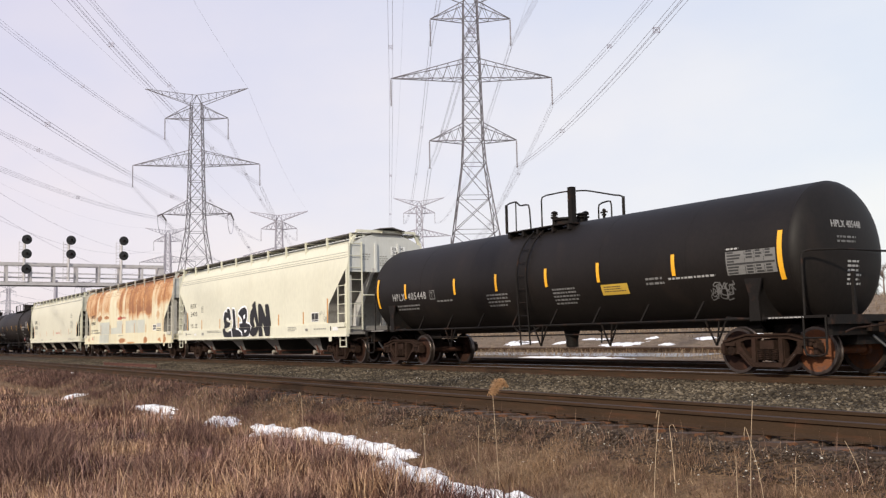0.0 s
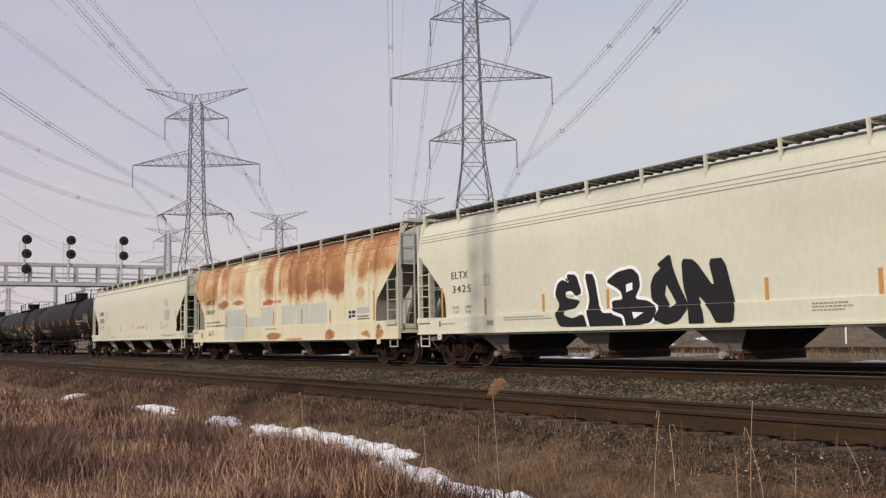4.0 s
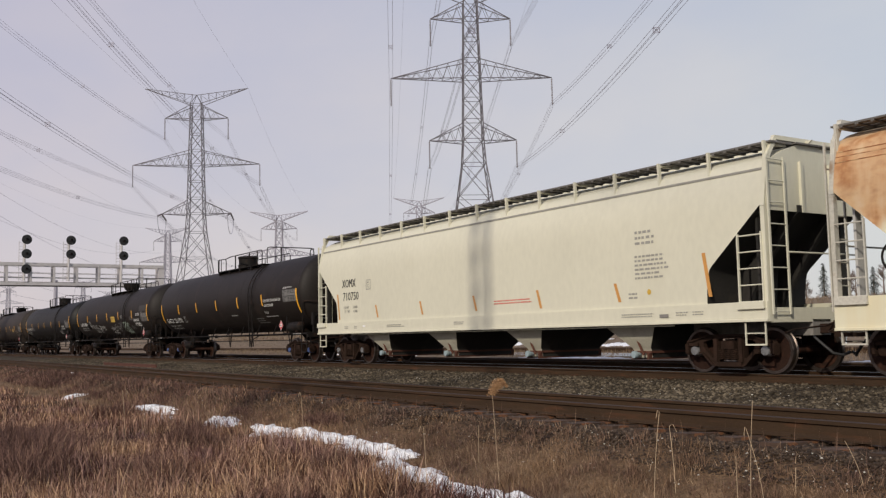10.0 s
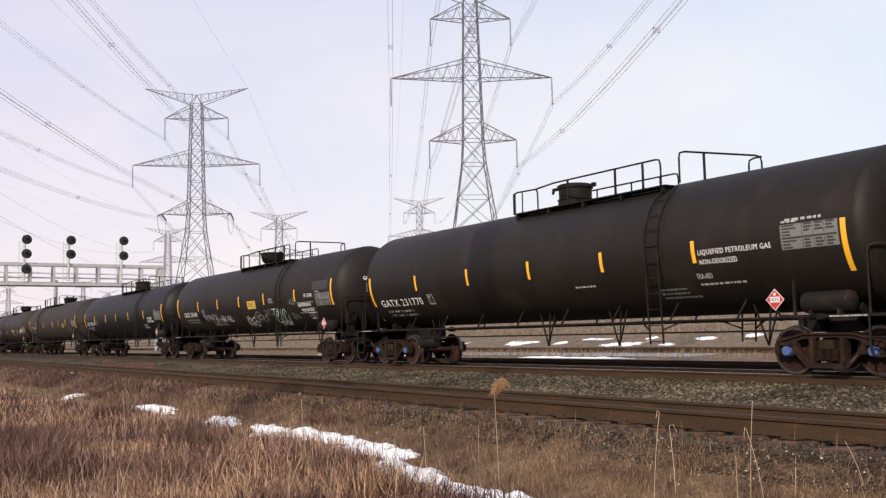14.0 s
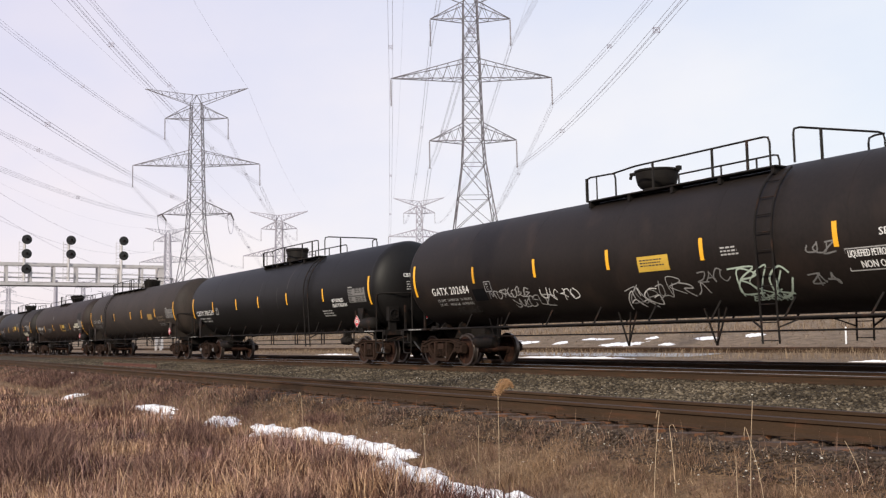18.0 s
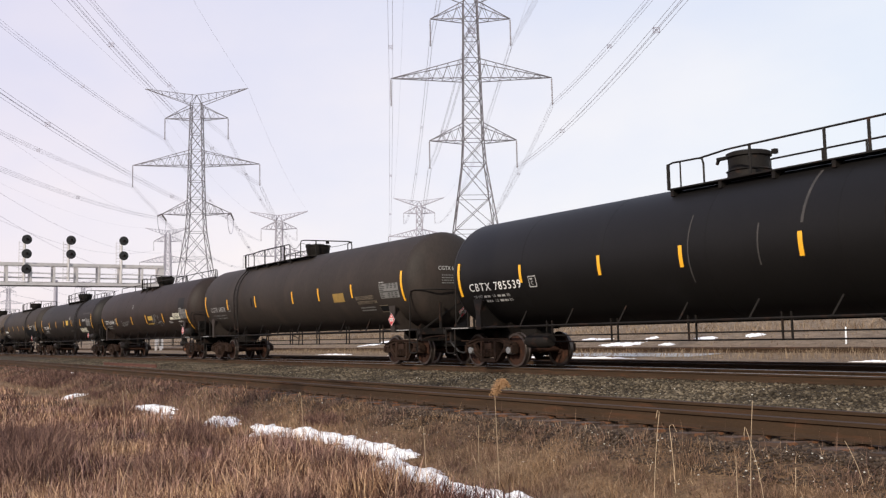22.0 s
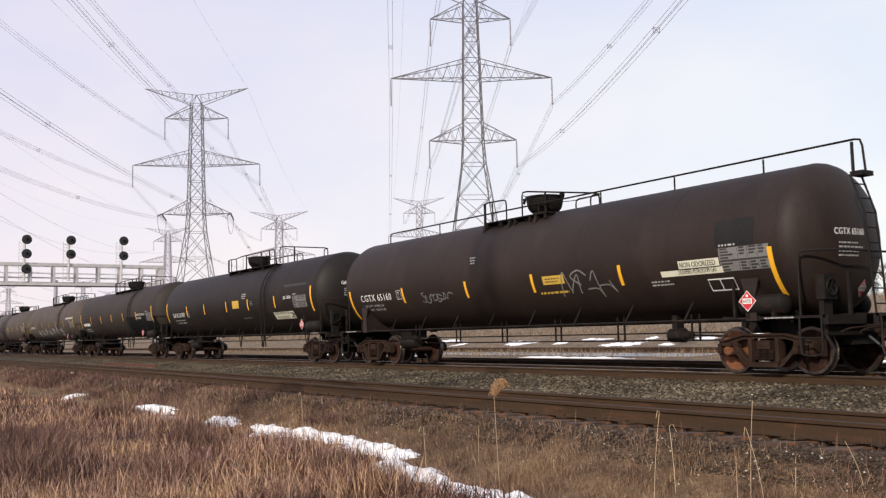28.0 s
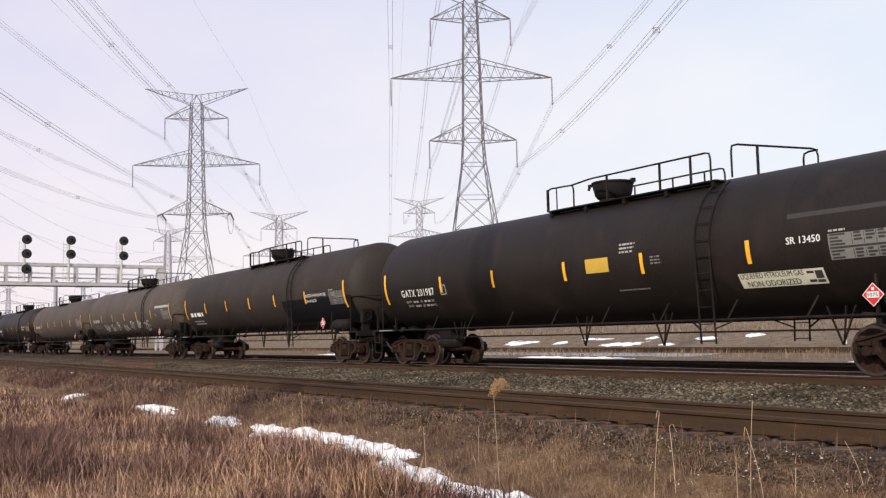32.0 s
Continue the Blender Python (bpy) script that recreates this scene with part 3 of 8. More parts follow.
def build_ground():
    xs = np.unique(np.concatenate([np.linspace(-4200, -160, 30), np.linspace(-160, -40, 81), np.linspace(-40, 6, 185), np.linspace(6, 120, 30), np.linspace(120, 3200, 16)]))
    ys = np.unique(np.concatenate([np.linspace(-3000, -15, 20), np.linspace(-15, 1, 20), np.linspace(1, 26, 126), np.linspace(26, 80, 40), np.linspace(80, 3600, 30)]))
    gx, gy = np.meshgrid(xs, ys, indexing="ij")
    gz = ground_z(gx, gy) + np.where((gx > -42) & (gx < 6) & (gy > 0) & (gy < 24), np.random.uniform(-0.012, 0.012, gx.shape), 0)
    v = np.stack([gx, gy, gz], -1).reshape(-1, 3)
    ny = len(ys)
    i = (np.arange(len(xs) - 1)[:, None] * ny + np.arange(ny - 1)[None]).ravel()
    f = np.stack([i, i + ny, i + ny + 1, i + 1], 1)
    ob = new("ground", raw_mesh("ground", v, f, M["ground"], True))
    return tagged(ob, "flat trackside land of cinders, ballast and dead brown grass", "ground", kind="structure")


build_ground()


# ---- railway tracks ----
def rail_shape(x0, x1):
    half = [(-0.075, -0.172), (0.075, -0.172), (0.075, -0.160), (0.02, -0.145), (0.010, -0.135), (0.010, -0.05), (0.036, -0.038), (0.037, -0.006), (0.030, 0.0),
            (-0.030, 0.0), (-0.037, -0.006), (-0.036, -0.038), (-0.010, -0.05), (-0.010, -0.135), (-0.02, -0.145), (-0.075, -0.160)]
    return Shape().rings([[(x, y, z) for y, z in half] for x in (x0, x1)], closed=True)


def tie_shape(seed):
    r = random.Random(seed)
    s = Shape()
    rows = []
    for y in (-1.3, -0.6, 0.0, 0.6, 1.3):
        j = [r.uniform(-0.008, 0.008) for _ in range(4)]
        rows.append([(-0.112 + j[0], y, -0.36), (0.112 + j[1], y, -0.36), (0.108 + j[2], y, -0.185 + j[3]), (-0.108 + j[3], y, -0.187 + j[2])])
    return s.rings(rows, closed=True)


def railway(label, yc, tie_from, tie_to, shine):
    t = thing("railway_track", label, "railway track", (0, yc, 0), "parallel railway tracks", "structure")
    for side in (-1, 1):
        me = rail_shape(-700, 260).mesh("rail", M["rail_side"])
        me.materials.append(M["rail_top" if shine else "rail_dull"])
        for p in me.polygons:
            if p.normal.z > 0.4 and me.vertices[p.vertices[0]].co.z > -0.01:
                p.material_index = 1
        ob = part("rail", me, None, t, "long steel rail with rusty sides")
        ob.location = (0, side * 0.7525, 0)
        plates = Shape()
        for k in range(int((tie_to - tie_from) / 0.53)):
            x = tie_from + k * 0.53
            plates.box(x - 0.09, x + 0.09, side * 0.7525 - 0.17, side * 0.7525 + 0.17, -0.184, -0.17)
            for e in (-1, 1):
                plates.box(x - 0.05, x - 0.03, side * 0.7525 + e * 0.085 - 0.012, side * 0.7525 + e * 0.085 + 0.012, -0.17, -0.145)
        tagged(part("tie_plates", plates, M["rail_side"], t, "rusty tie plates and spikes"), kind="stuff")
    kinds = [tie_shape(k).mesh("tie", M["tie"]) for k in range(6)]
    rest = Shape()
    rnd = random.Random(int(yc * 10))
    for k in range(int(720 / 0.53)):
        x = 100 - k * 0.53
        if tie_from <= x <= tie_to:
            ob = part("tie", kinds[rnd.randrange(6)], None, t, at=(x, rnd.uniform(-0.04, 0.04), rnd.uniform(-0.012, 0.006)))
            ob.rotation_euler = (0, 0, rnd.uniform(-0.012, 0.012))
        else:
            rest.box(x - 0.11, x + 0.11, -1.3, 1.3, -0.36, -0.186)
    tagged(part("tie_row", rest, M["tie"], t, "row of weathered wooden ties"), kind="stuff")
    return t


# the near track is canted a little
near_track = railway("disused-looking railway track with rusty rails on wooden ties", NEAR_Y, -75.0, -3.0, False)
near_track.location.z, near_track.rotation_euler[0] = 0.026, -0.0345
railway("railway track with worn shiny rails under the freight train", TRAIN_Y, -75.0, -7.0, True)
railway("railway track with rusty rails beyond the freight train", THIRD_Y, -60.0, -10.0, False)
railway("weed-grown far railway track with dark rusty rails", 30.0, -64.0, -14.0, False).location.z = 0.19


# ---- transmission towers and their wires ----
LINE = Vector((-0.866, 0.5, 0)).normalized()
CROSS = Vector((0.5, 0.866, 0)).normalized()
BODY = [(0, 5.5), (6, 4.45), (12, 3.4), (17.5, 2.6), (22.8, 1.85), (26.7, 1.6), (29.9, 1.55), (33.4, 1.45), (36.9, 1.38), (39.9, 1.32), (43.3, 1.22), (46.7, 1.15), (49.6, 1.1)]
ARMS = [(26.7, 7.0, 2.6), (36.9, 13.0, 2.8), (46.7, 6.5, 2.6)]
DROP = 4.35


def lattice_body(thick):
    s = Shape()
    cs = [(-1, -1), (1, -1), (1, 1), (-1, 1)]
    for (z0, w0), (z1, w1) in zip(BODY, BODY[1:]):
        for i, (a, b) in enumerate(cs):
            s.bar((a * w0, b * w0, z0), (a * w1, b * w1, z1), 0.24 * thick)
            c, d = cs[(i + 1) % 4]
            s.bar((a * w0, b * w0, z0), (c * w1, d * w1, z1), 0.14 * thick)
            s.bar((c * w0, d * w0, z0), (a * w1, b * w1, z1), 0.14 * thick)
            s.bar((a * w1, b * w1, z1), (c * w1, d * w1, z1), 0.12 * thick)
    return s


def lattice_arm(z, reach, rise, side, thick):
    s = Shape()
    w = 1.5 if z < 30 else 1.35 if z < 40 else 1.15
    tip = Vector((side * reach, 0, z))
    low = [Vector((side * w, e * w, z - 0.3)) for e in (-1, 1)]
    top = [Vector((side * w, e * w, z + rise)) for e in (-1, 1)]
    for p in low + top:
        s.bar(p, tip, 0.17 * thick)
    n = max(3, int(reach / 1.7))
    for e in (0, 1):
        for k in range(n - 1):
            f, g = k / n, (k + 1) / n
            a, b = low[e].lerp(tip, f), top[e].lerp(tip, (f + g) / 2)
            c = low[e].lerp(tip, g)
            s.bar(a, b, 0.09 * thick)
            s.bar(b, c, 0.09 * thick)
    for k in range(n):
        f, g = k / n, (k + 1) / n
        s.bar(low[0].lerp(tip, f), low[1].lerp(tip, g), 0.09 * thick)
        s.bar(low[1].lerp(tip, f), low[0].lerp(tip, f), 0.09 * thick)
    return s


def peak_arm(side, thick):
    s = Shape()
    tip = Vector((side * 10.6, 0, 53.0))
    low = [Vector((side * 1.1, e * 1.1, 49.6)) for e in (-1, 1)]
    top = Vector((0, 0, 51.6))
    for p in low:
        s.bar(p, tip, 0.16 * thick)
        s.bar(p, (0, 0, 51.6), 0.13 * thick)
    s.bar(top, tip, 0.16 * thick)
    for k in range(6):
        f, g = k / 6.5, (k + 1) / 6.5
        s.bar(low[0].lerp(tip, f), top.lerp(tip, (f + g) / 2), 0.09 * thick)
        s.bar(top.lerp(tip, (f + g) / 2), low[0].lerp(tip, g), 0.09 * thick)
        s.bar(low[1].lerp(tip, f), top.lerp(tip, (f + g) / 2), 0.09 * thick)
    return s


def insulator_shape(a, b, r=0.13):
    a, b = Vector(a), Vector(b)
    n = 16
    s = Shape()
    s.tube([a, b], 0.05, 6)
    for k in range(n):
        p = a.lerp(b, (k + 0.6) / n)
        s.tube([p, a.lerp(b, (k + 1.0) / n)], r, 8)
    s.tube([b + Vector((0, -0.35, 0)), b + Vector((0, 0.35, 0))], 0.10, 6)
    return s


def tower(label, thick, mat, strain, extra=0.0):
    t = thing("transmission_tower", label, "transmission tower", (0, 0, -0.5), "high-voltage towers")
    mast = lattice_body(thick)
    for a, b in ((-1, -1), (1, -1), (1, 1), (-1, 1)):
        mast.bar((a * 6.3, b * 6.3, -extra - 1), (a * 5.5, b * 5.5, 0), 0.26 * thick)
    part("mast", mast, mat, t, "tapered lattice mast of steel angles")
    for side in (-1, 1):
        for z, reach, rise in ARMS:
            part("crossarm", lattice_arm(z, reach, rise, side, thick), mat, t)
            if strain and z < 30:
                for e in (-1, 1):
                    part("insulator", insulator_shape((side * reach, 0, z), (side * reach, e * 3.6, z - 0.9), 0.17), M["insulator"], t, "strain insulator string")
                part("jumper", Shape().tube([(side * reach, 3.6 * math.cos(a), z - 0.9 - 3.4 * math.sin(a)) for a in np.linspace(0, math.pi, 13)], 0.05, 5), M["wire"], t, "slack jumper loop")
            else:
                part("insulator", insulator_shape((side * reach, 0, z - 0.1), (side * reach, 0, z - DROP)), M["insulator"], t, "hanging brown insulator string")
        part("earth_wire_arm", peak_arm(side, thick), mat, t)
    return t


LEAN = math.degrees(math.atan2(CROSS.y, CROSS.x))
TOWER_A, TOWER_A2 = Vector((-122.0, 85.6, 5.3)), Vector((-333.8, 205.8, 5.8))
TOWER_B, TOWER_B2 = Vector((-189.4, 62.8, 0.4)), Vector((-320.1, 137.0, -5.4))
TOWER_C = Vector((-440.1, 132.3, 1.4))
FAR_A, FAR_B, FAR_C = TOWER_A - LINE * 240 + Vector((0, 0, 4.5)), TOWER_B - LINE * 310 + Vector((0, 0, 23.4)), TOWER_C - LINE * 240


def at_tower(p):
    return pose(p.x, p.y, p.z, 0, 0, LEAN)


main_tower = tower("tall galvanised lattice power tower with three crossarms", 0.66, M["steel"], False, 10.0)
main_tower.matrix_basis = at_tower(TOWER_A)
strain_tower = tower("lattice power tower with strain insulators on its lowest crossarm", 0.66, M["steel"], True)
strain_tower.matrix_basis = at_tower(TOWER_B)
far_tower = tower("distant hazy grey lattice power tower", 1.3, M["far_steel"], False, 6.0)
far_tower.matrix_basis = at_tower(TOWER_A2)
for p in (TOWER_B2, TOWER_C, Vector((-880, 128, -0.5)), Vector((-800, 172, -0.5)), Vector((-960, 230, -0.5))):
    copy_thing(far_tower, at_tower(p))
for p in (FAR_A, FAR_B, FAR_C):
    copy_thing(main_tower, at_tower(p))


def span(label, a, b, reach, za, zb, sag, twin, r, mat):
    """One phase between two towers: sub-wires side by side with spacers."""
    t = thing("power_line", label, "power line", group="high-voltage wires")
    up = Vector((0, 0, 1))
    pa, pb = a + CROSS * reach + up * za, b + CROSS * reach + up * zb
    t.location = pa

    def at(f):
        return (pb - pa) * f - up * (4 * sag * f * (1 - f))

    offs = [(-0.24, 0.2), (0.24, 0.2), (-0.24, -0.2), (0.24, -0.2)] if twin else [(0, 0)]
    for o, w in offs:
        part("wire", Shape().tube([at(k / 36) + CROSS * o + up * w for k in range(37)], r, 5), mat, t)
    if twin:
        for k in range(1, 6):
            p = at(k / 6)
            sp = Shape()
            c = [p + CROSS * o + up * w for o, w in offs]
            for i, j in ((0, 1), (2, 3), (0, 2), (1, 3), (0, 3), (1, 2)):
                sp.bar(c[i], c[j], 0.04)
            part("spacer", sp, mat, t, "square wire spacer")
    return t


for (a, b, sag, lab) in ((TOWER_A, TOWER_A2, 8.0, "bundled wires sagging between tall lattice towers"), (TOWER_A, FAR_A, 8.6, "bundled wires climbing overhead from a lattice tower"),
                         (TOWER_B, TOWER_B2, 4.0, "bundled wires sagging between lattice towers"), (TOWER_B, FAR_B, 12.0, "bundled wires climbing overhead from a lattice tower"),
                         (TOWER_C, FAR_C, 9.0, "distant bundled wires of a far power line")):
    thin = 0.016 if a is not TOWER_C else 0.03
    for side in (-1, 1):
        for z, reach, rise in ARMS:
            strain = a is TOWER_B and z < 30
            za = z - (0.9 if strain else DROP)
            span(lab, a, b, side * reach, za, z - DROP + (6.1 if b is FAR_A else 0), sag, a is not TOWER_C, thin, M["wire"])
        span("thin earth wire along the tower tops", a, b, side * 10.6, 53.0, 53.0, sag * 0.7, False, 0.014, M["wire"])


# unseen slim lattice mast added behind the camera; its shadow falls on passing cars
shadow_mast = thing("lattice_mast", "unseen slim grey three-legged steel lattice mast in the field", "mast", (3.0, -29.7, -0.8))
feet = [(0.52 * math.cos(a), 0.52 * math.sin(a)) for a in (0.5, 2.594, 4.689)]
for i, (mx, my) in enumerate(feet):
    part("leg", Shape().tube([(mx, my, 0), (mx * 0.8, my * 0.8, 42)], 0.07, 8), M["steel"], shadow_mast)
    nx_, ny_ = feet[(i + 1) % 3]
    web = Shape()
    for k in range(42):
        a, b = 1 - 0.2 * k / 42, 1 - 0.2 * (k + 1) / 42
        web.bar((mx * a, my * a, k), (nx_ * b, ny_ * b, k + 1), 0.05).bar((mx * a, my * a, k), (nx_ * a, ny_ * a, k), 0.045)
    part("bracing", web, M["steel"], shadow_mast)


# ---- signal bridge ----
def signal_bridge(x, y0, y1):
    t = thing("signal_bridge", "long pale painted steel signal bridge over the tracks", "signal bridge", (x, 0, 0))
    lo, hi = 6.67, 8.9
    for dx in (-0.55, 0.55):
        part("top_chord", Shape().box(dx - 0.13, dx + 0.13, y0, y1, hi - 0.30, hi), M["gantry"], t)
        part("bottom_chord", Shape().box(dx - 0.13, dx + 0.13, y0, y1, lo, lo + 0.30), M["gantry"], t)
        for z, w in ((7.45, 0.07), (7.9, 0.05)):
            part("guard_rail", Shape().box(dx - w / 2 - 0.15, dx + w / 2 - 0.15, y0, y1, z, z + w), M["gantry"], t)
        k = 0
        y = y0
        while y < y1 + 0.1:
            part("post", Shape().box(dx - 0.08, dx + 0.08, y - 0.10, y + 0.10, lo + 0.29, hi - 0.29), M["gantry"], t)
            y += (y1 - y0) / 12
    part("walkway", Shape().box(-0.5, 0.5, y0, y1, lo + 0.31, lo + 0.36), M["grating"], t, "dark grated walkway")
    part("soffit", Shape().box(-0.56, 0.56, y0, y1, lo - 0.06, lo - 0.004), M["grating"], t)
    part("end_panel", Shape().box(-0.6, 0.6, y1 - 0.45, y1 + 0.1, lo + 0.31, hi + 0.02), M["gantry"], t, "closed end panel")
    for y in (y0 + 0.2, y1 - 0.2):
        for dx in (-0.55, 0.55):
            leg = Shape()
            leg.bar((dx * 1.6, y, -0.6), (dx, y, lo), 0.32)
            part("leg", leg, M["gantry"], t)
            for z0, z1 in ((0.0, 2.2), (2.2, 4.4), (4.4, 6.6)):
                part("brace", Shape().bar((dx * 1.5, y, z0), (-dx * 1.4, y, z1), 0.09), M["gantry"], t)
    return t


signal_bridge(-100.0, 3.5, 29.4)


def signal(y, heads):
    t = thing("signal_mast", "pale signal mast with round black signal heads", "railway signal", (-99.2, y, 7.1), "signals on the bridge")
    top = max(heads) - 7.1
    part("pole", Shape().tube([(0, -0.14, 0), (0, -0.14, top + 0.1)], 0.10, 10), M["gantry"], t)
    lad = Shape()
    for e in (-0.18, 0.18):
        lad.tube([(-0.35, -0.42 + e, 0), (-0.35, -0.42 + e, top - 0.1)], 0.025, 5)
    for k in range(int(top / 0.32)):
        lad.tube([(-0.35, -0.60, 0.2 + k * 0.32), (-0.35, -0.24, 0.2 + k * 0.32)], 0.018, 5)
    part("ladder", lad, M["gantry"], t)
    for z in heads:
        h = part("signal_head", Shape().turned([(-0.30, 0.10), (-0.28, 0.2), (0.02, 0.22), (0.03, 0.46), (0.06, 0.47), (0.065, 0.2)], "x", 28, (0, 0, 0)), M["black_paint"], t, "round black target disc")
        h.location = (0.25, 0, z - 7.1)
        part("visor", Shape().rings([[(x, 0.15 * math.cos(a), 0.15 * math.sin(a)) for a in np.linspace(-0.3, math.pi + 0.3, 14)] + [(x, 0.13 * math.cos(a), 0.13 * math.sin(a)) for a in np.linspace(math.pi + 0.3, -0.3, 14)] for x in (0.06, 0.36)], closed=True), M["black_paint"], h)
        part("lens", Shape().turned([(0.05, 0.12), (0.09, 0.10), (0.10, 0.02)], "x", 16), M["lens"], h, "unlit dark lens")
        part("bracket", Shape().bar((-0.2, -0.12, 0), (-0.2, 0, 0), 0.08), M["gantry"], h)
    return t


signal(15.95, (11.12, 9.72, 8.22))
signal(20.05, (11.19, 9.79))
signal(25.2, (11.32, 9.78))


# ---- rolling stock: shared parts ----
def gone(t):
    """How far the train has run at t seconds, in metres."""
    return 5.736 * t + 0.0015 * t * t - 0.0000168 * t ** 3


WHEEL_R = 0.457
WHEELS, CARS = [], []


def wheelset_shapes():
    plate = Shape().tube([(0, -1.0, 0), (0, 1.0, 0)], 0.08, 12)
    treads = []
    for e in (-1, 1):
        c = e * 0.75
        tread = Shape()
        treads.append(tread)
        tread.turned([(c + 0.068, 0.395), (c + e * 0.068, 0.45), (c + e * 0.06, WHEEL_R), (c - e * 0.03, 0.460), (c - e * 0.045, 0.484), (c - e * 0.066, 0.48), (c - 0.068, 0.395)] if e > 0 else
                     [(c - 0.068, 0.395), (c - 0.068, 0.45), (c - 0.06, WHEEL_R), (c + 0.03, 0.460), (c + 0.045, 0.484), (c + 0.066, 0.48), (c + 0.068, 0.395)], "y", 36, caps=False)
        plate.turned([(c - 0.05, 0.40), (c - 0.045, 0.36), (c - 0.02 + 0.02 * e, 0.25), (c - 0.03, 0.17), (c - 0.10, 0.13), (c - 0.10, 0.06)], "y", 36)
        plate.turned([(c + 0.05, 0.40), (c + 0.045, 0.36), (c + 0.02 + 0.02 * e, 0.25), (c + 0.05, 0.17), (c + 0.12, 0.13), (c + 0.12, 0.06)], "y", 36)
        for k in range(5):
            a = k * 2 * math.pi / 5
            plate.box(0.29 * math.cos(a) - 0.02, 0.29 * math.cos(a) + 0.02, c + e * 0.03, c + e * 0.052, 0.29 * math.sin(a) - 0.03, 0.29 * math.sin(a) + 0.03)
    return plate, treads


def sideframe_shape():
    """Cast side frame seen from outside: flat top chord, dropped spring seat, two corner windows and the spring opening."""
    half = [(0.50, 0.785), (0.74, 0.73), (0.90, 0.685), (1.07, 0.66), (1.12, 0.60), (1.12, 0.37), (1.03, 0.37), (1.01, 0.555), (0.77, 0.555), (0.75, 0.40), (0.66, 0.40), (0.52, 0.26), (0.42, 0.165), (0.34, 0.14)]
    outer = half + [(-x, z) for x, z in half[::-1]]
    corner = [(0.37, 0.685), (0.52, 0.675), (0.66, 0.635), (0.655, 0.54), (0.56, 0.43), (0.43, 0.31), (0.37, 0.31)]
    holes = [corner, [(-x, z) for x, z in corner], [(-0.25, 0.235), (0.25, 0.235), (0.27, 0.66), (0.22, 0.70), (-0.22, 0.70), (-0.27, 0.66)]]
    s = pierced_plate(Shape(), outer, holes, -0.055, 0.055)
    # rolled lips of the casting
    for edge in (half[:4], half[9:]):
        for m in (-1, 1):
            for (xa, za), (xb, zb) in zip(edge, edge[1:]):
                s.bar((m * xa, 0, za - 0.016 if za > 0.6 else za + 0.016), (m * xb, 0, zb - 0.016 if zb > 0.6 else zb + 0.016), 0.20, 0.036)
    s.box(-0.50, 0.50, -0.10, 0.10, 0.752, 0.788).box(-0.34, 0.34, -0.125, 0.125, 0.145, 0.235)
    for m in (-1, 1):
        s.box(*sorted((m * 0.77, m * 1.01)), -0.105, 0.105, 0.555, 0.62)
        s.box(*sorted((m * 1.03, m * 1.115)), -0.10, 0.10, 0.40, 0.60)
        s.box(*sorted((m * 0.27, m * 0.36)), -0.10, 0.10, 0.24, 0.70)
    return s


PLATE, TREAD = wheelset_shapes()
SHARED = {
    "plate": PLATE.mesh("wheelset", M["wheel"]), "orange": PLATE.mesh("wheelset", M["wheel_orange"]), "tread_near": TREAD[0].mesh("tread", M["tread"]), "tread_far": TREAD[1].mesh("tread", M["tread"]),
    "side": sideframe_shape().mesh("side_frame", M["truck"]),
    "bolster": Shape().box(-0.22, 0.22, -0.9, 0.9, 0.45, 0.69).box(-0.16, 0.16, -1.10, 1.10, 0.49, 0.66).box(-0.19, 0.19, -1.03, 1.03, 0.455, 0.49).box(-0.19, 0.19, -0.4, 0.4, 0.68, 0.78).box(-0.6, 0.6, -0.30, -0.22, 0.35, 0.45).box(-0.6, 0.6, 0.22, 0.30, 0.35, 0.45).mesh("truck", M["truck"]),
}
spring = Shape()
for kx in (-0.16, 0, 0.16):
    for ky in (-0.05, 0.09):
        spring.tube([(kx + 0.062 * math.cos(a), ky + 0.062 * math.sin(a), 0.27 + 0.20 * a / (10 * math.pi)) for a in np.linspace(0, 10 * math.pi, 41)], 0.016, 4)
SHARED["spring"] = spring.mesh("spring_nest", M["truck"])
SHARED["stencil"] = Shape().rings([[(0.44, -0.062, 0.25), (0.49, -0.062, 0.235), (0.63, -0.062, 0.375), (0.58, -0.062, 0.39)], [(0.44, -0.057, 0.25), (0.49, -0.057, 0.235), (0.63, -0.057, 0.375), (0.58, -0.057, 0.39)]], closed=True).mesh("truck_stencil", M["dim_mark"])
CAPS = {}
for key in ("hub_blue", "hub_grey", "truck", "wheel_orange"):
    cap = Shape().turned([(-0.20, 0.11), (-0.10, 0.12), (0.0, 0.105), (0.04, 0.09), (0.05, 0.03)][::-1], "y", 20)
    for k in range(3):
        a = k * 2 * math.pi / 3 + 0.4
        cap.box(0.06 * math.cos(a) - 0.014, 0.06 * math.cos(a) + 0.014, 0.042, 0.06, 0.06 * math.sin(a) - 0.014, 0.06 * math.sin(a) + 0.014)
    CAPS[key] = cap.mesh("bearing_cap", M[key])


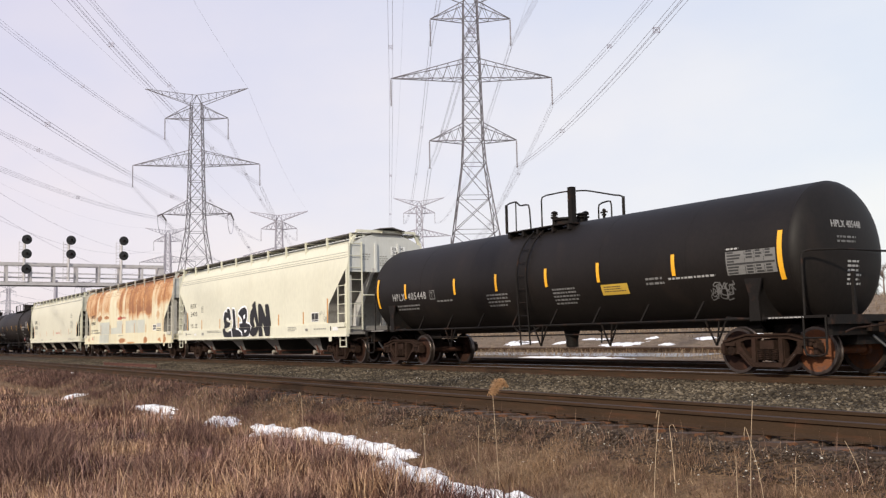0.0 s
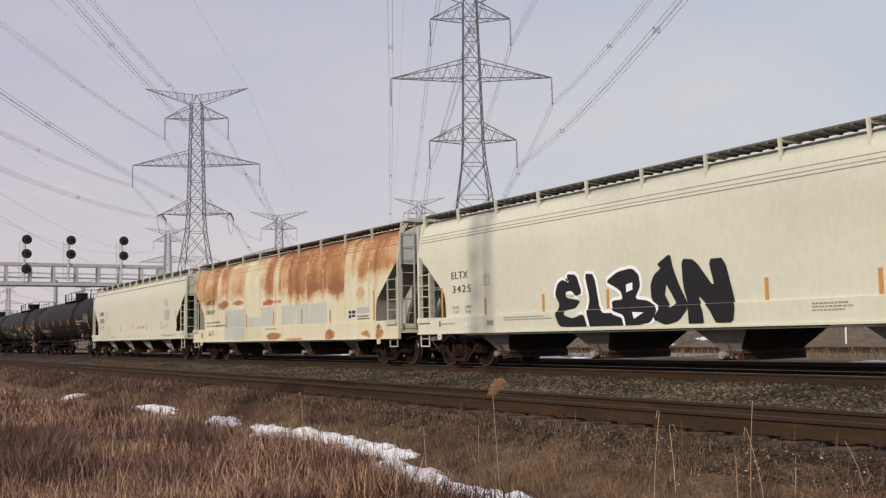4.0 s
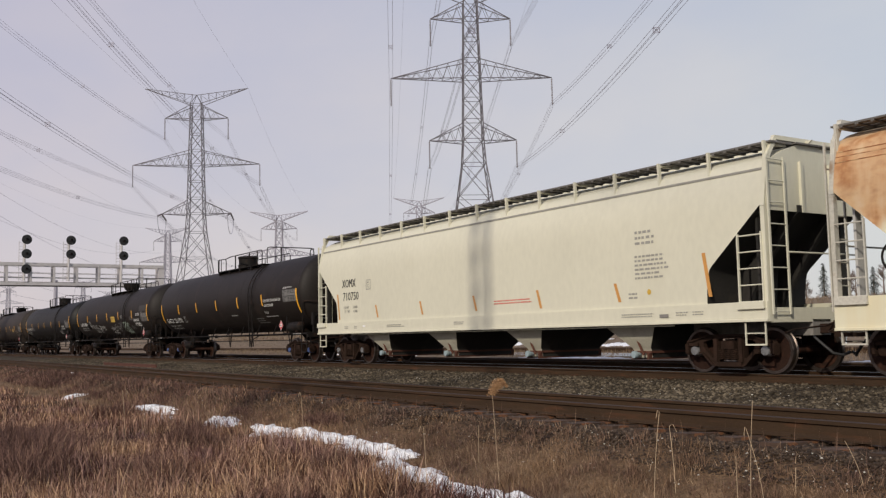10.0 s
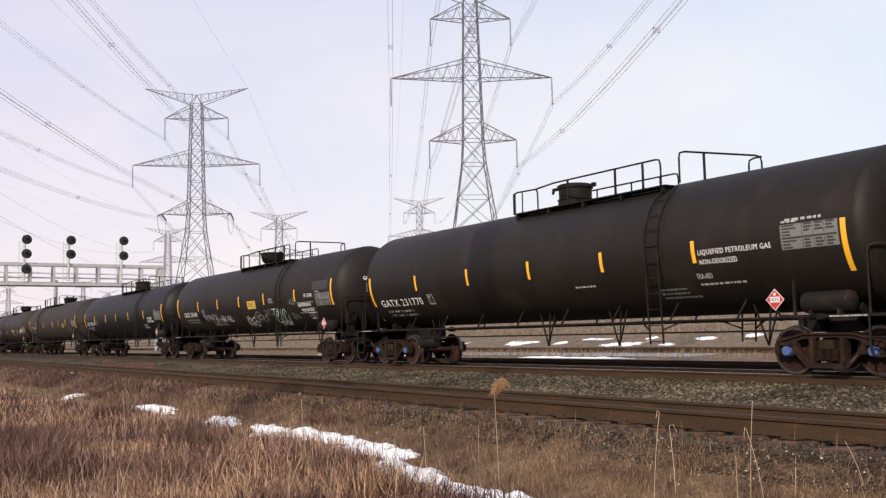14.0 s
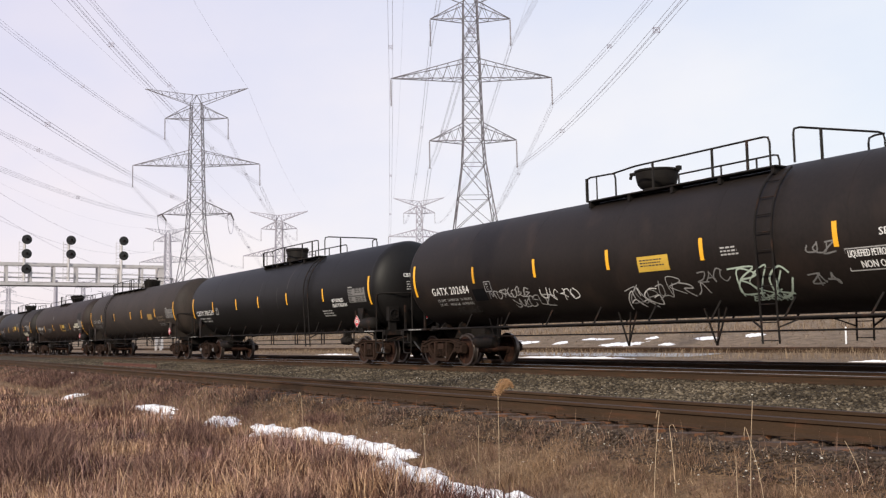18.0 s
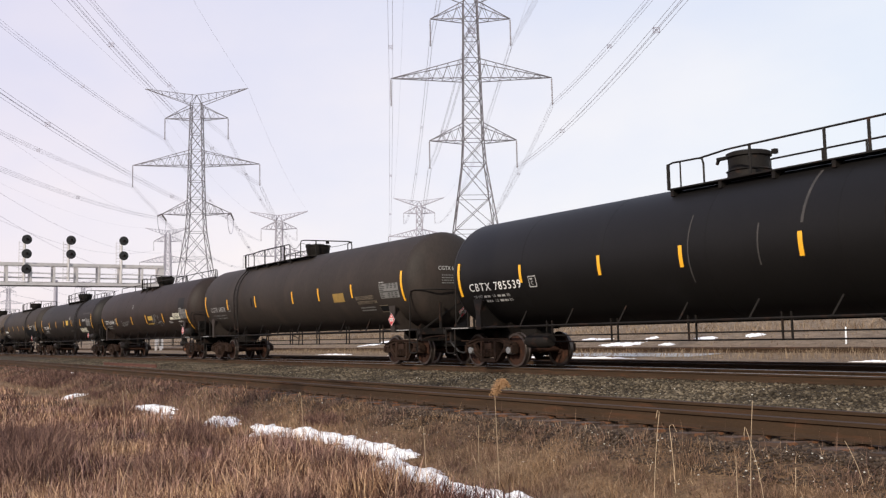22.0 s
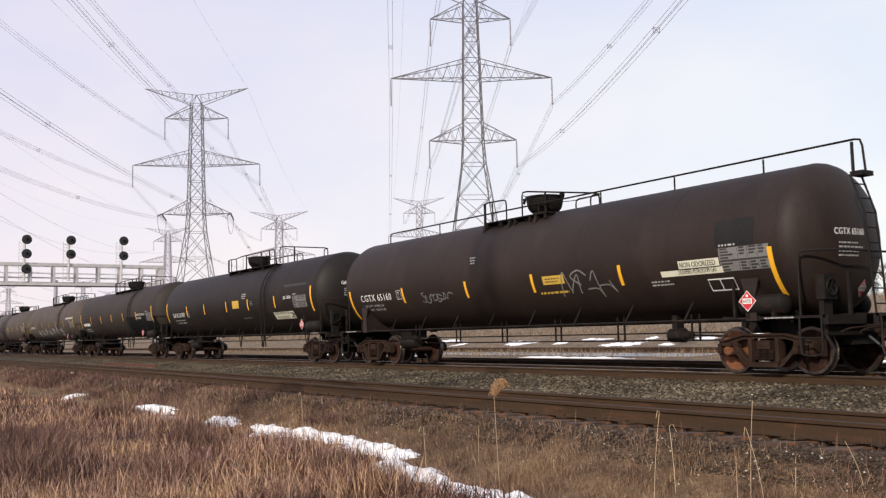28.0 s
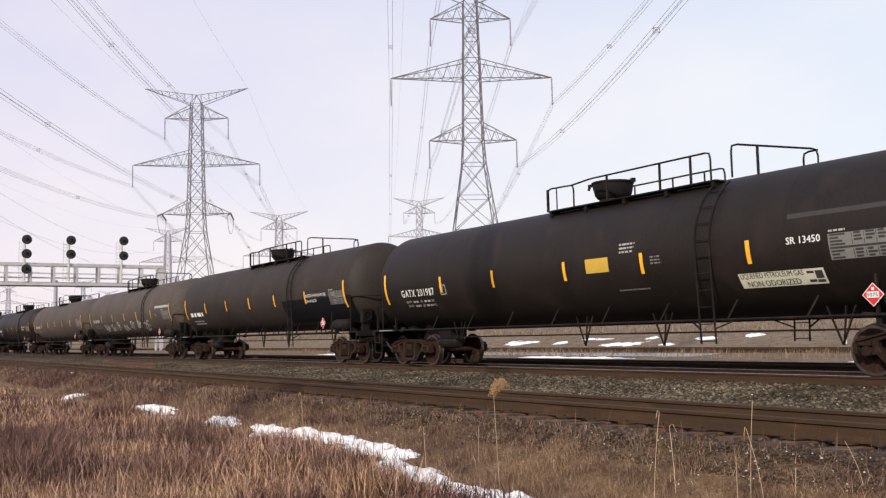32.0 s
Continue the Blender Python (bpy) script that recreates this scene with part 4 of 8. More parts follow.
def truck(car, x, caps, orange=0):
    b = part("truck", SHARED["bolster"], None, car, "two-axle cast steel truck")
    b.location = (x, 0, 0)
    for e in (-1, 1):
        part("side_frame", SHARED["side"], None, b, at=(0, e * 1.0, 0))
        part("spring_nest", SHARED["spring"], None, b, at=(0, e * 1.0 - 0.02, 0))
        if e < 0 and random.Random(round(x * 10) + len(CARS)).random() < 0.6:
            part("truck_stencil", SHARED["stencil"], None, b, "short row of pale stencilled dates", (0, -1.0, 0))
        for ax in (-0.889, 0.889):
            c = part("bearing_cap", CAPS["wheel_orange" if orange * ax > 0 else caps], None, b, at=(ax, e * 1.04, WHEEL_R))
            c.rotation_euler = (0, 0, 0 if e > 0 else math.pi)
    for ax in (-0.889, 0.889):
        w = part("wheelset", SHARED["orange" if orange * ax > 0 else "plate"], None, car, "rusty wheels with bright treads")
        w.location = (x + ax, 0, WHEEL_R)
        for key in ("tread_near", "tread_far"):
            part("tread", SHARED[key], None, w, "worn steel wheel rim")
        WHEELS.append(w)


def coupler(car, x, e, reach):
    """Draft sill end, coupler head and hose at one end; e is the way outwards."""
    s = Shape()
    s.bar((x, 0, 0.87), (x + e * reach, 0, 0.87), 0.14, 0.18)
    s.box(min(x + e * (reach - 0.30), x + e * (reach + 0.06)), max(x + e * (reach - 0.30), x + e * (reach + 0.06)), -0.17, 0.15, 0.70, 1.02)
    s.bar((x + e * (reach - 0.05), -0.14, 0.87), (x + e * (reach + 0.10), -0.05, 0.87), 0.10, 0.26)
    part("coupler", s, M["truck"], car, "rusty knuckle coupler")
    hose = [(x + e * 0.1, -0.42, 0.72), (x + e * 0.3, -0.40, 0.55), (x + e * 0.45, -0.34, 0.40), (x + e * (reach - 0.12), -0.20, 0.36), (x + e * reach, -0.12, 0.42)]
    part("air_hose", Shape().tube(hose, 0.03, 8), M["black_paint"], car)
    part("uncoupling_lever", Shape().tube([(x + e * 0.25, -1.45, 0.80), (x + e * 0.25, -1.2, 0.86), (x + e * 0.3, -0.3, 0.92), (x + e * 0.35, 0, 1.0)], 0.02, 6), M["truck"], car)


def ladder_shape(x, y, z0, z1, width, along="x", rungs=None, r=0.016):
    s = Shape()
    n = rungs or max(2, int((z1 - z0) / 0.40) + 1)
    ends = [(x - width / 2, y), (x + width / 2, y)] if along == "x" else [(x, y - width / 2), (x, y + width / 2)]
    for a, b in ends:
        s.bar((a, b, z0), (a, b, z1), 0.045, 0.028)
    for k in range(n):
        z = z0 + 0.05 + (z1 - z0 - 0.1) * k / (n - 1)
        s.tube([(*ends[0], z), (*ends[1], z)], r, 6)
    return s


# ---- lettering and marks laid on a flat side or wrapped round a tank ----
def flat_side(y, lean=None):
    """Maps (x, z) on a car side; lean gives the side's y at a height."""
    return lambda u, v, lift: (u, (lean(v) if lean else y) - lift, v)


def wrapped(r, zc):
    def f(u, v, lift):
        a = math.asin(max(-0.99, min(0.99, (v - zc) / r)))
        return (u, -(r + lift) * math.cos(a), zc + (r + lift) * math.sin(a))
    return f


def on_head(x_end, depth, r, zc):
    """Maps (y to the far side, z) on a domed tank head facing +x."""
    def f(u, v, lift):
        q = min(0.98, (u * u + (v - zc) ** 2) / (r * r))
        return (x_end + depth * math.sqrt(1 - q) + lift, u, v)
    return f


def decal(name, put, verts, faces, mat, parent, label="", lift=0.006):
    me = raw_mesh(name, [put(a, b, lift) for a, b in verts], faces, mat)
    return part(name, me, None, parent, label)


def text(put, s, x, z, h, mat, parent, narrow=0.85, label="", width=None, space=1.0, bold=0.035):
    """Painted letters; three copies a hair apart make the strokes bold."""
    v, f = letters(s, h, narrow, space)
    k = width / v[:, 0].max() if width else 1.0
    pts, faces = [], []
    for i, dx in enumerate((0.0, -bold * h, bold * h)):
        o = len(pts)
        pts += [put(x + a * k + dx, z + b, 0.006 + 0.0012 * i) for a, b in v]
        faces += [tuple(o + q for q in g) for g in f]
    ob = part("lettering", raw_mesh("lettering", pts, faces, M[mat]), None, parent, label or "stencilled lettering")
    return tagged(ob, kind="stuff") if h < 0.12 else ob


def patch(put, x0, x1, z0, z1, mat, parent, name="marking", label="", lift=0.005, steps=6, slant=0.0):
    n = steps
    v, f = [], []
    nx = 1 if x1 - x0 < 0.6 else 5
    for i in range(n + 1):
        for k in range(nx + 1):
            v.append((x0 + (x1 - x0) * k / nx + slant * i / n, z0 + (z1 - z0) * i / n))
    for i in range(n):
        for k in range(nx):
            a = i * (nx + 1) + k
            f.append((a, a + 1, a + nx + 2, a + nx + 1))
    return decal(name, put, v, f, M[mat], parent, label, lift)


def bars(put, x, z, w, rows, h, mat, parent, seed=0, gap=1.7):
    """Small print too fine to read: rows of short plain bars."""
    r = random.Random(seed)
    v, f = [], []
    for k in range(rows):
        a, end = x, x + w * r.uniform(0.7, 1.0)
        while a < end:
            b = min(end, a + h * r.uniform(0.9, 2.6))
            o = len(v)
            v += [(a, z - k * h * gap), (b, z - k * h * gap), (b, z - k * h * gap + h * 0.8), (a, z - k * h * gap + h * 0.8)]
            f.append((o, o + 1, o + 2, o + 3))
            a = b + h * r.uniform(0.35, 0.8)
    return tagged(decal("small_print", put, v, f, M[mat], parent, "rows of tiny stencilled print"), kind="stuff")


def stroke(put, pts, w, mat, parent, name="graffiti", label="", lift=0.007):
    """A painted line of even width through the points."""
    v, f = [], []
    for i, (x, z) in enumerate(pts):
        a, b = pts[max(0, i - 1)], pts[min(len(pts) - 1, i + 1)]
        d = math.hypot(b[0] - a[0], b[1] - a[1]) or 1
        nx, nz = -(b[1] - a[1]) / d * w / 2, (b[0] - a[0]) / d * w / 2
        v += [(x + nx, z + nz), (x - nx, z - nz)]
        if i:
            f.append((2 * i - 2, 2 * i - 1, 2 * i + 1, 2 * i))
    return decal(name, put, v, f, M[mat], parent, label, lift)


GLYPHS = (
    ((1.0, 0.9), (0.4, 1.0), (0.0, 0.75), (0.5, 0.5), (1.0, 0.25), (0.5, 0.0), (0.0, 0.15)),
    ((0.0, 0.0), (0.3, 0.6), (0.5, 1.0), (0.7, 0.5), (1.0, 0.0), (0.8, 0.35), (0.15, 0.4)),
    ((0.1, 1.0), (0.0, 0.3), (0.4, 0.0), (0.9, 0.2), (1.0, 1.0)),
    ((0.0, 0.0), (0.1, 0.9), (0.5, 0.2), (0.6, 0.2), (1.0, 0.9), (1.1, 0.0)),
    ((0.1, 0.0), (0.15, 1.0), (0.8, 0.95), (0.9, 0.6), (0.2, 0.5), (0.6, 0.3), (1.0, 0.0)),
    ((0.9, 0.8), (0.5, 1.0), (0.05, 0.6), (0.2, 0.05), (0.8, 0.05), (1.0, 0.4), (0.5, 0.45)),
    ((0.0, 0.95), (0.9, 1.0), (0.5, 0.5), (0.1, 0.0), (1.1, 0.05)),
    ((0.5, 1.0), (0.05, 0.6), (0.3, 0.0), (0.9, 0.2), (0.95, 0.8), (0.5, 1.0)))


def scrawl(put, x, z, w, h, mat, parent, seed, width=0.035):
    """A hand-sprayed tag of looping strokes, not readable."""
    r = random.Random(seed)
    k = max(3, int(w / h * 1.35))
    tilt = r.uniform(0.05, 0.25)
    for i in range(k):
        g = r.choice(GLYPHS)[::r.choice((1, -1))]
        g = g[:r.randint(4, 7)]
        cell = w / k
        low, size = z + h * r.uniform(-0.06, 0.10), h * r.uniform(0.75, 1.05)
        pts = [(x + cell * (i - 0.15 + 1.35 * a) + tilt * b * size + r.uniform(-0.16, 0.16) * h, low + b * size + r.uniform(-0.14, 0.14) * h) for a, b in g]
        fine = []
        for j in range(len(pts) - 1):
            p0, p1, p2, p3 = pts[max(j - 1, 0)], pts[j], pts[j + 1], pts[min(j + 2, len(pts) - 1)]
            for f in (0.0, 0.2, 0.4, 0.6, 0.8):
                fine.append(tuple(0.5 * (2 * b + (c - a) * f + (2 * a - 5 * b + 4 * c - d) * f * f + (3 * b - a - 3 * c + d) * f ** 3) for a, b, c, d in zip(p0, p1, p2, p3)))
        stroke(put, fine + [pts[-1]], width * r.uniform(0.8, 1.2), mat, parent, label="sprayed scribble")


def data_panel(put, x, z, w, h, parent, seed=0, mat="panel_grey"):
    """Stencilled data table: a pale field with dark ruled rows and columns of figures."""
    patch(put, x, x + w, z, z + h, mat, parent, "data_panel", "pale stencilled data table", 0.005, 4)
    v, f = [], []

    def rect(a, b, c, d):
        o = len(v)
        v.extend([(a, c), (b, c), (b, d), (a, d)])
        f.append((o, o + 1, o + 2, o + 3))
    r = random.Random(seed)
    n = 8
    for k in range(n):
        za = z + h * (k + 0.30) / n
        if k == 3:
            rect(x + 0.02 * w, x + 0.98 * w, za, za + h / n * 0.62)
            continue
        rect(x + w * 0.03, x + w * (0.16 + r.uniform(0.0, 0.16)), za, za + h / n * 0.56)
        if k != 4:
            for q in (0.42, 0.61, 0.80):
                rect(x + w * q, x + w * (q + 0.13 + r.uniform(-0.04, 0.02)), za, za + h / n * 0.62)
    for q in (0.385, 0.575, 0.765):
        rect(x + w * q, x + w * q + 0.012, z + h * 0.02, z + h * 0.36)
        rect(x + w * q, x + w * q + 0.012, z + h * 0.52, z + h * 0.98)
    bars(put, x + 0.02, z + h + 0.035, w * 0.34, 1, 0.045, "dim_mark", parent, seed + 7)
    return tagged(decal("panel_figures", put, v, f, M["black_mark"], parent, "dark rows of small figures", 0.008), kind="stuff")


def placard(put, x, z, r, parent):
    decal("placard", put, [(x - r, z), (x, z - r), (x + r, z), (x, z + r)], [(0, 1, 2, 3)], M["white_mark"], parent, "red and white diamond placard", 0.012)
    q = r * 0.92
    decal("placard_field", put, [(x - q, z), (x, z - q), (x + q, z), (x, z + q)], [(0, 1, 2, 3)], M["red"], parent, "", 0.015)
    patch(put, x - 0.11, x + 0.11, z - 0.052, z + 0.052, "white_mark", parent, "placard_bar", "", 0.018, 1)
    text(lambda u, v, lift: put(u, v, lift + 0.016), "1075", x - 0.09, z - 0.034, 0.068, "black_mark", parent, width=0.18)
    patch(put, x - 0.025, x + 0.025, z + r * 0.38, z + r * 0.62, "white_mark", parent, "placard_symbol", "", 0.018, 1)


# ---- tank cars ----
def railing(s, pts, r=0.022):
    """A pipe rail with rounded corners."""
    out = []
    pts = [Vector(p) for p in pts]
    out.append(pts[0])
    for a, b, c in zip(pts, pts[1:], pts[2:]):
        k = min(0.14, (b - a).length * 0.45, (c - b).length * 0.45)
        p, q = b + (a - b).normalized() * k, b + (c - b).normalized() * k
        out += [p, p.lerp(b, 0.6).lerp(b.lerp(q, 0.4), 0.4), q]
    out.append(pts[-1])
    s.tube(out, r, 6)


def tank_car(label, right, left, join_r, join_l, radius, zc, mat, caps="truck", inset=0.75, plat=(-1.45, 4.05), stripe_z=2.38,
             stripe_xs=(-5.7, -2.95, -0.2, 2.5, 5.4), stripe="yellow", head_stripe_z=None, dome="lpg", ladder=4.15, long_rail=None, brake_end=True, tall=None, fin=None, housing="bowl", head_depth=0.46, rods="single", tall_z=None, air=True, over=None, cylinder=True, brackets=0, rail_x=0.37, rusty_end=0, struts=False):
    cx = (right + left) / 2
    half = (right - left) / 2
    car = thing("tank_car", label, "tank car", (cx, TRAIN_Y, 0), "freight train cars")
    CARS.append((car, cx))
    L = half + 0.16
    top = zc + radius
    depth = radius * head_depth
    tall = tall or (-half, half)
    L_l, L_r = tall[0] - 0.16, tall[1] + 0.16
    dome_end = [(depth * math.sin(a), radius * math.cos(a)) for a in np.linspace(math.pi / 2 - 0.02, 0.0, 12)]
    body = [(L_l - p, r) for p, r in dome_end] + [(-L * 0.5, radius), (0, radius), (L * 0.5, radius)] + [(L_r + p, r) for p, r in dome_end[::-1]]
    tank = part("tank", Shape().turned(body, "x", 72, (0, 0, zc)), M[mat], car, "long cylindrical tank with domed ends")
    for x in (L_l, L_r):
        part("weld_band", Shape().turned([(x - 0.03, radius - 0.01), (x - 0.02, radius + 0.002), (x + 0.02, radius + 0.002), (x + 0.03, radius - 0.01)], "x", 72, (0, 0, zc)), M[mat], tank)
    for k in range(1, 6):
        x = -L + 2 * L * k / 6
        part("weld_seam", Shape().turned([(x - 0.02, radius - 0.01), (x - 0.012, radius + 0.003), (x + 0.012, radius + 0.003), (x + 0.02, radius - 0.01)], "x", 72, (0, 0, zc)), M[mat], tank)
    tc = half - inset
    low = zc - radius
    for e in (-1, 1):
        truck(car, e * tc, caps, rusty_end if e > 0 else 0)
        sill = Shape()
        end = e * (half + 0.95)
        a, b = sorted((e * (tc - 1.15), end))
        sill.box(a, b, -0.30, 0.30, 0.80, min(1.14, low + 0.06))
        part("stub_sill", sill, M["frame_black"], car)
        # invented boxes, cross-beam and bars, added to darken the gap between cars
        gear = Shape().box(*sorted((e * (tc + 0.62), end - e * 0.22)), -0.42, 0.42, 0.56, 0.80).box(*sorted((end - e * 0.20, end - e * 0.12)), -1.30, 1.30, 0.74, 1.05)
        gear.bar((e * (tc + 0.7), 0.75, 0.62), (end - e * 0.25, 0.95, 0.70), 0.10, 0.16).bar((e * (tc + 0.65), -0.62, 0.60), (end - e * 0.3, -0.55, 0.78), 0.07, 0.10)
        part("draft_gear", gear, M["frame_black"], car, "added grimy draft gear housing and end cross-beam")
        for x in (e * tc - 0.45, e * tc + 0.45):
            saddle = Shape()
            pl = [(y, zc - math.sqrt(radius ** 2 - y * y) + 0.01) for y in np.linspace(-0.6, 0.6, 11)]
            ring = [(y, z) for y, z in pl] + [(0.72, 1.18), (0.72, 1.05), (0.5, 0.80), (-0.5, 0.80), (-0.72, 1.05), (-0.72, 1.18)]
            saddle.rings([[(x - 0.02, y, z) for y, z in ring], [(x + 0.02, y, z) for y, z in ring]], closed=True)
            part("saddle", saddle, M["frame_black"], car, "steel saddle plates under the tank")
        for m in (-1, 1):
            brace = Shape()
            x = e * tc
            brace.plate([(x - 0.20, 1.02), (x + 0.20, 1.02), (x + 0.12, 1.17), (x - 0.12, 1.17)], m * 1.30 - 0.015, m * 1.30 + 0.015)
            brace.bar((x + e * 0.2, m * 1.32, 1.05), (x - e * 0.75, m * 1.32, 1.12), 0.04)
            part("bolster_plate", brace, M["frame_black"], car, "triangular bolster side plate")
        if fin:
            x = e * tc
            for m in (-1, 1):
                post = Shape().plate([(x - 0.13, 1.04), (x + 0.13, 1.04), (x + 0.10, 1.50), (x + 0.20, 1.86), (x - 0.22, 1.86), (x - 0.11, 1.50)], m * 1.38 - 0.02, m * 1.38 + 0.02)
                post.box(x - 0.03, x + 0.03, *sorted((m * 1.05, m * 1.37)), 1.05, 1.80)
                web = [(m * 1.36, 1.06), (m * 1.36, 1.80), (m * 1.22, 1.80), (m * 0.95, 1.45), (m * 0.45, 1.15), (m * 0.30, 1.06)]
                post.rings([[(x + 0.06, y, z) for y, z in web], [(x + 0.10, y, z) for y, z in web]], closed=True)
                part("bolster_post", post, M[fin], car, "flared upright plate joining bolster and tank")
        deck = Shape()
        d0, d1 = sorted((e * (tc + 0.2), end - e * 0.05))
        deck.box(d0, d1, -1.45, 1.45, 1.06, 1.11)
        deck.box(*sorted((end - e * 0.10, end)), -1.45, 1.45, 0.94, 1.11)
        part("end_platform", deck, M["frame_black"], car, "grated end platform")
        bars(flat_side(-1.452), min(e * (tc + 0.35), e * (tc + 1.25)), 1.068, 0.9, 1, 0.030, "dim_mark", car, int(cx) + e)
        rail = Shape()
        xr = end - e * 0.12
        xn = e * (half + (rail_x if e > 0 else 0.30))
        xc = e * max(abs(xr) + 0.04, abs(L_r if e > 0 else L_l) + depth + 0.05)
        railing(rail, [(xn, -1.42, 1.1), (xn, -1.42, 2.30), (xc, -0.85, 2.30), (xc, 0.85, 2.30), (xn, 1.42, 2.30), (xn, 1.42, 1.1)])
        for m in (-1, 1):
            rail.bar((xr + e * 0.02, m * 0.62, 1.1), (xr + e * 0.02, m * 0.62, 1.9), 0.06)
        part("end_railing", rail, M["frame_black"], car, "black pipe end railing")
        for m in (-1, 1):
            step = Shape()
            railing(step, [(xr - e * 0.02, m * 1.44, 1.08), (xr - e * 0.02, m * 1.44, 0.38), (xr - e * 0.48, m * 1.44, 0.38), (xr - e * 0.48, m * 1.44, 1.08)])
            step.tube([(xr - e * 0.02, m * 1.44, 0.70), (xr - e * 0.48, m * 1.44, 0.70)], 0.02, 6)
            part("sill_step", step, M["frame_black"], car)
        coupler(car, end, e, abs((join_r if e > 0 else join_l) - cx) - abs(end) - 0.02)
    # pipes along the lower side
    for m in (-1, 1):
        pipe = Shape()
        pipe.tube([(-tc, m * 1.36, 1.08), (tc, m * 1.36, 1.08)], 0.028, 6)
        n = 9
        for k in range(1, n):
            x = -tc + 2 * tc * k / n
            z = zc - math.sqrt(radius ** 2 - 1.25 ** 2)
            pipe.bar((x, m * 1.36, 1.08), (x + 0.22, m * 1.30, 1.46), 0.035)
        part("side_pipe", pipe, M["frame_black"], car, "handrail pipe along the tank's foot")
    if rods == "double":
        for z in (0.67, 0.83):
            part("brake_pipe", Shape().tube([(-tc + 1.3, -0.62, z), (tc - 1.3, -0.62, z)], 0.019, 6), M["frame_black"], car, "thin pipe hung under the tank")
        n = 6
        for k in range(n):
            x = -tc + 2.1 + (2 * tc - 4.2) * k / (n - 1)
            for dx in (-0.11, 0.11):
                part("hanger", Shape().bar((x + dx, -0.62, low + 0.14), (x + dx, -0.62, 0.65), 0.035), M["frame_black"], car)
    else:
        part("brake_pipe", Shape().tube([(-tc + 1.2, -0.70, 0.84), (tc - 1.2, -0.70, 0.84)], 0.022, 6), M["frame_black"], car, "thin pipe hung under the tank")
        for x in (-tc + 2.3, -0.4, 2.2, tc - 1.55):
            v = Shape().bar((x - 0.30, -0.72, low + 0.18), (x, -0.72, 0.56), 0.03).bar((x + 0.30, -0.72, low + 0.18), (x, -0.72, 0.56), 0.03).bar((x + 0.10, -0.72, low + 0.18), (x + 0.02, -0.72, 0.56), 0.03)
            part("hanger", v, M["frame_black"], car, "steel hanger bent to a point")
    if rods == "double" and cylinder:
        valve = Shape().turned([(-0.30, 0.03), (-0.29, 0.15), (0.10, 0.16), (0.14, 0.09), (0.32, 0.09), (0.33, 0.02)], "x", 18, (tc - 2.6, -0.55, 0.78))
        valve.box(tc - 2.75, tc - 2.6, -0.66, -0.44, 0.90, low + 0.12).bar((tc - 2.3, -0.55, 0.78), (tc - 1.2, -0.5, 0.74), 0.04)
        part("brake_cylinder", valve, M["frame_black"], car, "small brake cylinder under the tank")
    if brake_end:
        res = Shape().turned([(-tc + 1.35, 0.02), (-tc + 1.38, 0.15), (-tc + 1.5, 0.19), (-tc + 2.2, 0.19), (-tc + 2.32, 0.15), (-tc + 2.35, 0.02)], "x", 20, (0, -0.75, 0.70))
        part("air_reservoir", res, M["frame_black"], car, "round brake air reservoir")
        wheel = Shape().tube([(half + 0.72, -0.95 + 0.15 * math.cos(a), 1.62 + 0.15 * math.sin(a)) for a in np.linspace(0, 2 * math.pi, 25)], 0.016, 6)
        for k in range(5):
            a = k * 2 * math.pi / 5
            wheel.tube([(half + 0.70, -0.95, 1.62), (half + 0.72, -0.95 + 0.15 * math.cos(a), 1.62 + 0.15 * math.sin(a))], 0.010, 5)
        wheel.box(half + 0.50, half + 0.69, -1.12, -0.76, 1.40, 1.86)
        wheel.box(half + 0.52, half + 0.62, -1.08, -0.82, 1.08, 1.40)
        part("hand_brake", wheel, M["frame_black"], car, "hand brake wheel on its gearbox")
        for m in (-1, 1) if air else ():
            tub = Shape().turned([(tc - 0.32, 0.02), (tc - 0.30, 0.12), (tc - 0.25, 0.185), (tc - 0.18, 0.20), (tc + 0.62, 0.20), (tc + 0.69, 0.185), (tc + 0.74, 0.12), (tc + 0.76, 0.02)], "x", 24, (0, m * 1.26, 1.34))
            tub.box(tc - 0.10, tc - 0.04, *sorted((m * 1.1, m * 1.42)), 1.10, 1.2).box(tc + 0.48, tc + 0.54, *sorted((m * 1.1, m * 1.42)), 1.10, 1.2)
            part("air_tank", tub, M["frame_black"], car, "round horizontal air tank on the end platform")
        part("placard_bracket", Shape().bar((tc - 0.42, -1.36, 1.08), (tc - 0.42, -1.36, 1.78), 0.05), M["frame_black"], car)
    if struts:
        for foot, head_y in ((-1.0, 0.55), (0.1, 0.62)):
            part("railing_strut", Shape().bar((half + 0.45, foot, 1.10), (half + 0.86, head_y, 2.22), 0.045), M["frame_black"], car, "slanting strut behind the end railing")
    if dome == "valves":
        part("outlet", Shape().turned([(low - 0.42, 0.10), (low - 0.40, 0.16), (low - 0.2, 0.16), (low + 0.05, 0.22)], "z", 16), M["frame_black"], car)
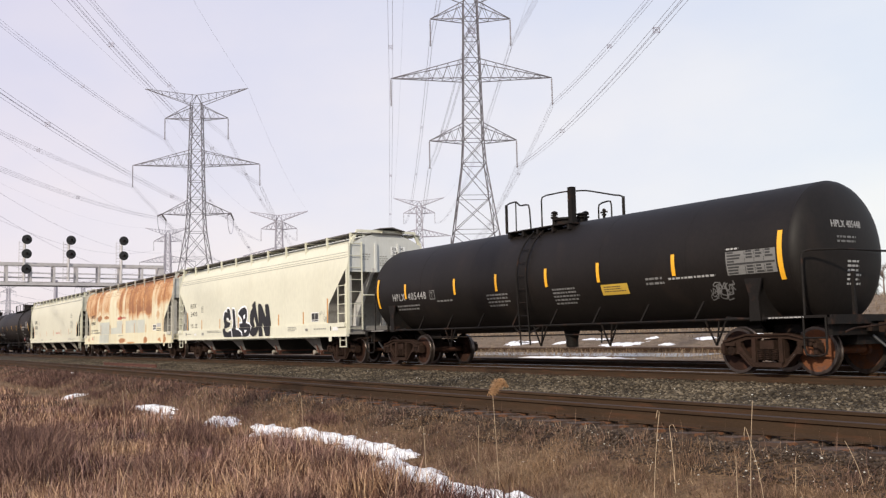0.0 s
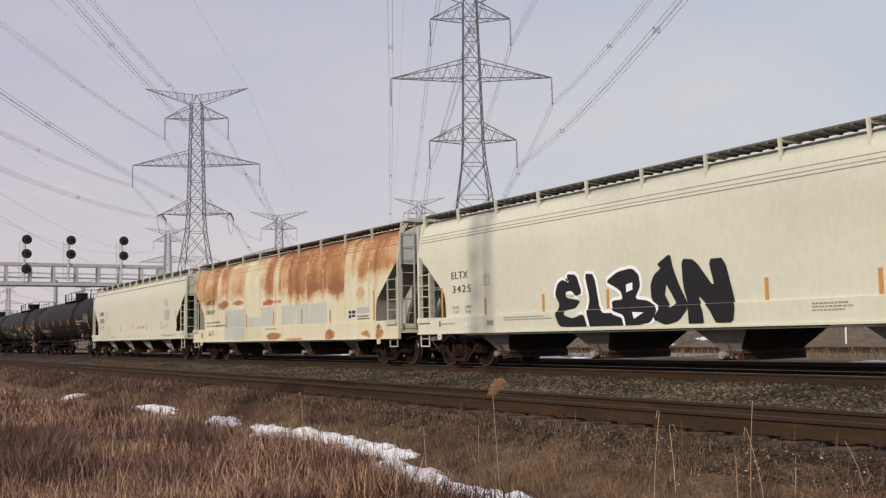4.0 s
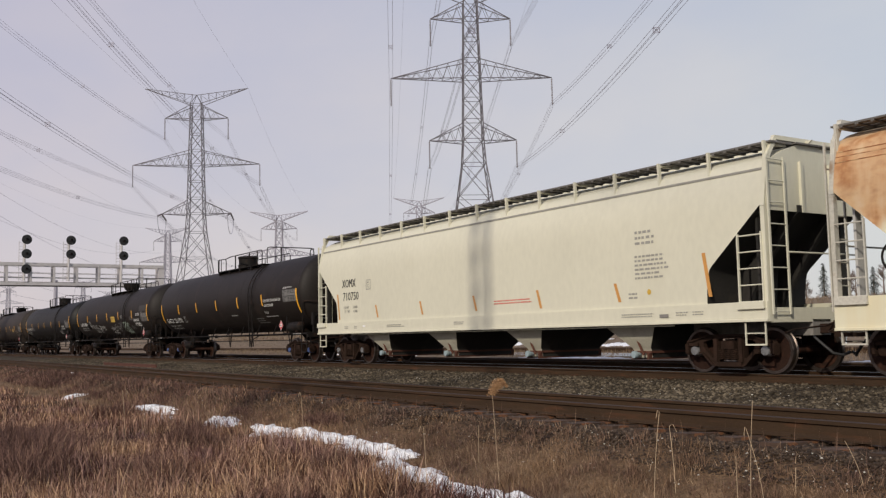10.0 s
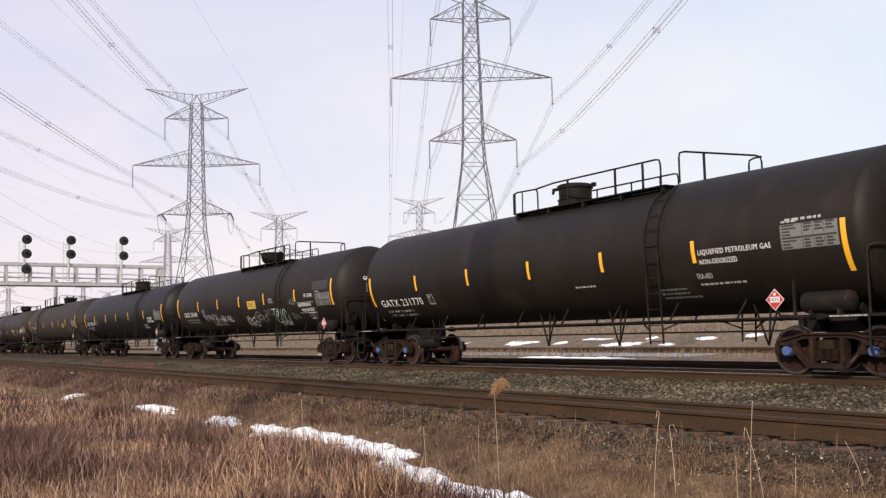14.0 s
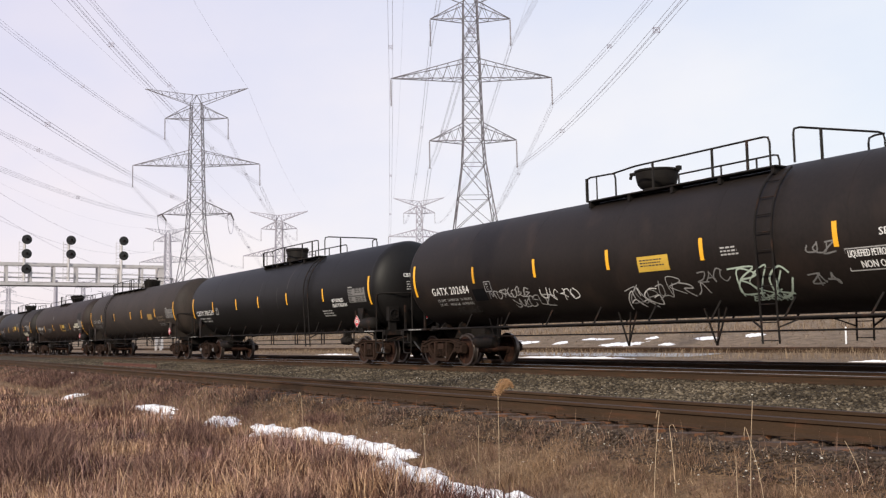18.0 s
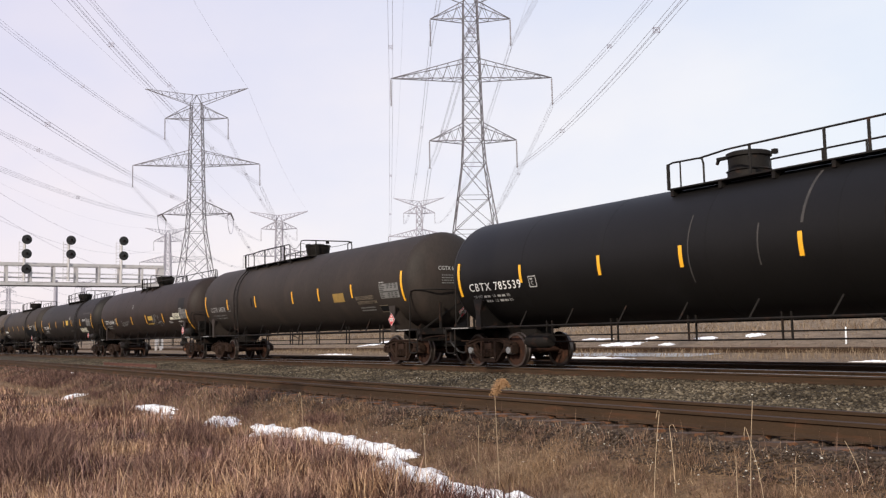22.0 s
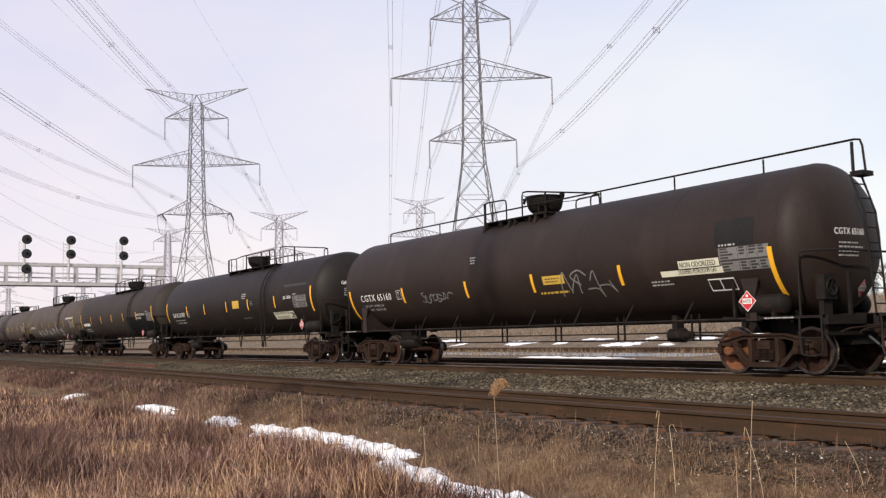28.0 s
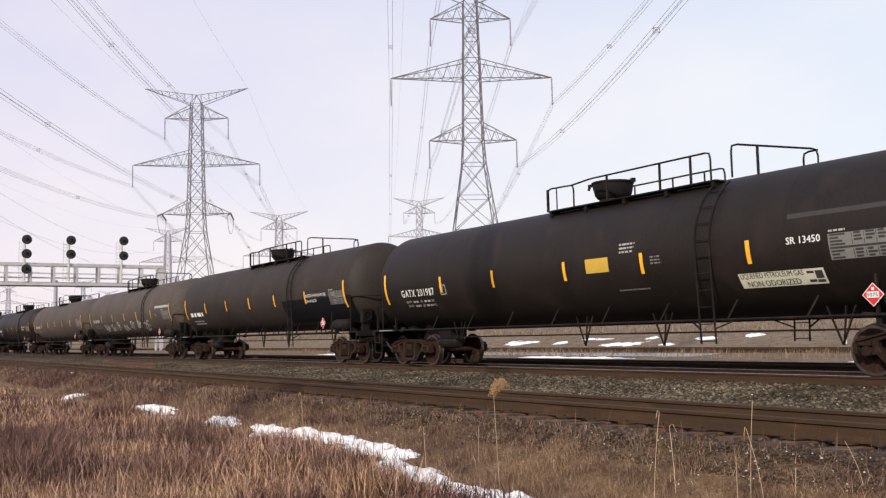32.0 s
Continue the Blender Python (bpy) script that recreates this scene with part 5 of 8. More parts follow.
    # top fittings
    if dome == "lpg":
        if housing == "bowl":
            hood = [(top - 0.06, 0.34), (top + 0.06, 0.34), (top + 0.10, 0.40), (top + 0.18, 0.455), (top + 0.32, 0.49), (top + 0.44, 0.505), (top + 0.46, 0.53), (top + 0.50, 0.53), (top + 0.52, 0.40), (top + 0.535, 0.05)]
        elif housing == "tub":
            hood = [(top - 0.10, 0.42), (top + 0.02, 0.42), (top + 0.04, 0.44), (top + 0.34, 0.48), (top + 0.35, 0.50), (top + 0.41, 0.50), (top + 0.42, 0.28), (top + 0.46, 0.26), (top + 0.47, 0.05)]
        else:
            hood = [(top - 0.06, 0.46), (top + 0.12, 0.45), (top + 0.14, 0.48), (top + 0.17, 0.43), (top + 0.42, 0.43), (top + 0.44, 0.47), (top + 0.52, 0.47), (top + 0.55, 0.40), (top + 0.56, 0.05)]
        hood_shape = Shape().turned(hood, "z", 28)
        part("housing_latch", Shape().box(-0.68, -0.44, -0.22, -0.10, top + 0.46, top + 0.52).bar((-0.66, -0.16, top + 0.50), (-0.72, -0.16, top + 0.38), 0.05).box(0.50, 0.60, 0.1, 0.2, top + 0.44, top + 0.54), M["frame_black"], car)
        part("manway_housing", hood_shape, M["frame_black"], car, "round protective valve housing")
    else:
        cover = Shape().turned([(top - 0.05, 0.36), (top + 0.10, 0.34), (top + 0.11, 0.42), (top + 0.16, 0.42), (top + 0.18, 0.05)], "z", 24)
        part("manway_cover", cover, M["frame_black"], car, "round bolted manway cover")
        for vx, vy, vr, vz in ((-0.20, -0.3, 0.06, 0.34), (0.40, 0.25, 0.06, 0.30), (0.67, -0.15, 0.10, 0.20), (1.0, 0.35, 0.035, 0.30)):
            fit = Shape().turned([(top - 0.08, vr), (top + vz * 0.45, vr), (top + vz * 0.5, vr * 1.7), (top + vz * 0.62, vr * 1.7), (top + vz * 0.66, vr * 0.8), (top + vz * 0.86, vr * 0.8), (top + vz * 0.9, vr * 1.5), (top + vz, vr * 1.4), (top + vz + 0.03, vr * 0.3)], "z", 16, (vx, vy, 0))
            fit.bar((vx - 0.12, vy, top + vz * 0.78), (vx + 0.12, vy, top + vz * 0.78), 0.04)
            part("top_valve", fit, M["frame_black"], car, "upright valve with its handle")
        part("crane_post", Shape().bar((0.80, -0.55, top - 0.1), (0.80, -0.55, top + 0.85), 0.15), M["frame_black"], car)
    p0, p1 = plat
    py = 0.82
    for m in (-1, 1):
        deck = Shape()
        deck.box(p0, over[1] if over else p1, *sorted((m * 0.62, m * (py + 0.12))), top - 0.13, top - 0.10)
        for k in range(5):
            x = p0 + 0.1 + (p1 - 0.2 - p0) * k / 4
            deck.box(x - 0.04, x + 0.04, *sorted((m * 0.55, m * (py + 0.10))), top - 0.27, top - 0.13)
        part("top_platform", deck, M["frame_black"], car, "grated platform beside the manway")
        for k in range(brackets):
            x = p0 + 0.03 + (p1 - p0 - 0.5) * k / (brackets - 1)
            edge = m * (py + 0.10)
            low_y = py + 0.19
            gusset = [(m * 0.62, top - 0.13), (edge, top - 0.13), (m * low_y, zc + math.sqrt(radius ** 2 - low_y ** 2) - 0.01), (m * 0.80, zc + math.sqrt(radius ** 2 - 0.64) - 0.03)]
            part("deck_bracket", Shape().rings([[(x - 0.05, y, z) for y, z in gusset], [(x + 0.05, y, z) for y, z in gusset]], closed=True), M["frame_black"], car, "steel bracket under the platform")
    base, hi = top - 0.12, top + (0.50 if dome == "lpg" else 0.68)
    y = py + 0.08
    if dome == "valves":
        r = Shape()
        railing(r, [(p0, -y, base), (p0, -y, hi), (p0 + 0.45, -y, hi + 0.02), (p0 + 0.60, -y, hi - 0.12), (p0 + 1.0, -y, hi - 0.12), (p0 + 1.05, -y, base)])
        r.tube([(p0, -y, base), (p0, -y, hi - 0.02)], 0.042, 6).tube([(p0 + 0.42, -y, base), (p0 + 0.42, -y, hi)], 0.018, 6)
        part("platform_railing", r, M["frame_black"], car, "black pipe railing")
        r = Shape()
        railing(r, [(p0 + 0.85, -y * 0.4, base), (p0 + 0.85, -y * 0.4, hi + 0.14), (p0 + 1.4, 0, hi + 0.22), (p0 + 1.9, 0.3, hi + 0.20), (p1 - 0.3, y, hi + 0.05), (p1, y, hi), (p1, y, base)])
        r.tube([(p1, y, base), (p1, y, hi - 0.02)], 0.042, 6)
        part("crossover_railing", r, M["frame_black"], car, "pipe railing across the tank top")
        r = Shape()
        railing(r, [(p1 - 0.95, y, base), (p1 - 0.95, y, hi - 0.10), (p1 - 0.45, y, hi - 0.06), (p1 - 0.45, y, base)])
        part("platform_railing", r, M["frame_black"], car, "black pipe railing")
    else:
        r = Shape()
        railing(r, [(p0, -y, base), (p0, -y, hi - 0.03), (p0 + 1.0, -y, hi - 0.06), (p0 + 1.0, -y, base)])
        r.tube([(p0, -y, base), (p0, -y, hi - 0.05)], 0.04, 6)
        r.tube([(p0 + 0.35, -y, base), (p0 + 0.35, -y, hi - 0.05)], 0.018, 6)
        part("platform_railing", r, M["frame_black"], car, "black pipe railing")
        if dome == "lpg" and p1 - p0 > 4:
            near = Shape()
            railing(near, [(p0 + 0.9, -y, hi - 0.06), (p0 + 1.65, -y, hi), (p1 - 0.15, -y, hi), (p1 - 0.15, -y, base)])
            for x in (p0 + 2.2, p0 + 3.9, p1 - 0.7):
                near.tube([(x, -y, base), (x, -y, hi)], 0.03, 6)
            part("platform_railing", near, M["frame_black"], car, "black pipe railing")
            far = Shape()
            railing(far, [(p0 + 0.2, y, base), (p0 + 0.2, y, hi), (p1 - 1.3, y, hi), (p1 - 1.3, y, base)])
            for x in (p0 + 1.3, p0 + 2.6, p0 + 3.6):
                far.tube([(x, y, base), (x, y, hi)], 0.022, 6)
            part("platform_railing", far, M["frame_black"], car, "black pipe railing")
            a, b = p1 + 0.40, p1 + 1.15
        else:
            far = Shape()
            railing(far, [(p1 - 0.95, y, base), (p1 - 0.95, y, hi - 0.05), (p1, y, hi - 0.05)])
            part("platform_railing", far, M["frame_black"], car, "black pipe railing")
            a, b = p1 - 1.05, p1
        a, b = over or (a, b)
        cross = Shape()
        railing(cross, [(a, -y, base), (a, -y, hi + 0.07), (b, y, hi), (b, y, base)])
        cross.tube([(a + 0.3 * (b - a), -y * 0.4, base), (a + 0.3 * (b - a), -y * 0.4, hi + 0.05)], 0.03, 6)
        railing(cross, [(b - 0.35, y, base), (b - 0.35, y, hi - 0.02), (b, y, hi - 0.02)])
        part("crossover_railing", cross, M["frame_black"], car, "pipe railing across the tank top")
    if over or brackets:
        spans = [((a, -y, hi - 0.04), (b, y, hi - 0.04))] + ([((p1 - 0.15, -y, hi - 0.04), (a, -y, hi - 0.04))] if over else [])
        for u, w in spans:
            chain = [Vector(u).lerp(Vector(w), f) - Vector((0, 0, 0.18 * math.sin(math.pi * f))) for f in np.linspace(0, 1, 9)]
            part("safety_chain", Shape().tube(chain, 0.010, 5), M["frame_black"], car, "thin sagging safety chain")
    if long_rail:
        r = Shape()
        x0, x1 = long_rail
        railing(r, [(x0, -0.55, top - 0.12), (x0, -0.55, top + 0.22), (x1 - 0.02, -0.35, top + 0.27), (x1 + 0.02, -0.33, top - 0.40)])
        for x in [x1 - 0.22] + [x1 - 2.2 - 2.4 * k for k in range(6)]:
            y = -0.55 + 0.2 * (x - x0) / (x1 - x0)
            r.tube([(x, y, top - (0.34 if x > x1 - 1 else 0.14)), (x, y, top + 0.23)], 0.03 if x > x1 - 1 else 0.02, 6)
        part("long_railing", r, M["frame_black"], car, "long pipe railing along the tank top")
        part("ladder_landing", Shape().box(x1 - 0.26, x1, -0.40, -0.06, top - 0.42, top - 0.33), M["frame_black"], car)
        lad = Shape()
        for y in (-0.40, -0.04):
            lad.tube([(x1 - 0.26, y, top - 0.38), (x1 - 0.02, y, top - 1.1), (x1 + 0.10, y, 1.12)], 0.020, 6)
        for k in range(9):
            z = 1.3 + k * 0.28
            x = x1 + float(np.interp(z, [1.12, top - 1.1, top - 0.36], [0.10, -0.02, -0.26]))
            lad.tube([(x, -0.40, z), (x, -0.04, z)], 0.014, 6)
        part("end_ladder", lad, M["frame_black"], car, "leaning ladder at the tank end")
    # side ladder, bent round the tank
    if ladder is not None:
        for m in (-1, 1):
            lad = Shape()
            for dx in (-0.19, 0.19):
                arc = [(ladder + dx, m * (radius + 0.07) * math.cos(a), zc + (radius + 0.07) * math.sin(a)) for a in np.linspace(1.0, -0.05, 12)]
                arc += [(ladder + dx, m * (radius + 0.05), zc - 0.6), (ladder + dx, m * (radius - 0.02), 0.60)]
                lad.tube(arc, 0.022, 6)
            for k in range(11):
                z = 0.66 + k * 0.34
                if z > top - 0.25:
                    break
                y = (radius + 0.07) * math.cos(math.asin(min(0.98, (z - zc) / radius))) if z > zc else radius + 0.03
                lad.tube([(ladder - 0.19, m * y, z), (ladder + 0.19, m * y, z)], 0.012, 6)
            lad.bar((ladder - 0.19, m * (radius + 0.0), 0.9), (ladder - 0.6, m * 1.3, 1.08), 0.03)
            lad.bar((ladder + 0.19, m * (radius + 0.0), 0.9), (ladder + 0.6, m * 1.3, 1.08), 0.03)
            part("side_ladder", lad, M["frame_black"], car, "black side ladder")
    put = wrapped(radius, zc)
    for x in tall:
        patch(put, x - 0.055, x + 0.055, (tall_z or stripe_z) - 0.46, (tall_z or stripe_z) + 0.46, stripe, car, "reflector", "tall reflective stripe", 0.012, 8)
    for x in stripe_xs:
        patch(put, x - 0.05, x + 0.05, stripe_z - 0.225, stripe_z + 0.225, stripe, car, "reflector", "short reflective stripe", 0.012, 4)
    return car, put, on_head(L_r, depth, radius, zc), half


# ---- covered hopper cars ----
def hopper_car(label, right, left, join_r, join_l, mat, caps="truck", eave=4.10, crown=4.50, inset=1.42, ribs=(), cut=1.46, seams=(), bays=4, grey="hopper_grey", posts=11, walk_z=0.34, trim=None, slope="slope_grey", sill_mat=None, bay="bay_grey", low=1.02, hood=False, seam=None, pads=True, stiff="hopper_grey", cap="gate_dirty", rib="grey_mark"):
    trim = trim or mat
    cx = (right + left) / 2
    half = (right - left) / 2
    car = thing("hopper_car", label, "hopper car", (cx, TRAIN_Y, 0), "freight train cars")
    CARS.append((car, cx))
    sill = 1.40

    def lean(z):
        """The side's y at a height: upright, drawn in towards the eave."""
        return -1.56 if z < 3.1 else -1.56 + 0.22 * ((z - 3.1) / (eave - 3.1)) ** 2

    xs = sorted(set([0.0] + [half - 0.02 - cut * f for f in (0, 0.12, 0.25, 0.4, 0.55, 0.7, 0.82, 0.90, 0.94, 0.97, 0.99, 1.0)] + list(np.linspace(0, half - cut - 0.05, 9))))
    xs = [-x for x in xs[::-1] if x > 0] + xs

    def low_edge(x):
        d = half - 0.02 - abs(x)
        if d >= cut:
            return 1.30
        f = d / cut
        return 3.3 - 1.16 * f / 0.90 if f < 0.90 else 1.30 + 0.84 * math.sqrt(max(0.0, 1 - ((f - 0.90) / 0.10) ** 2))

    rows = []
    for x in xs:
        lo = low_edge(x)
        side = [lo + (3.1 - lo) * k / 5 for k in range(6)] if lo < 3.05 else [lo + 0.001 * k for k in range(6)]
        top = max(side[-1], 3.1)
        side += [top + (eave - top) * k / 4 for k in range(1, 5)]
        near = [(x, lean(z), z) for z in side]
        roof = [(x, y, eave + (crown - eave) * (1 - (abs(y) / 1.34) ** 2.2)) for y in (-1.2, -0.9, -0.5, 0, 0.5, 0.9, 1.2)]
        far = [(x, -lean(z), z) for z in side[::-1]]
        rows.append(near + roof + far)
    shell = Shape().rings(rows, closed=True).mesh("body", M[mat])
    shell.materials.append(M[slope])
    # lower end slopes take the darker material, so their shade is coloured in
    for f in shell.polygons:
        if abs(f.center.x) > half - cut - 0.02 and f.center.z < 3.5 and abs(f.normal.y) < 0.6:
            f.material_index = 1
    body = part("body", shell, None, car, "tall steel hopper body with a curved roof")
    # side sills run past the cut corners to the car ends
    for m in (-1, 1):
        part("side_sill", Shape().rings([[(x, m * y, z) for y, z in ((1.50, sill), (1.60, sill), (1.60, low + 0.05), (1.63, low + 0.045), (1.63, low), (1.50, low))] for x in (-half, half)], closed=True), M[mat], car, "deep side sill")
    # grey ribs carry the shadow line below each lap joint as colour
    for z, t in ribs:
        for m in (-1, 1):
            part("side_rib", Shape().box(-half + 0.05, half - 0.05, *sorted((m * (abs(lean(z)) - 0.01), m * (abs(lean(z)) + t))), z - t, z + t), M[rib], body, "dark lap joint")
    for x in seams:
        part("panel_seam", Shape().rings([[(x - 0.022, lean(z) - 0.003, z), (x + 0.022, lean(z) - 0.003, z), (x + 0.035, lean(z) + 0.02, z), (x - 0.035, lean(z) + 0.02, z)] for z in np.linspace(1.42, eave - 0.05, 8)], closed=True), M[seam or mat], body, "vertical lap seam")
    # roof walkway with brackets
    for m in (-1, 1):
        wk = Shape()
        wz = eave + walk_z
        for k in range(3):
            y = 0.72 + k * 0.22
            wk.box(-half - 0.05, half + 0.05, *sorted((m * y, m * (y + 0.17))), wz, wz + 0.035)
        n = int(half * 2 / 0.30)
        for k in range(n):
            x = -half + 2 * half * (k + 0.5) / n
            wk.box(x - 0.03, x + 0.03, *sorted((m * 0.72, m * 1.33)), wz - 0.03, wz)
        part("roof_walkway", wk, M["grating"], car, "dark grated roof walkway")
        for k in range(posts):
            x = -half + 0.08 + (2 * half - 0.16) * k / (posts - 1)
            part("bracket", Shape().bar((x, m * 1.345, eave - 0.12), (x, m * 1.37, wz + 0.04), 0.07, 0.05).bar((x, m * 1.37, wz - 0.02), (x, m * 0.75, wz - 0.02), 0.06, 0.04), M[trim], car)
    hatch = Shape().box(-half + 0.6, half - 0.6, -0.36, 0.36, crown - 0.06, crown + 0.16)
    part("trough_hatch", hatch, M[grey], car, "long roof loading hatch")
    part("hatch_strap", Shape().box(-half + 0.62, half - 0.62, -0.03, 0.03, crown + 0.162, crown + 0.19), M["grating"], car)
    tc = half - inset
    for e in (-1, 1):
        truck(car, e * tc, caps)
        end = e * half
        # end: sloping sheet frame, corner posts, ladders
        posts_ = Shape()
        for m in (-1, 1):
            posts_.bar((end - e * 0.04, m * 1.52, 1.02), (end - e * 0.04, m * 1.52, 3.2), 0.11, 0.09)
            posts_.bar((end - e * 0.04, m * 1.52, 3.2), (end - e * 0.04, m * 1.36, eave + 0.1), 0.11, 0.09)
            part("corner_post", posts_, M[trim], car)
            posts_ = Shape()
            bend = Shape().bar((end - e * 0.04, m * 1.37, eave + 0.06), (end - e * 0.02, m * 1.14, eave + walk_z + 0.10), 0.085)
            part("end_frame", bend, M[trim], car, "bent square pipe from the corner to the roof walk")
            web = [(end - e * 0.02, 3.26), (end - e * 1.32, 2.10), (end - e * 1.44, 1.12), (end - e * 1.26, 1.12), (end - e * 1.12, 1.62), (end - e * 0.10, 3.02), (end + e * 0.05, 3.12), (end + e * 0.05, 3.26)]
            part("slope_stiffener", Shape().plate(web, m * 0.55 - 0.055, m * 0.55 + 0.055), M[stiff], car, "sloping stiffener under the end sheet")
            part("end_post", Shape().bar((end - e * 0.34, m * 1.30, 1.1), (end - e * 0.34, m * 1.30, 3.05), 0.16, 0.05), M[stiff], car)
        part("end_frame", Shape().bar((end - e * 0.02, -1.17, eave + walk_z + 0.11), (end - e * 0.02, 1.17, eave + walk_z + 0.11), 0.085), M[trim], car)
        part("end_grab_rail", Shape().tube([(end + e * 0.07, -1.02, 2.33), (end + e * 0.10, -0.95, 2.33), (end + e * 0.10, 1.3, 2.33), (end + e * 0.05, 1.45, 2.33)], 0.018, 6), M[trim], car)
        cross = Shape().box(*sorted((end - e * 0.62, end + e * 0.10)), -0.62, 0.62, eave + walk_z + 0.02, eave + walk_z + 0.05)
        if hood:
            cross.rings([[(end - e * 0.60, y, z), (end - e * 0.60, y, z + 0.03), (end + e * 0.20, y, z + 0.03), (end + e * 0.20, y, z)] for y, z in ((-0.35, crown + 0.12), (0.15, crown + 0.17), (0.65, crown + 0.05))], closed=True)
        part("crossover_platform", cross, M["grating"], car, "dark crossover plates at the roof end")
        for y in (-0.2, 0.6):
            part("crossover_bracket", Shape().plate([(end - e * 0.1, crown - 0.05), (end + e * 0.02, crown - 0.05), (end + e * 0.16, crown + 0.06), (end - e * 0.1, crown + 0.06)], y - 0.02, y + 0.02), M[trim], car)
        arch = [(-1.50, 3.13), (1.50, 3.13), (1.50, 3.35), (1.36, eave)] + [(y, eave + (crown - eave) * (1 - (abs(y) / 1.34) ** 2.2)) for y in (1.2, 0.9, 0.5, 0.0, -0.5, -0.9, -1.2)] + [(-1.36, eave), (-1.50, 3.35)]
        part("end_sheet", Shape().rings([[(x, y, z) for y, z in arch] for x in (end - e * 0.015, end + e * 0.012)], closed=True), M[grey], car, "flat upper end sheet")
        for y in (-0.45, 0.45):
            part("end_stiffener", Shape().box(*sorted((end + e * 0.012, end + e * 0.07)), y - 0.04, y + 0.04, 3.12, eave + 0.02), M[grey], car)
        part("end_ladder", ladder_shape(end + e * 0.07, -1.27, 1.15, eave + 0.05, 0.5, "y", 8, 0.013), M[trim], car, "pale steel end ladder")
        part("corner_ladder", ladder_shape(end - e * 0.36, -1.585, sill - 0.05, 2.72, 0.56, "x", 5, 0.014), M[trim], car, "short side ladder at the corner")
        for m in (-1, 1):
            step = Shape()
            for x in (end - e * 0.10, end - e * 0.56):
                step.bar((x, m * 1.56, 0.57), (x, m * 1.56, 1.04), 0.035, 0.02)
            step.bar((end - e * 0.10, m * 1.56, 0.585), (end - e * 0.56, m * 1.56, 0.585), 0.03, 0.03)
            step.tube([(end - e * 0.10, m * 1.56, 0.80), (end - e * 0.56, m * 1.56, 0.80)], 0.013, 6)
            part("sill_step", step, M[trim], car)
        part("end_sill", Shape().box(*sorted((end - e * 0.16, end)), -1.5, 1.5, 1.0, 1.28), M[sill_mat or mat], car)
        part("shear_plate", Shape().box(*sorted((end - e * 2.0, end - e * 0.16)), -1.46, 1.46, 1.06, 1.11), M["hopper_dark"], car)
        part("centre_sill", Shape().box(*sorted((end, e * (tc - 1.6))), -0.28, 0.28, 0.74, 1.05), M["hopper_dark"], car)
        if pads:
            jx = e * (half - 1.2)
            pad = pierced_plate(Shape(), [(jx - 0.10, low + 0.05), (jx - 0.09, low - 0.14), (jx - 0.05, low - 0.16), (jx + 0.05, low - 0.16), (jx + 0.09, low - 0.14), (jx + 0.10, low + 0.05)], [[(jx + 0.035 * math.cos(k * 0.785), low - 0.08 + 0.035 * math.sin(k * 0.785)) for k in range(8)]], -1.63, -1.60)
            part("jacking_pad", pad, M[mat], car, "hanging lug with a round hole")
            part("jacking_hole", Shape().rings([[(jx + w * math.cos(k * 0.524), y, 1.22 + 1.9 * w * math.sin(k * 0.524)) for k in range(12)] for y, w in ((-1.604, 0.045), (-1.598, 0.045))], closed=True), M["black_mark"], car, "dark oval slot in the sill")
        for y0, y1 in ((-1.66, -1.60), (1.60, 1.66)):
            part("step_plate", Shape().box(*sorted((end - e * 0.66, end - e * 0.04)), y0, y1, 1.26, 1.40), M[trim], car)
        coupler(car, end, e, abs((join_r if e > 0 else join_l) - cx) - half - 0.02)
    # hand brake, chain and hoses behind the left corner opening
    bx = -half + 0.95
    wheel = Shape().tube([(bx + 0.20 * math.cos(a), -1.20 + 0.08 * math.cos(a), 2.05 + 0.26 * math.sin(a)) for a in np.linspace(0, 2 * math.pi, 21)], 0.02, 6)
    for k in range(5):
        a = k * 2 * math.pi / 5
        wheel.tube([(bx, -1.20, 2.05), (bx + 0.20 * math.cos(a), -1.20 + 0.08 * math.cos(a), 2.05 + 0.26 * math.sin(a))], 0.012, 5)
    wheel.box(bx - 0.10, bx + 0.14, -1.14, -1.0, 1.82, 2.22).box(bx - 0.03, bx + 0.05, -1.12, -1.04, 1.1, 1.82)
    part("hand_brake", wheel, M["frame_black"], car, "black hand brake wheel and gearbox")
    for k in range(4):
        x = bx + 0.12 + 0.07 * k
        part("brake_hose", Shape().tube([(x - 0.1, -1.0, 2.1 - 0.1 * k), (x + 0.12, -1.1, 1.9 - 0.08 * k), (x + 0.16, -1.14, 1.6), (x + 0.05 * k, -1.2, 1.30), (x + 0.1, -1.2, 1.11)], 0.018, 6), M["frame_black"], car)
    # discharge bays under the sills
    for k in range(bays):
        x = 3.85 * (k - (bays - 1) / 2)
        w = 1.92
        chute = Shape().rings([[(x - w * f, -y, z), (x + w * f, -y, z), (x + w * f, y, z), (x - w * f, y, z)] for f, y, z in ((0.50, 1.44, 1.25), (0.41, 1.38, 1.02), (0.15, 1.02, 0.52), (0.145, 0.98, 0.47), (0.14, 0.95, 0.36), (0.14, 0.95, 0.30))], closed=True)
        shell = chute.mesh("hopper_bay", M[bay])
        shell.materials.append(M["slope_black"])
        # sloping bay faces are coloured black to stand for their shade
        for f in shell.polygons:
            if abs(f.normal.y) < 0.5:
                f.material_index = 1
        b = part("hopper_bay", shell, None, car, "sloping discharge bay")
        gate = Shape().box(x - 0.30, x + 0.30, -1.02, 1.02, 0.40, 0.45).box(x - 0.26, x - 0.21, -1.06, 1.06, 0.26, 0.40).box(x + 0.21, x + 0.26, -1.06, 1.06, 0.26, 0.40)
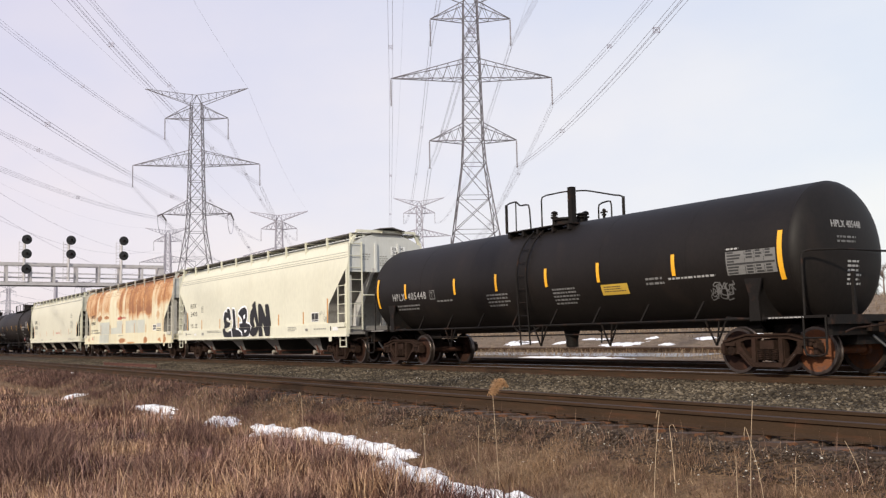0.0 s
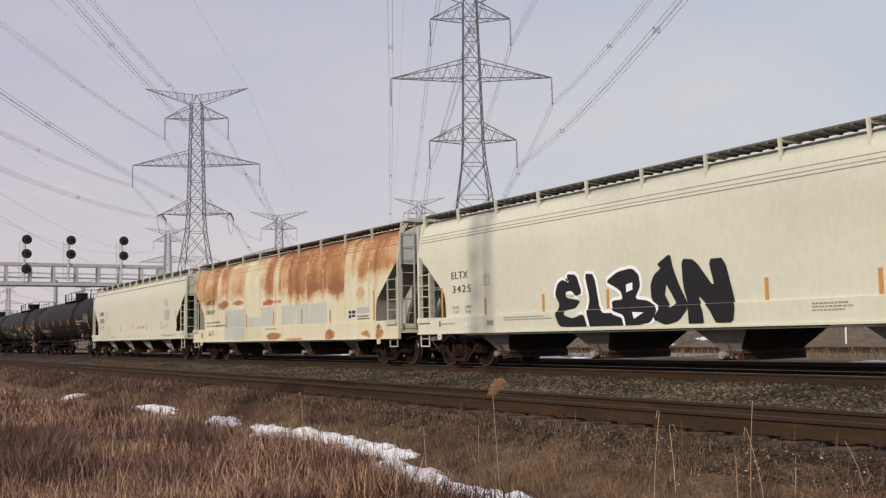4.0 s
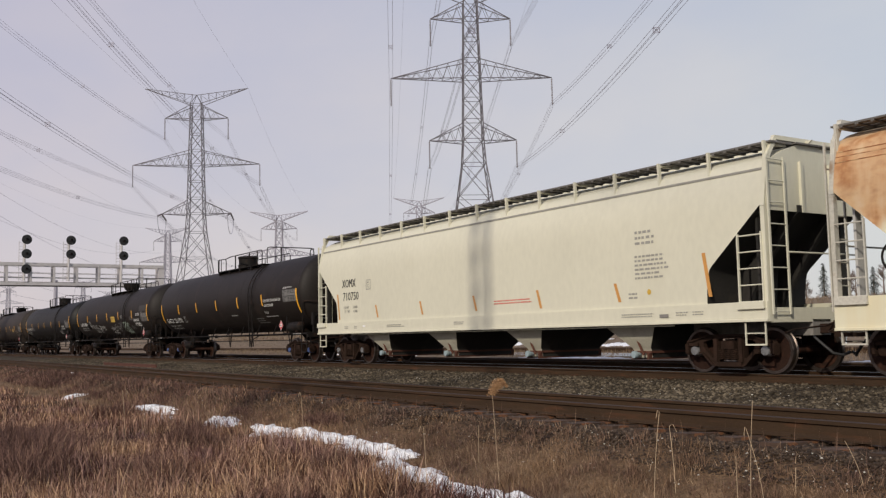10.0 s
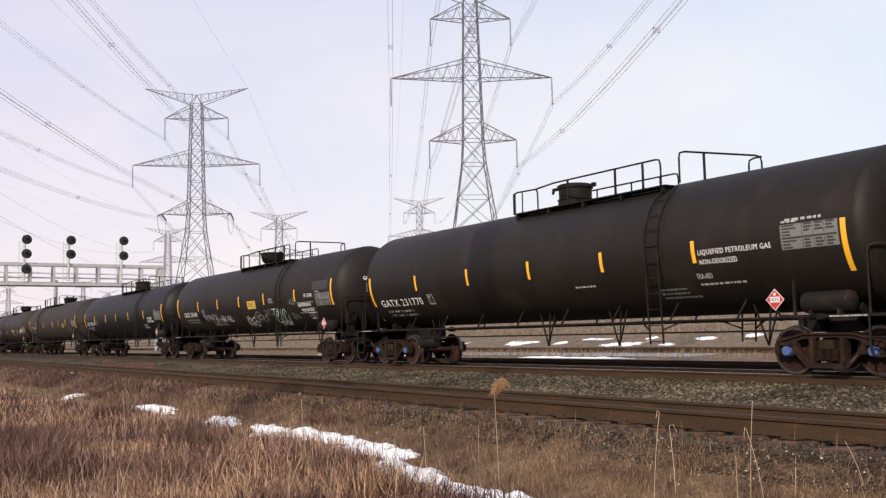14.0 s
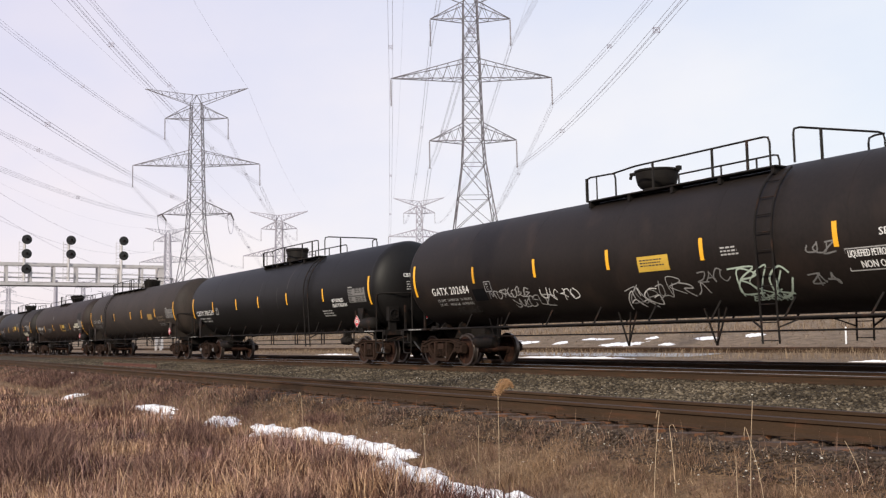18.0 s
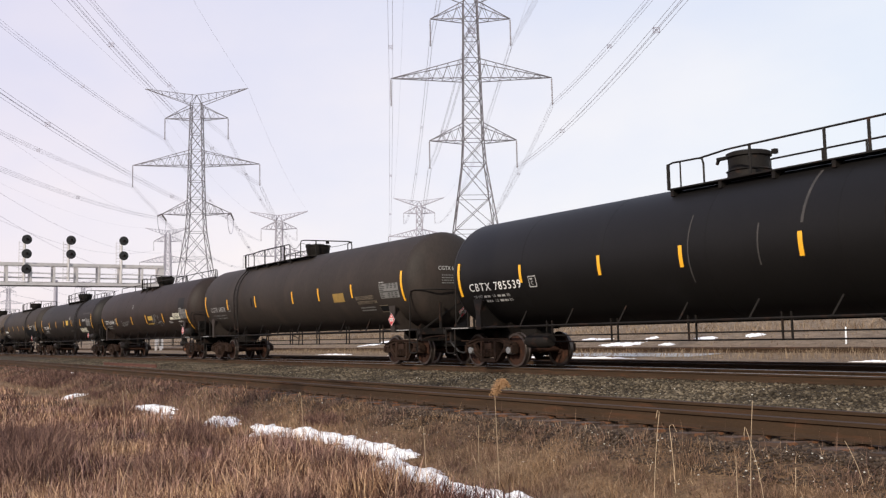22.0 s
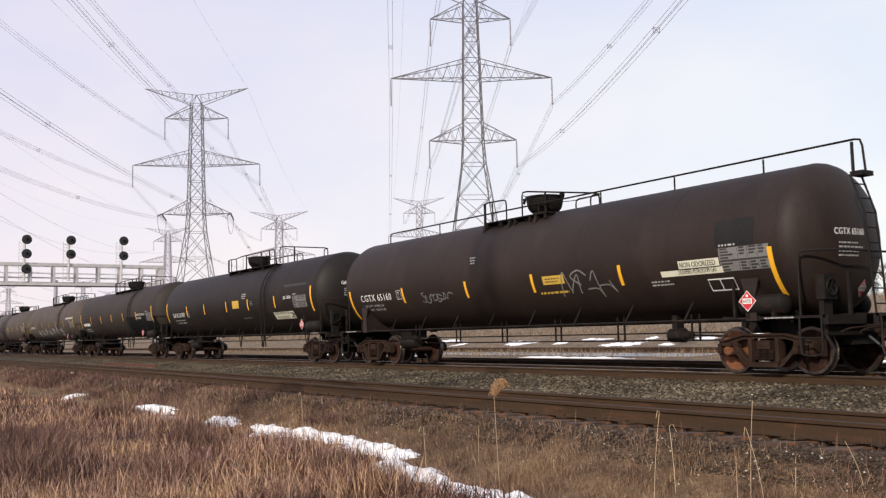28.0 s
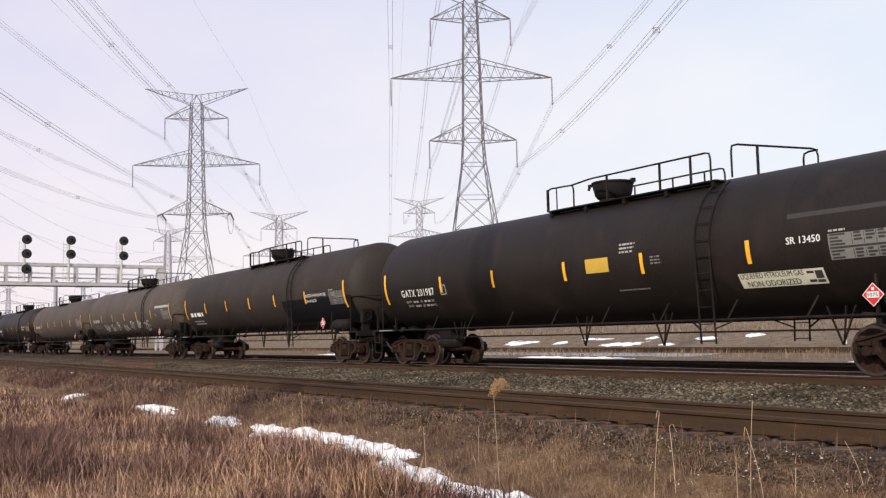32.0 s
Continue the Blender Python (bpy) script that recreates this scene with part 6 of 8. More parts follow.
        gate.bar((x + 0.10, -1.05, 0.36), (x - 0.04, -1.12, 0.74), 0.03, 0.05)
        part("outlet_gate", gate, M["tie_rust"], b, "dirty sliding outlet gate")
        part("gate_shaft", Shape().turned([(-1.20, 0.02), (-1.195, 0.078), (-1.12, 0.085), (-1.10, 0.055), (-1.0, 0.05)], "y", 18, (x - 0.08, 0, 0.37)), M[cap], b, "pale round end of the gate shaft")
    for m in (-1, 1):
        part("train_line", Shape().tube([(-tc + 1.0, m * 1.52, low - 0.035), (tc - 1.0, m * 1.52, low - 0.035)], 0.016, 6), M[trim], car, "thin pipe below the side sill")
    return car, flat_side(-1.56, lambda z: -1.604 if z < 1.41 else lean(z)), half


CAR_ENDS = [(-11.21, -26.65), (-28.65, -46.97), (-48.16, -67.6), (-68.99, -88.35), (-90.46, -107.87), (-110.7, -127.97), (-130.88, -148.67), (-151.87, -169.94),
            (-172.71, -189.88), (-192.8, -210.67), (-213.6, -230.78), (-233.5, -251.2), (-254.1, -271.9), (-274.8, -292.6), (-295.5, -313.3)]


def ends(i):
    r, l = CAR_ENDS[i]
    jr = (CAR_ENDS[i - 1][1] + r) / 2 if i else r + 1.45
    jl = (CAR_ENDS[i + 1][0] + l) / 2 if i + 1 < len(CAR_ENDS) else l - 1.45
    return dict(right=r, left=l, join_r=jr, join_l=jl)


# ---- the train, car by car ----
WEIGHTS = {"CGTX 65160": ("LD LMT 164000 LB", "LT WT  98000 LB"), "GATX 202684": ("LD LMT  163500 LB   74 350 KG", "LT WT    99100 LB   44 950 KG")}


def marks(put, car, head, code, small, zm, x0, width, mark="white_mark", tiny="dim_mark", size=0.225):
    """Reporting mark, weight lines and inspection box at the left end; the same mark on the right-hand head."""
    v, f = letters(code, size, 0.8)
    text(put, code, x0, zm, size * 0.94, mark, car, 0.8, width=width, space=1.15, bold=0.012)
    for k, word in enumerate(("LD LMT", "LT WT")):
        z, h = zm - 0.18 - 0.125 * k, 0.068
        if code in WEIGHTS:
            text(put, WEIGHTS[code][k], x0 + 0.15, z, h, tiny, car, 0.8, width=1.2 if len(WEIGHTS[code][k]) < 20 else 1.7, bold=0.02)
            continue
        a = x0 + 0.12 + 0.04 * k
        text(put, word, a, z, h, tiny, car, 0.8, width=0.36 - 0.05 * k, bold=0.02)
        bars(put, a + 0.43, z, 0.36, 1, h, tiny, car, k + 3)
        text(put, "LB", a + 0.84, z, h, tiny, car, 0.8, width=0.12, bold=0.02)
        bars(put, a + 1.04, z, 0.38, 1, h, tiny, car, k + 5)
        text(put, "KG", a + 1.46, z, h, tiny, car, 0.8, width=0.13, bold=0.02)
    text(head, code, -0.62, small, 0.125, mark, car, 0.75, width=0.83, bold=0.02)
    bars(head, -0.52, small - 0.17, 0.7, 4, 0.04, tiny, car, 4, 2.0)


def plate_box(put, x, z, car, mat="dim_mark", w=0.34, h=0.30):
    data = [(x, z), (x + w, z), (x + w, z + h), (x, z + h)]
    stroke(put, data + [data[0]], 0.03, mat, car, "inspection_box", "small stencilled frame")
    bars(put, x + 0.05, z + h * 0.68, w - 0.10, 1, 0.05, mat, car, 1)
    text(put, "C", x + w * 0.32, z + h * 0.18, h * 0.38, mat, car, 0.9)


# first tank car, smaller, with valves on top
car, put, head, half = tank_car("shiny black tank car with yellow stripes and worn lettering", **ends(0), radius=1.40, zc=2.33, mat="tank_deep", rusty_end=1, plat=(-1.5, 1.15), dome="valves",
                                ladder=-0.2, stripe_z=2.26, tall=(-7.85, 7.61), fin="frame_black", brake_end=False, head_depth=0.34, stripe_xs=(-6.12, -3.4, -1.4, 0.7, 2.6, 4.93))
text(put, "HPLX", -6.92, 1.99, 0.22, "dim_mark", car, 0.8, width=0.74, space=1.2, bold=0.02)
text(put, "405448", -6.0, 1.99, 0.22, "dim_mark", car, 0.8, width=1.04, space=1.15, bold=0.02)
bars(put, -6.75, 1.80, 1.7, 2, 0.06, "faint_mark", car, 3)
text(head, "HPLX 405448", -0.60, 2.76, 0.14, "dim_mark", car, 0.75, bold=0.02)
bars(head, -0.5, 2.56, 0.7, 2, 0.05, "faint_mark", car, 4)
plate_box(put, -4.75, 1.97, car, "faint_mark", 0.26, 0.24)
bars(put, -4.4, 1.87, 0.9, 1, 0.06, "faint_mark", car, 5)
bars(put, -1.9, 1.92, 1.0, 4, 0.055, "faint_mark", car, 6)
bars(put, 0.88, 1.93, 1.05, 5, 0.05, "faint_mark", car, 7)
patch(put, 2.63, 3.5, 1.73, 1.97, "dull_yellow", car, "warning_label", "dirty yellow warning label")
bars(put, 2.72, 1.90, 0.7, 3, 0.03, "black_mark", car, 8)
bars(put, 4.08, 1.99, 0.6, 2, 0.06, "faint_mark", car, 9)
bars(put, 4.75, 1.96, 1.45, 1, 0.05, "dim_mark", car, 10)
data_panel(put, 6.33, 1.95, 1.18, 0.46, car, 11)
for k in range(4):
    scrawl(put, 5.75 + 0.05 * k, 1.50 + 0.06 * k, 0.5, 0.16, "faint_mark", car, 12 + k, 0.018)
bars(head, -0.25, 2.10, 0.45, 6, 0.05, "dim_mark", car, 13)

# white hopper with graffiti
car, put, half = hopper_car("white covered hopper car with black graffiti", **ends(1), mat="hopper_white", grey="end_grey", sill_mat="hopper_dark", low=0.93, hood=True, bay="hopper_dark", ribs=((3.82, 0.007), (3.72, 0.006), (3.64, 0.009)), seams=(3.77, 5.68, 7.33, -5.9))
text(put, "ELTX", -7.36, 2.46, 0.20, "black_mark", car, 0.80, width=0.80, space=1.15)
text(put, "3425", -7.32, 2.07, 0.20, "black_mark", car, 0.95, width=0.90, space=1.2)
plate_box(put, -5.8, 2.22, car, "grey_mark", 0.24, 0.26)
text(put, "LD LMT", -7.35, 1.62, 0.085, "grey_mark", car, 0.85)
text(put, "218800", -6.72, 1.62, 0.085, "grey_mark", car, 0.85)
text(put, "LT WT", -7.3, 1.49, 0.085, "grey_mark", car, 0.85)
text(put, "67100", -6.70, 1.49, 0.085, "grey_mark", car, 0.85)
for x, z0, z1 in ((-7.87, 1.42, 2.25), (-5.75, 1.42, 1.86), (-3.3, 1.42, 1.85), (-1.0, 1.42, 1.85), (3.32, 1.42, 1.84), (5.62, 1.42, 1.86), (7.65, 1.42, 2.28)):
    patch(put, x - 0.045, x + 0.045, z0, z1, "faded_yellow", car, "reflector", "orange reflective stripe", 0.006, 1)
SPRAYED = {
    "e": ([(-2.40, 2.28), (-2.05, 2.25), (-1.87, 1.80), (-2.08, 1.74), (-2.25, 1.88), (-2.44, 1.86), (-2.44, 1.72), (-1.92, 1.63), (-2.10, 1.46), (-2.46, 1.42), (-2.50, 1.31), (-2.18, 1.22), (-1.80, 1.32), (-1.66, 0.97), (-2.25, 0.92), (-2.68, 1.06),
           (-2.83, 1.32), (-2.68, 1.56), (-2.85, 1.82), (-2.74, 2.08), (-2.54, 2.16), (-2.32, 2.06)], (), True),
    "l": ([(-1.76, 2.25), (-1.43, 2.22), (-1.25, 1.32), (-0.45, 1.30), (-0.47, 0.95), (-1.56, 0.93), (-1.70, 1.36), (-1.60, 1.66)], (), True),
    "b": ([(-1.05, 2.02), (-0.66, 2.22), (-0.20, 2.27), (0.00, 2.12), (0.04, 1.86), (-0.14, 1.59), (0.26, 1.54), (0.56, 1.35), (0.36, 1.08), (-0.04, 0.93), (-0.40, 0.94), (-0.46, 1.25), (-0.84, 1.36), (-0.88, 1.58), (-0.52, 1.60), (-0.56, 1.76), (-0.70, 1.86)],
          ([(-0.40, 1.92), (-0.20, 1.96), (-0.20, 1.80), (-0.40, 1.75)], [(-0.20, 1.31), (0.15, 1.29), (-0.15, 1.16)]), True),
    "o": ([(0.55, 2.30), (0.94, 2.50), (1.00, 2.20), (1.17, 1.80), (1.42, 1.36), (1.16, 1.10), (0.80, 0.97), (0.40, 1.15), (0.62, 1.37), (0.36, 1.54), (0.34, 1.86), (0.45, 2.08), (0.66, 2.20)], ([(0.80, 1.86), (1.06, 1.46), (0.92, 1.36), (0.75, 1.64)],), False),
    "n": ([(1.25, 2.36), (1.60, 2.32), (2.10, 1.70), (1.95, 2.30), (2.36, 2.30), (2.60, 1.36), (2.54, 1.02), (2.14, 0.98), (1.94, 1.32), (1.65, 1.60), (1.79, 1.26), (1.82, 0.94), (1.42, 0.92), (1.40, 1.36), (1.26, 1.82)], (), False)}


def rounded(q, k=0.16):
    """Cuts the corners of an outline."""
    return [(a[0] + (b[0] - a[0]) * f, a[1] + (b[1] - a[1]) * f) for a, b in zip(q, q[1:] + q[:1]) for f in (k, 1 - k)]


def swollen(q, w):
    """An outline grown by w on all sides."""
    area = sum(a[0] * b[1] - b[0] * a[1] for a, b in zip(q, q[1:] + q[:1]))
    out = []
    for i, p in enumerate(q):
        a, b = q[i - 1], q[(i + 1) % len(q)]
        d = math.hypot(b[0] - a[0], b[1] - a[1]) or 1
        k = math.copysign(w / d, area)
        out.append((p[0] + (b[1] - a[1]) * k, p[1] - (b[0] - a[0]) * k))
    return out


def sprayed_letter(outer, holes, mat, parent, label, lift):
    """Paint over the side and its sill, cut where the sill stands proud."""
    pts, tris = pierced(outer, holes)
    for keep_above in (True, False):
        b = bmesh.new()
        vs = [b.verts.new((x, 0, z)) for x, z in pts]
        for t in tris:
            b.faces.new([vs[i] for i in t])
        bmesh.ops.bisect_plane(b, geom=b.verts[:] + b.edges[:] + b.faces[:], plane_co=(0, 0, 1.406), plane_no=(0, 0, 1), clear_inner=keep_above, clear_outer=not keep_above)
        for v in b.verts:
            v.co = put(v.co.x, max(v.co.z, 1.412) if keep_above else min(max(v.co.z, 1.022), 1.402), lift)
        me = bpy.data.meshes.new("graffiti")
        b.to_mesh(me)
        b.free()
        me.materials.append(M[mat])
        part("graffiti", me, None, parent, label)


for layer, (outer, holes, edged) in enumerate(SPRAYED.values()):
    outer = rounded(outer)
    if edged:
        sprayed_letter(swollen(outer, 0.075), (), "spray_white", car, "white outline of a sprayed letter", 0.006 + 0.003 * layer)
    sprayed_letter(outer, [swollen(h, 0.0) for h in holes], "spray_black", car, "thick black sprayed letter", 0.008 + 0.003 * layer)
patch(put, 6.32, 6.92, 1.48, 1.82, "white_mark", car, "label_frame", "white framed black label", 0.005, 1)
for a, b, c, d in ((6.35, 6.60, 1.56, 1.79), (6.63, 6.89, 1.56, 1.79), (6.35, 6.89, 1.50, 1.54)):
    patch(put, a, b, c, d, "black_mark", car, "label_field", "", 0.008, 1)
scrawl(put, 7.0, 1.72, 0.4, 0.12, "grey_mark", car, 14, 0.012)
scrawl(put, 7.3, 1.45, 0.3, 0.22, "grey_mark", car, 15, 0.012)
patch(put, 8.13, 8.55, 1.14, 1.27, "white_mark", car, "sill_label", "white sill label", 0.005, 1)
patch(put, -6.7, -6.4, 1.14, 1.24, "white_mark", car, "sill_label", "white sill label", 0.005, 1)
patch(put, -5.65, -5.35, 1.14, 1.26, "grey_mark", car, "sill_label", "", 0.005, 1)
bars(put, 4.3, 1.30, 0.9, 3, 0.035, "grey_mark", car, 16)
bars(put, 6.6, 1.20, 1.2, 1, 0.05, "grey_mark", car, 17)
bars(put, -4.9, 1.30, 2.2, 2, 0.035, "grey_mark", car, 18)
bars(put, -8.0, 1.20, 0.9, 1, 0.04, "grey_mark", car, 19)
patch(put, 5.9, 6.1, 1.16, 1.25, "hopper_dark", car, "sill_bracket", "", 0.02, 1)
patch(lambda u, v, lift: (half + 0.013 + lift, u, v), 0.15, 0.75, 3.74, 4.04, "white_mark", car, "end_number", "white end number panel", 0.02, 1)
for word, z in (("ELTX", 3.91), ("3425", 3.77)):
    text(lambda u, v, lift: (half + 0.034 + lift, u, v), word, 0.22, z, 0.10, "black_mark", car, 0.9, width=0.44)
bars(lambda u, v, lift: (half + 0.013 + lift, u, v), -1.0, 3.72, 0.35, 3, 0.05, "grey_mark", car, 20)
bars(lambda u, v, lift: (half + 0.013 + lift, u, v), -0.3, 3.66, 0.4, 5, 0.045, "grey_mark", car, 21)

# rusty hopper
car, put, half = hopper_car("cream covered hopper car with large orange rust streaks", **ends(2), mat="hopper_rusty", ribs=((3.96, 0.007), (3.87, 0.006), (3.77, 0.007)), rib="rust", grey="end_grey", trim="hopper_worn", low=0.82, bay="hopper_dark", seam="seam_pale", seams=(-6.5, -4.9, -3.1, -1.5, 0.1, 1.3, 2.95, 4.4, 6.1, 7.8))
for a, b, c, d in ((-5.55, -3.15, 1.42, 2.18), (-5.5, -3.15, 0.84, 1.40), (-2.75, -1.35, 1.42, 1.80), (-1.35, -0.08, 1.42, 2.19), (0.71, 3.1, 1.44, 2.16), (3.2, 4.69, 1.42, 2.14)):
    patch(put, a, b, c, d, "hopper_patch", car, "cover_up_patch", "grey cover-up paint patch", 0.008, 2)
text(put, "AMCX", -8.02, 2.50, 0.21, "black_mark", car, 1.0, width=1.04, space=1.1)
text(put, "104547", -8.0, 2.07, 0.21, "black_mark", car, 0.92, width=1.16, space=1.1)
plate_box(put, -6.40, 2.30, car, "grey_mark", 0.22, 0.24)
for z, a, b in ((1.66, "LD LMT", "LB 98 850 KG"), (1.50, "LT WT", "LB 30 850 KG NEW 03-1991")):
    text(put, a, -7.95, z, 0.085, "black_mark", car, 0.8, width=0.5 if len(a) > 5 else 0.45)
    bars(put, -7.38, z, 0.45, 1, 0.085, "grey_mark", car, 22)
    text(put, b, -6.92, z, 0.085, "black_mark", car, 0.8, width=0.8 if len(b) < 15 else 1.40)
patch(put, -1.15, -0.45, 2.26, 2.41, "rust_red", car, "red_smear", "smeared dull red stencil", 0.009, 1)
text(put, "MER ON CAR", -0.40, 2.29, 0.13, "rust_red", car, 0.85, width=1.06)
patch(put, 6.34, 6.90, 1.50, 1.82, "white_mark", car, "label_frame", "white framed black label", 0.009, 1)
for a, b, c, d in ((6.38, 6.58, 1.68, 1.79), (6.62, 6.86, 1.68, 1.79), (6.38, 6.58, 1.53, 1.65), (6.62, 6.86, 1.57, 1.65)):
    patch(put, a, b, c, d, "black_mark", car, "label_field", "", 0.012, 1)
patch(put, 7.0, 7.8, 1.68, 1.88, "hopper_grey", car, "grey_label", "", 0.007, 1)
bars(put, 7.05, 1.84, 0.7, 2, 0.05, "grey_mark", car, 24)
bars(put, 7.0, 1.56, 0.9, 2, 0.05, "black_mark", car, 25)
for x, z0, z1 in ((8.15, 1.42, 2.40), (-8.35, 1.45, 2.2), (-5.35, 1.42, 2.0), (-2.95, 1.42, 1.98), (-0.05, 1.42, 1.98), (2.6, 1.42, 1.98), (4.96, 1.42, 1.86)):
    patch(put, x - 0.045, x + 0.045, z0, z1, "faded_yellow", car, "reflector", "faded orange reflective stripe", 0.013, 1)
bars(put, -0.8, 1.28, 1.2, 1, 0.05, "grey_mark", car, 26)
decal("triangle_mark", put, [(-7.55, 1.10), (-7.25, 1.10), (-7.40, 1.36)], [(0, 1, 2)], M["rust_red"], car, "red triangle mark", 0.006)
plate_box(put, -7.1, 1.16, car, "grey_mark", 0.22, 0.14)

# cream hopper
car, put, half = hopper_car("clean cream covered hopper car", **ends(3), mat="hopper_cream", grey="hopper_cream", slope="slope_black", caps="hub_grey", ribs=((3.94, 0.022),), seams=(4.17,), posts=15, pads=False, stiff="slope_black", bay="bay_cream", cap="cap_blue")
text(put, "XOMX", -7.82, 2.58, 0.27, "black_mark", car, 0.84)
text(put, "710750", -7.76, 2.14, 0.27, "black_mark", car, 0.80, width=1.12, bold=0.02)
plate_box(put, -6.1, 2.45, car, "grey_mark", 0.28, 0.30)
text(put, "LD LMT", -7.7, 1.86, 0.09, "grey_mark", car, 0.85)
text(put, "218600", -7.05, 1.86, 0.09, "grey_mark", car, 0.85)
text(put, "LT   WT", -7.65, 1.72, 0.09, "grey_mark", car, 0.85)
text(put, "67400", -7.0, 1.72, 0.09, "grey_mark", car, 0.85)
for x, z0, z1 in ((-8.1, 1.50, 2.37), (-5.4, 1.51, 1.92), (-2.68, 1.52, 1.92), (0.1, 1.53, 1.95), (2.88, 1.5, 1.96), (5.66, 1.54, 1.96), (8.24, 1.54, 2.43)):
    patch(put, x + 0.06 - 0.045, x + 0.06 + 0.045, z0, z1, "faded_yellow", car, "reflector", "faded orange reflective stripe", 0.006, 1, -0.14)
bars(put, 0.98, 1.74, 1.7, 2, 0.04, "rust_red", car, 27)
bars(put, 6.25, 3.0, 0.65, 3, 0.07, "grey_mark", car, 28)
bars(put, 6.22, 2.48, 1.0, 6, 0.055, "grey_mark", car, 29)
bars(put, 6.0, 1.68, 0.3, 2, 0.05, "grey_mark", car, 30)
decal("yellow_dot", put, [(6.62 + 0.06 * math.cos(a), 1.72 + 0.06 * math.sin(a)) for a in np.linspace(0, 2 * math.pi, 12)[:-1]], [tuple(range(11))], M["dull_yellow"], car, "small yellow dot")
for x, w in ((-7.6, 0.35), (-6.9, 0.2), (-4.7, 1.1), (-0.9, 0.6), (5.8, 1.1), (7.4, 0.35), (7.85, 0.3)):
    bars(put, x, 1.24, w, 2, 0.03, "grey_mark", car, int(x * 10))
patch(put, -6.3, -6.12, 1.22, 1.28, "white_mark", car, "sill_label", "", 0.005, 1)
patch(put, 6.95, 7.2, 1.16, 1.23, "hopper_dark", car, "sill_bracket", "", 0.02, 1)


def lpg_marks(put, head, car, style, sr=None):
    """Gas car lettering at the right-hand end: data table, gas name, placards."""
    if style == "plain":
        text(put, "LIQUEFIED PETROLEUM GAS", 5.38, 2.38, 0.105, "white_mark", car, 0.86, width=1.78, space=1.1, bold=0.01)
        text(put, "NON-ODORIZED", 5.38, 2.21, 0.10, "white_mark", car, 0.75, width=0.95, space=1.1, bold=0.01)
    elif style == "box":
        stroke(put, [(5.75, 1.86), (7.15, 1.86), (7.15, 2.24), (5.75, 2.24), (5.75, 1.86)], 0.02, "dim_mark", car, "label_frame", "thin painted frame")
        text(put, "LIQUEFIED PETROLEUM GAS", 5.8, 2.07, 0.12, "white_mark", car, 0.52)
        text(put, "NON ODORIZED", 6.0, 1.90, 0.12, "white_mark", car, 0.78)
        stroke(put, [(6.45, 1.64), (7.02, 1.64), (7.02, 1.84), (6.45, 1.84), (6.45, 1.64)], 0.02, "white_mark", car, "label_frame", "thin painted frame")
        stroke(put, [(6.72, 1.64), (6.72, 1.84)], 0.02, "white_mark", car, "label_frame", "")
    elif style == "two":
        text(put, "NOT ODORIZED", 6.1, 2.13, 0.12, "white_mark", car, 0.68)
        text(put, "LIQUEFIED PETROLEUM GAS", 6.05, 1.95, 0.11, "white_mark", car, 0.56)
    elif style == "sticker":
        patch(put, 6.08, 7.16, 2.16, 2.32, "hopper_cream", car, "label", "cream sticker label", 0.006, 2)
        text(put, "NON ODORIZED", 6.12, 2.18, 0.11, "black_mark", car, 0.78)
        patch(put, 5.55, 7.22, 2.02, 2.14, "hopper_cream", car, "label", "cream sticker label", 0.006, 2)
        text(put, "LIQUEFIED PETROLEUM GAS", 6.05, 2.035, 0.09, "black_mark", car, 0.62)
        stroke(put, [(6.75, 1.68), (7.4, 1.68), (7.4, 1.9), (6.75, 1.9), (6.75, 1.68)], 0.025, "white_mark", car, "label_frame", "thin painted frame")
        stroke(put, [(7.05, 1.68), (7.05, 1.9)], 0.02, "white_mark", car, "label_frame", "")
    elif style == "white":
        patch(put, 4.85, 6.75, 1.68, 1.96, "hopper_cream", car, "label", "worn white sticker label", 0.006, 3)
        text(put, "LIQUEFIED PETROLEUM GAS", 4.89, 1.835, 0.10, "black_mark", car, 0.74, width=1.42)
        text(put, "NON ODORIZED", 5.0, 1.70, 0.105, "black_mark", car, 0.85, width=1.2)
        for a, b, c, d in ((6.38, 6.53, 1.72, 1.92), (6.55, 6.71, 1.78, 1.92), (6.55, 6.71, 1.71, 1.76)):
            patch(put, a, b, c, d, "black_mark", car, "label_field", "", 0.009, 1)
    if sr:
        text(put, "SR 13450", sr, 2.42, 0.13, "white_mark", car, 0.75, width=0.72, bold=0.02)
    placard(head, 0.35, 1.62, 0.17, car)


def gas_car(i, code, label, mat, style, zm=2.05, x0=-8.0, width=2.0, mark="white_mark", tiny="dim_mark", panel=7.40, panel_z=2.07, place_x=7.1, sr=None, box=0.35, **kw):
    spec = dict(radius=1.5, zc=2.7, caps="truck", stripe_z=2.40)
    spec.update(kw)
    car, put, head, half = tank_car(label, **ends(i), mat=mat, **spec)
    if code:
        marks(put, car, head, code, spec["zc"] + (0.02 if code == "CGTX 65160" else 0.24), zm, x0, width, mark, tiny)
        plate_box(put, x0 + width + box, zm, car, tiny, 0.28, 0.26)
    else:
        bars(put, x0, zm + 0.1, width, 1, 0.22, mark, car, i)
        bars(put, x0 + 0.1, zm - 0.15, width * 0.8, 2, 0.07, tiny, car, i + 40)
        bars(head, -0.2, spec["zc"] + 0.48, 0.8, 1, 0.17, mark, car, i + 50)
    data_panel(put, panel, panel_z, 1.2, 0.46, car, i)
    lpg_marks(put, head, car, style, sr)
    q = Shape().bar((place_x, -1.30, 1.02), (place_x, -1.43, 1.32), 0.03)
    part("placard_post", q, M["frame_black"], car)
    placard(flat_side(-1.45), place_x, 1.42, 0.205, car)
    return car, put, head, half


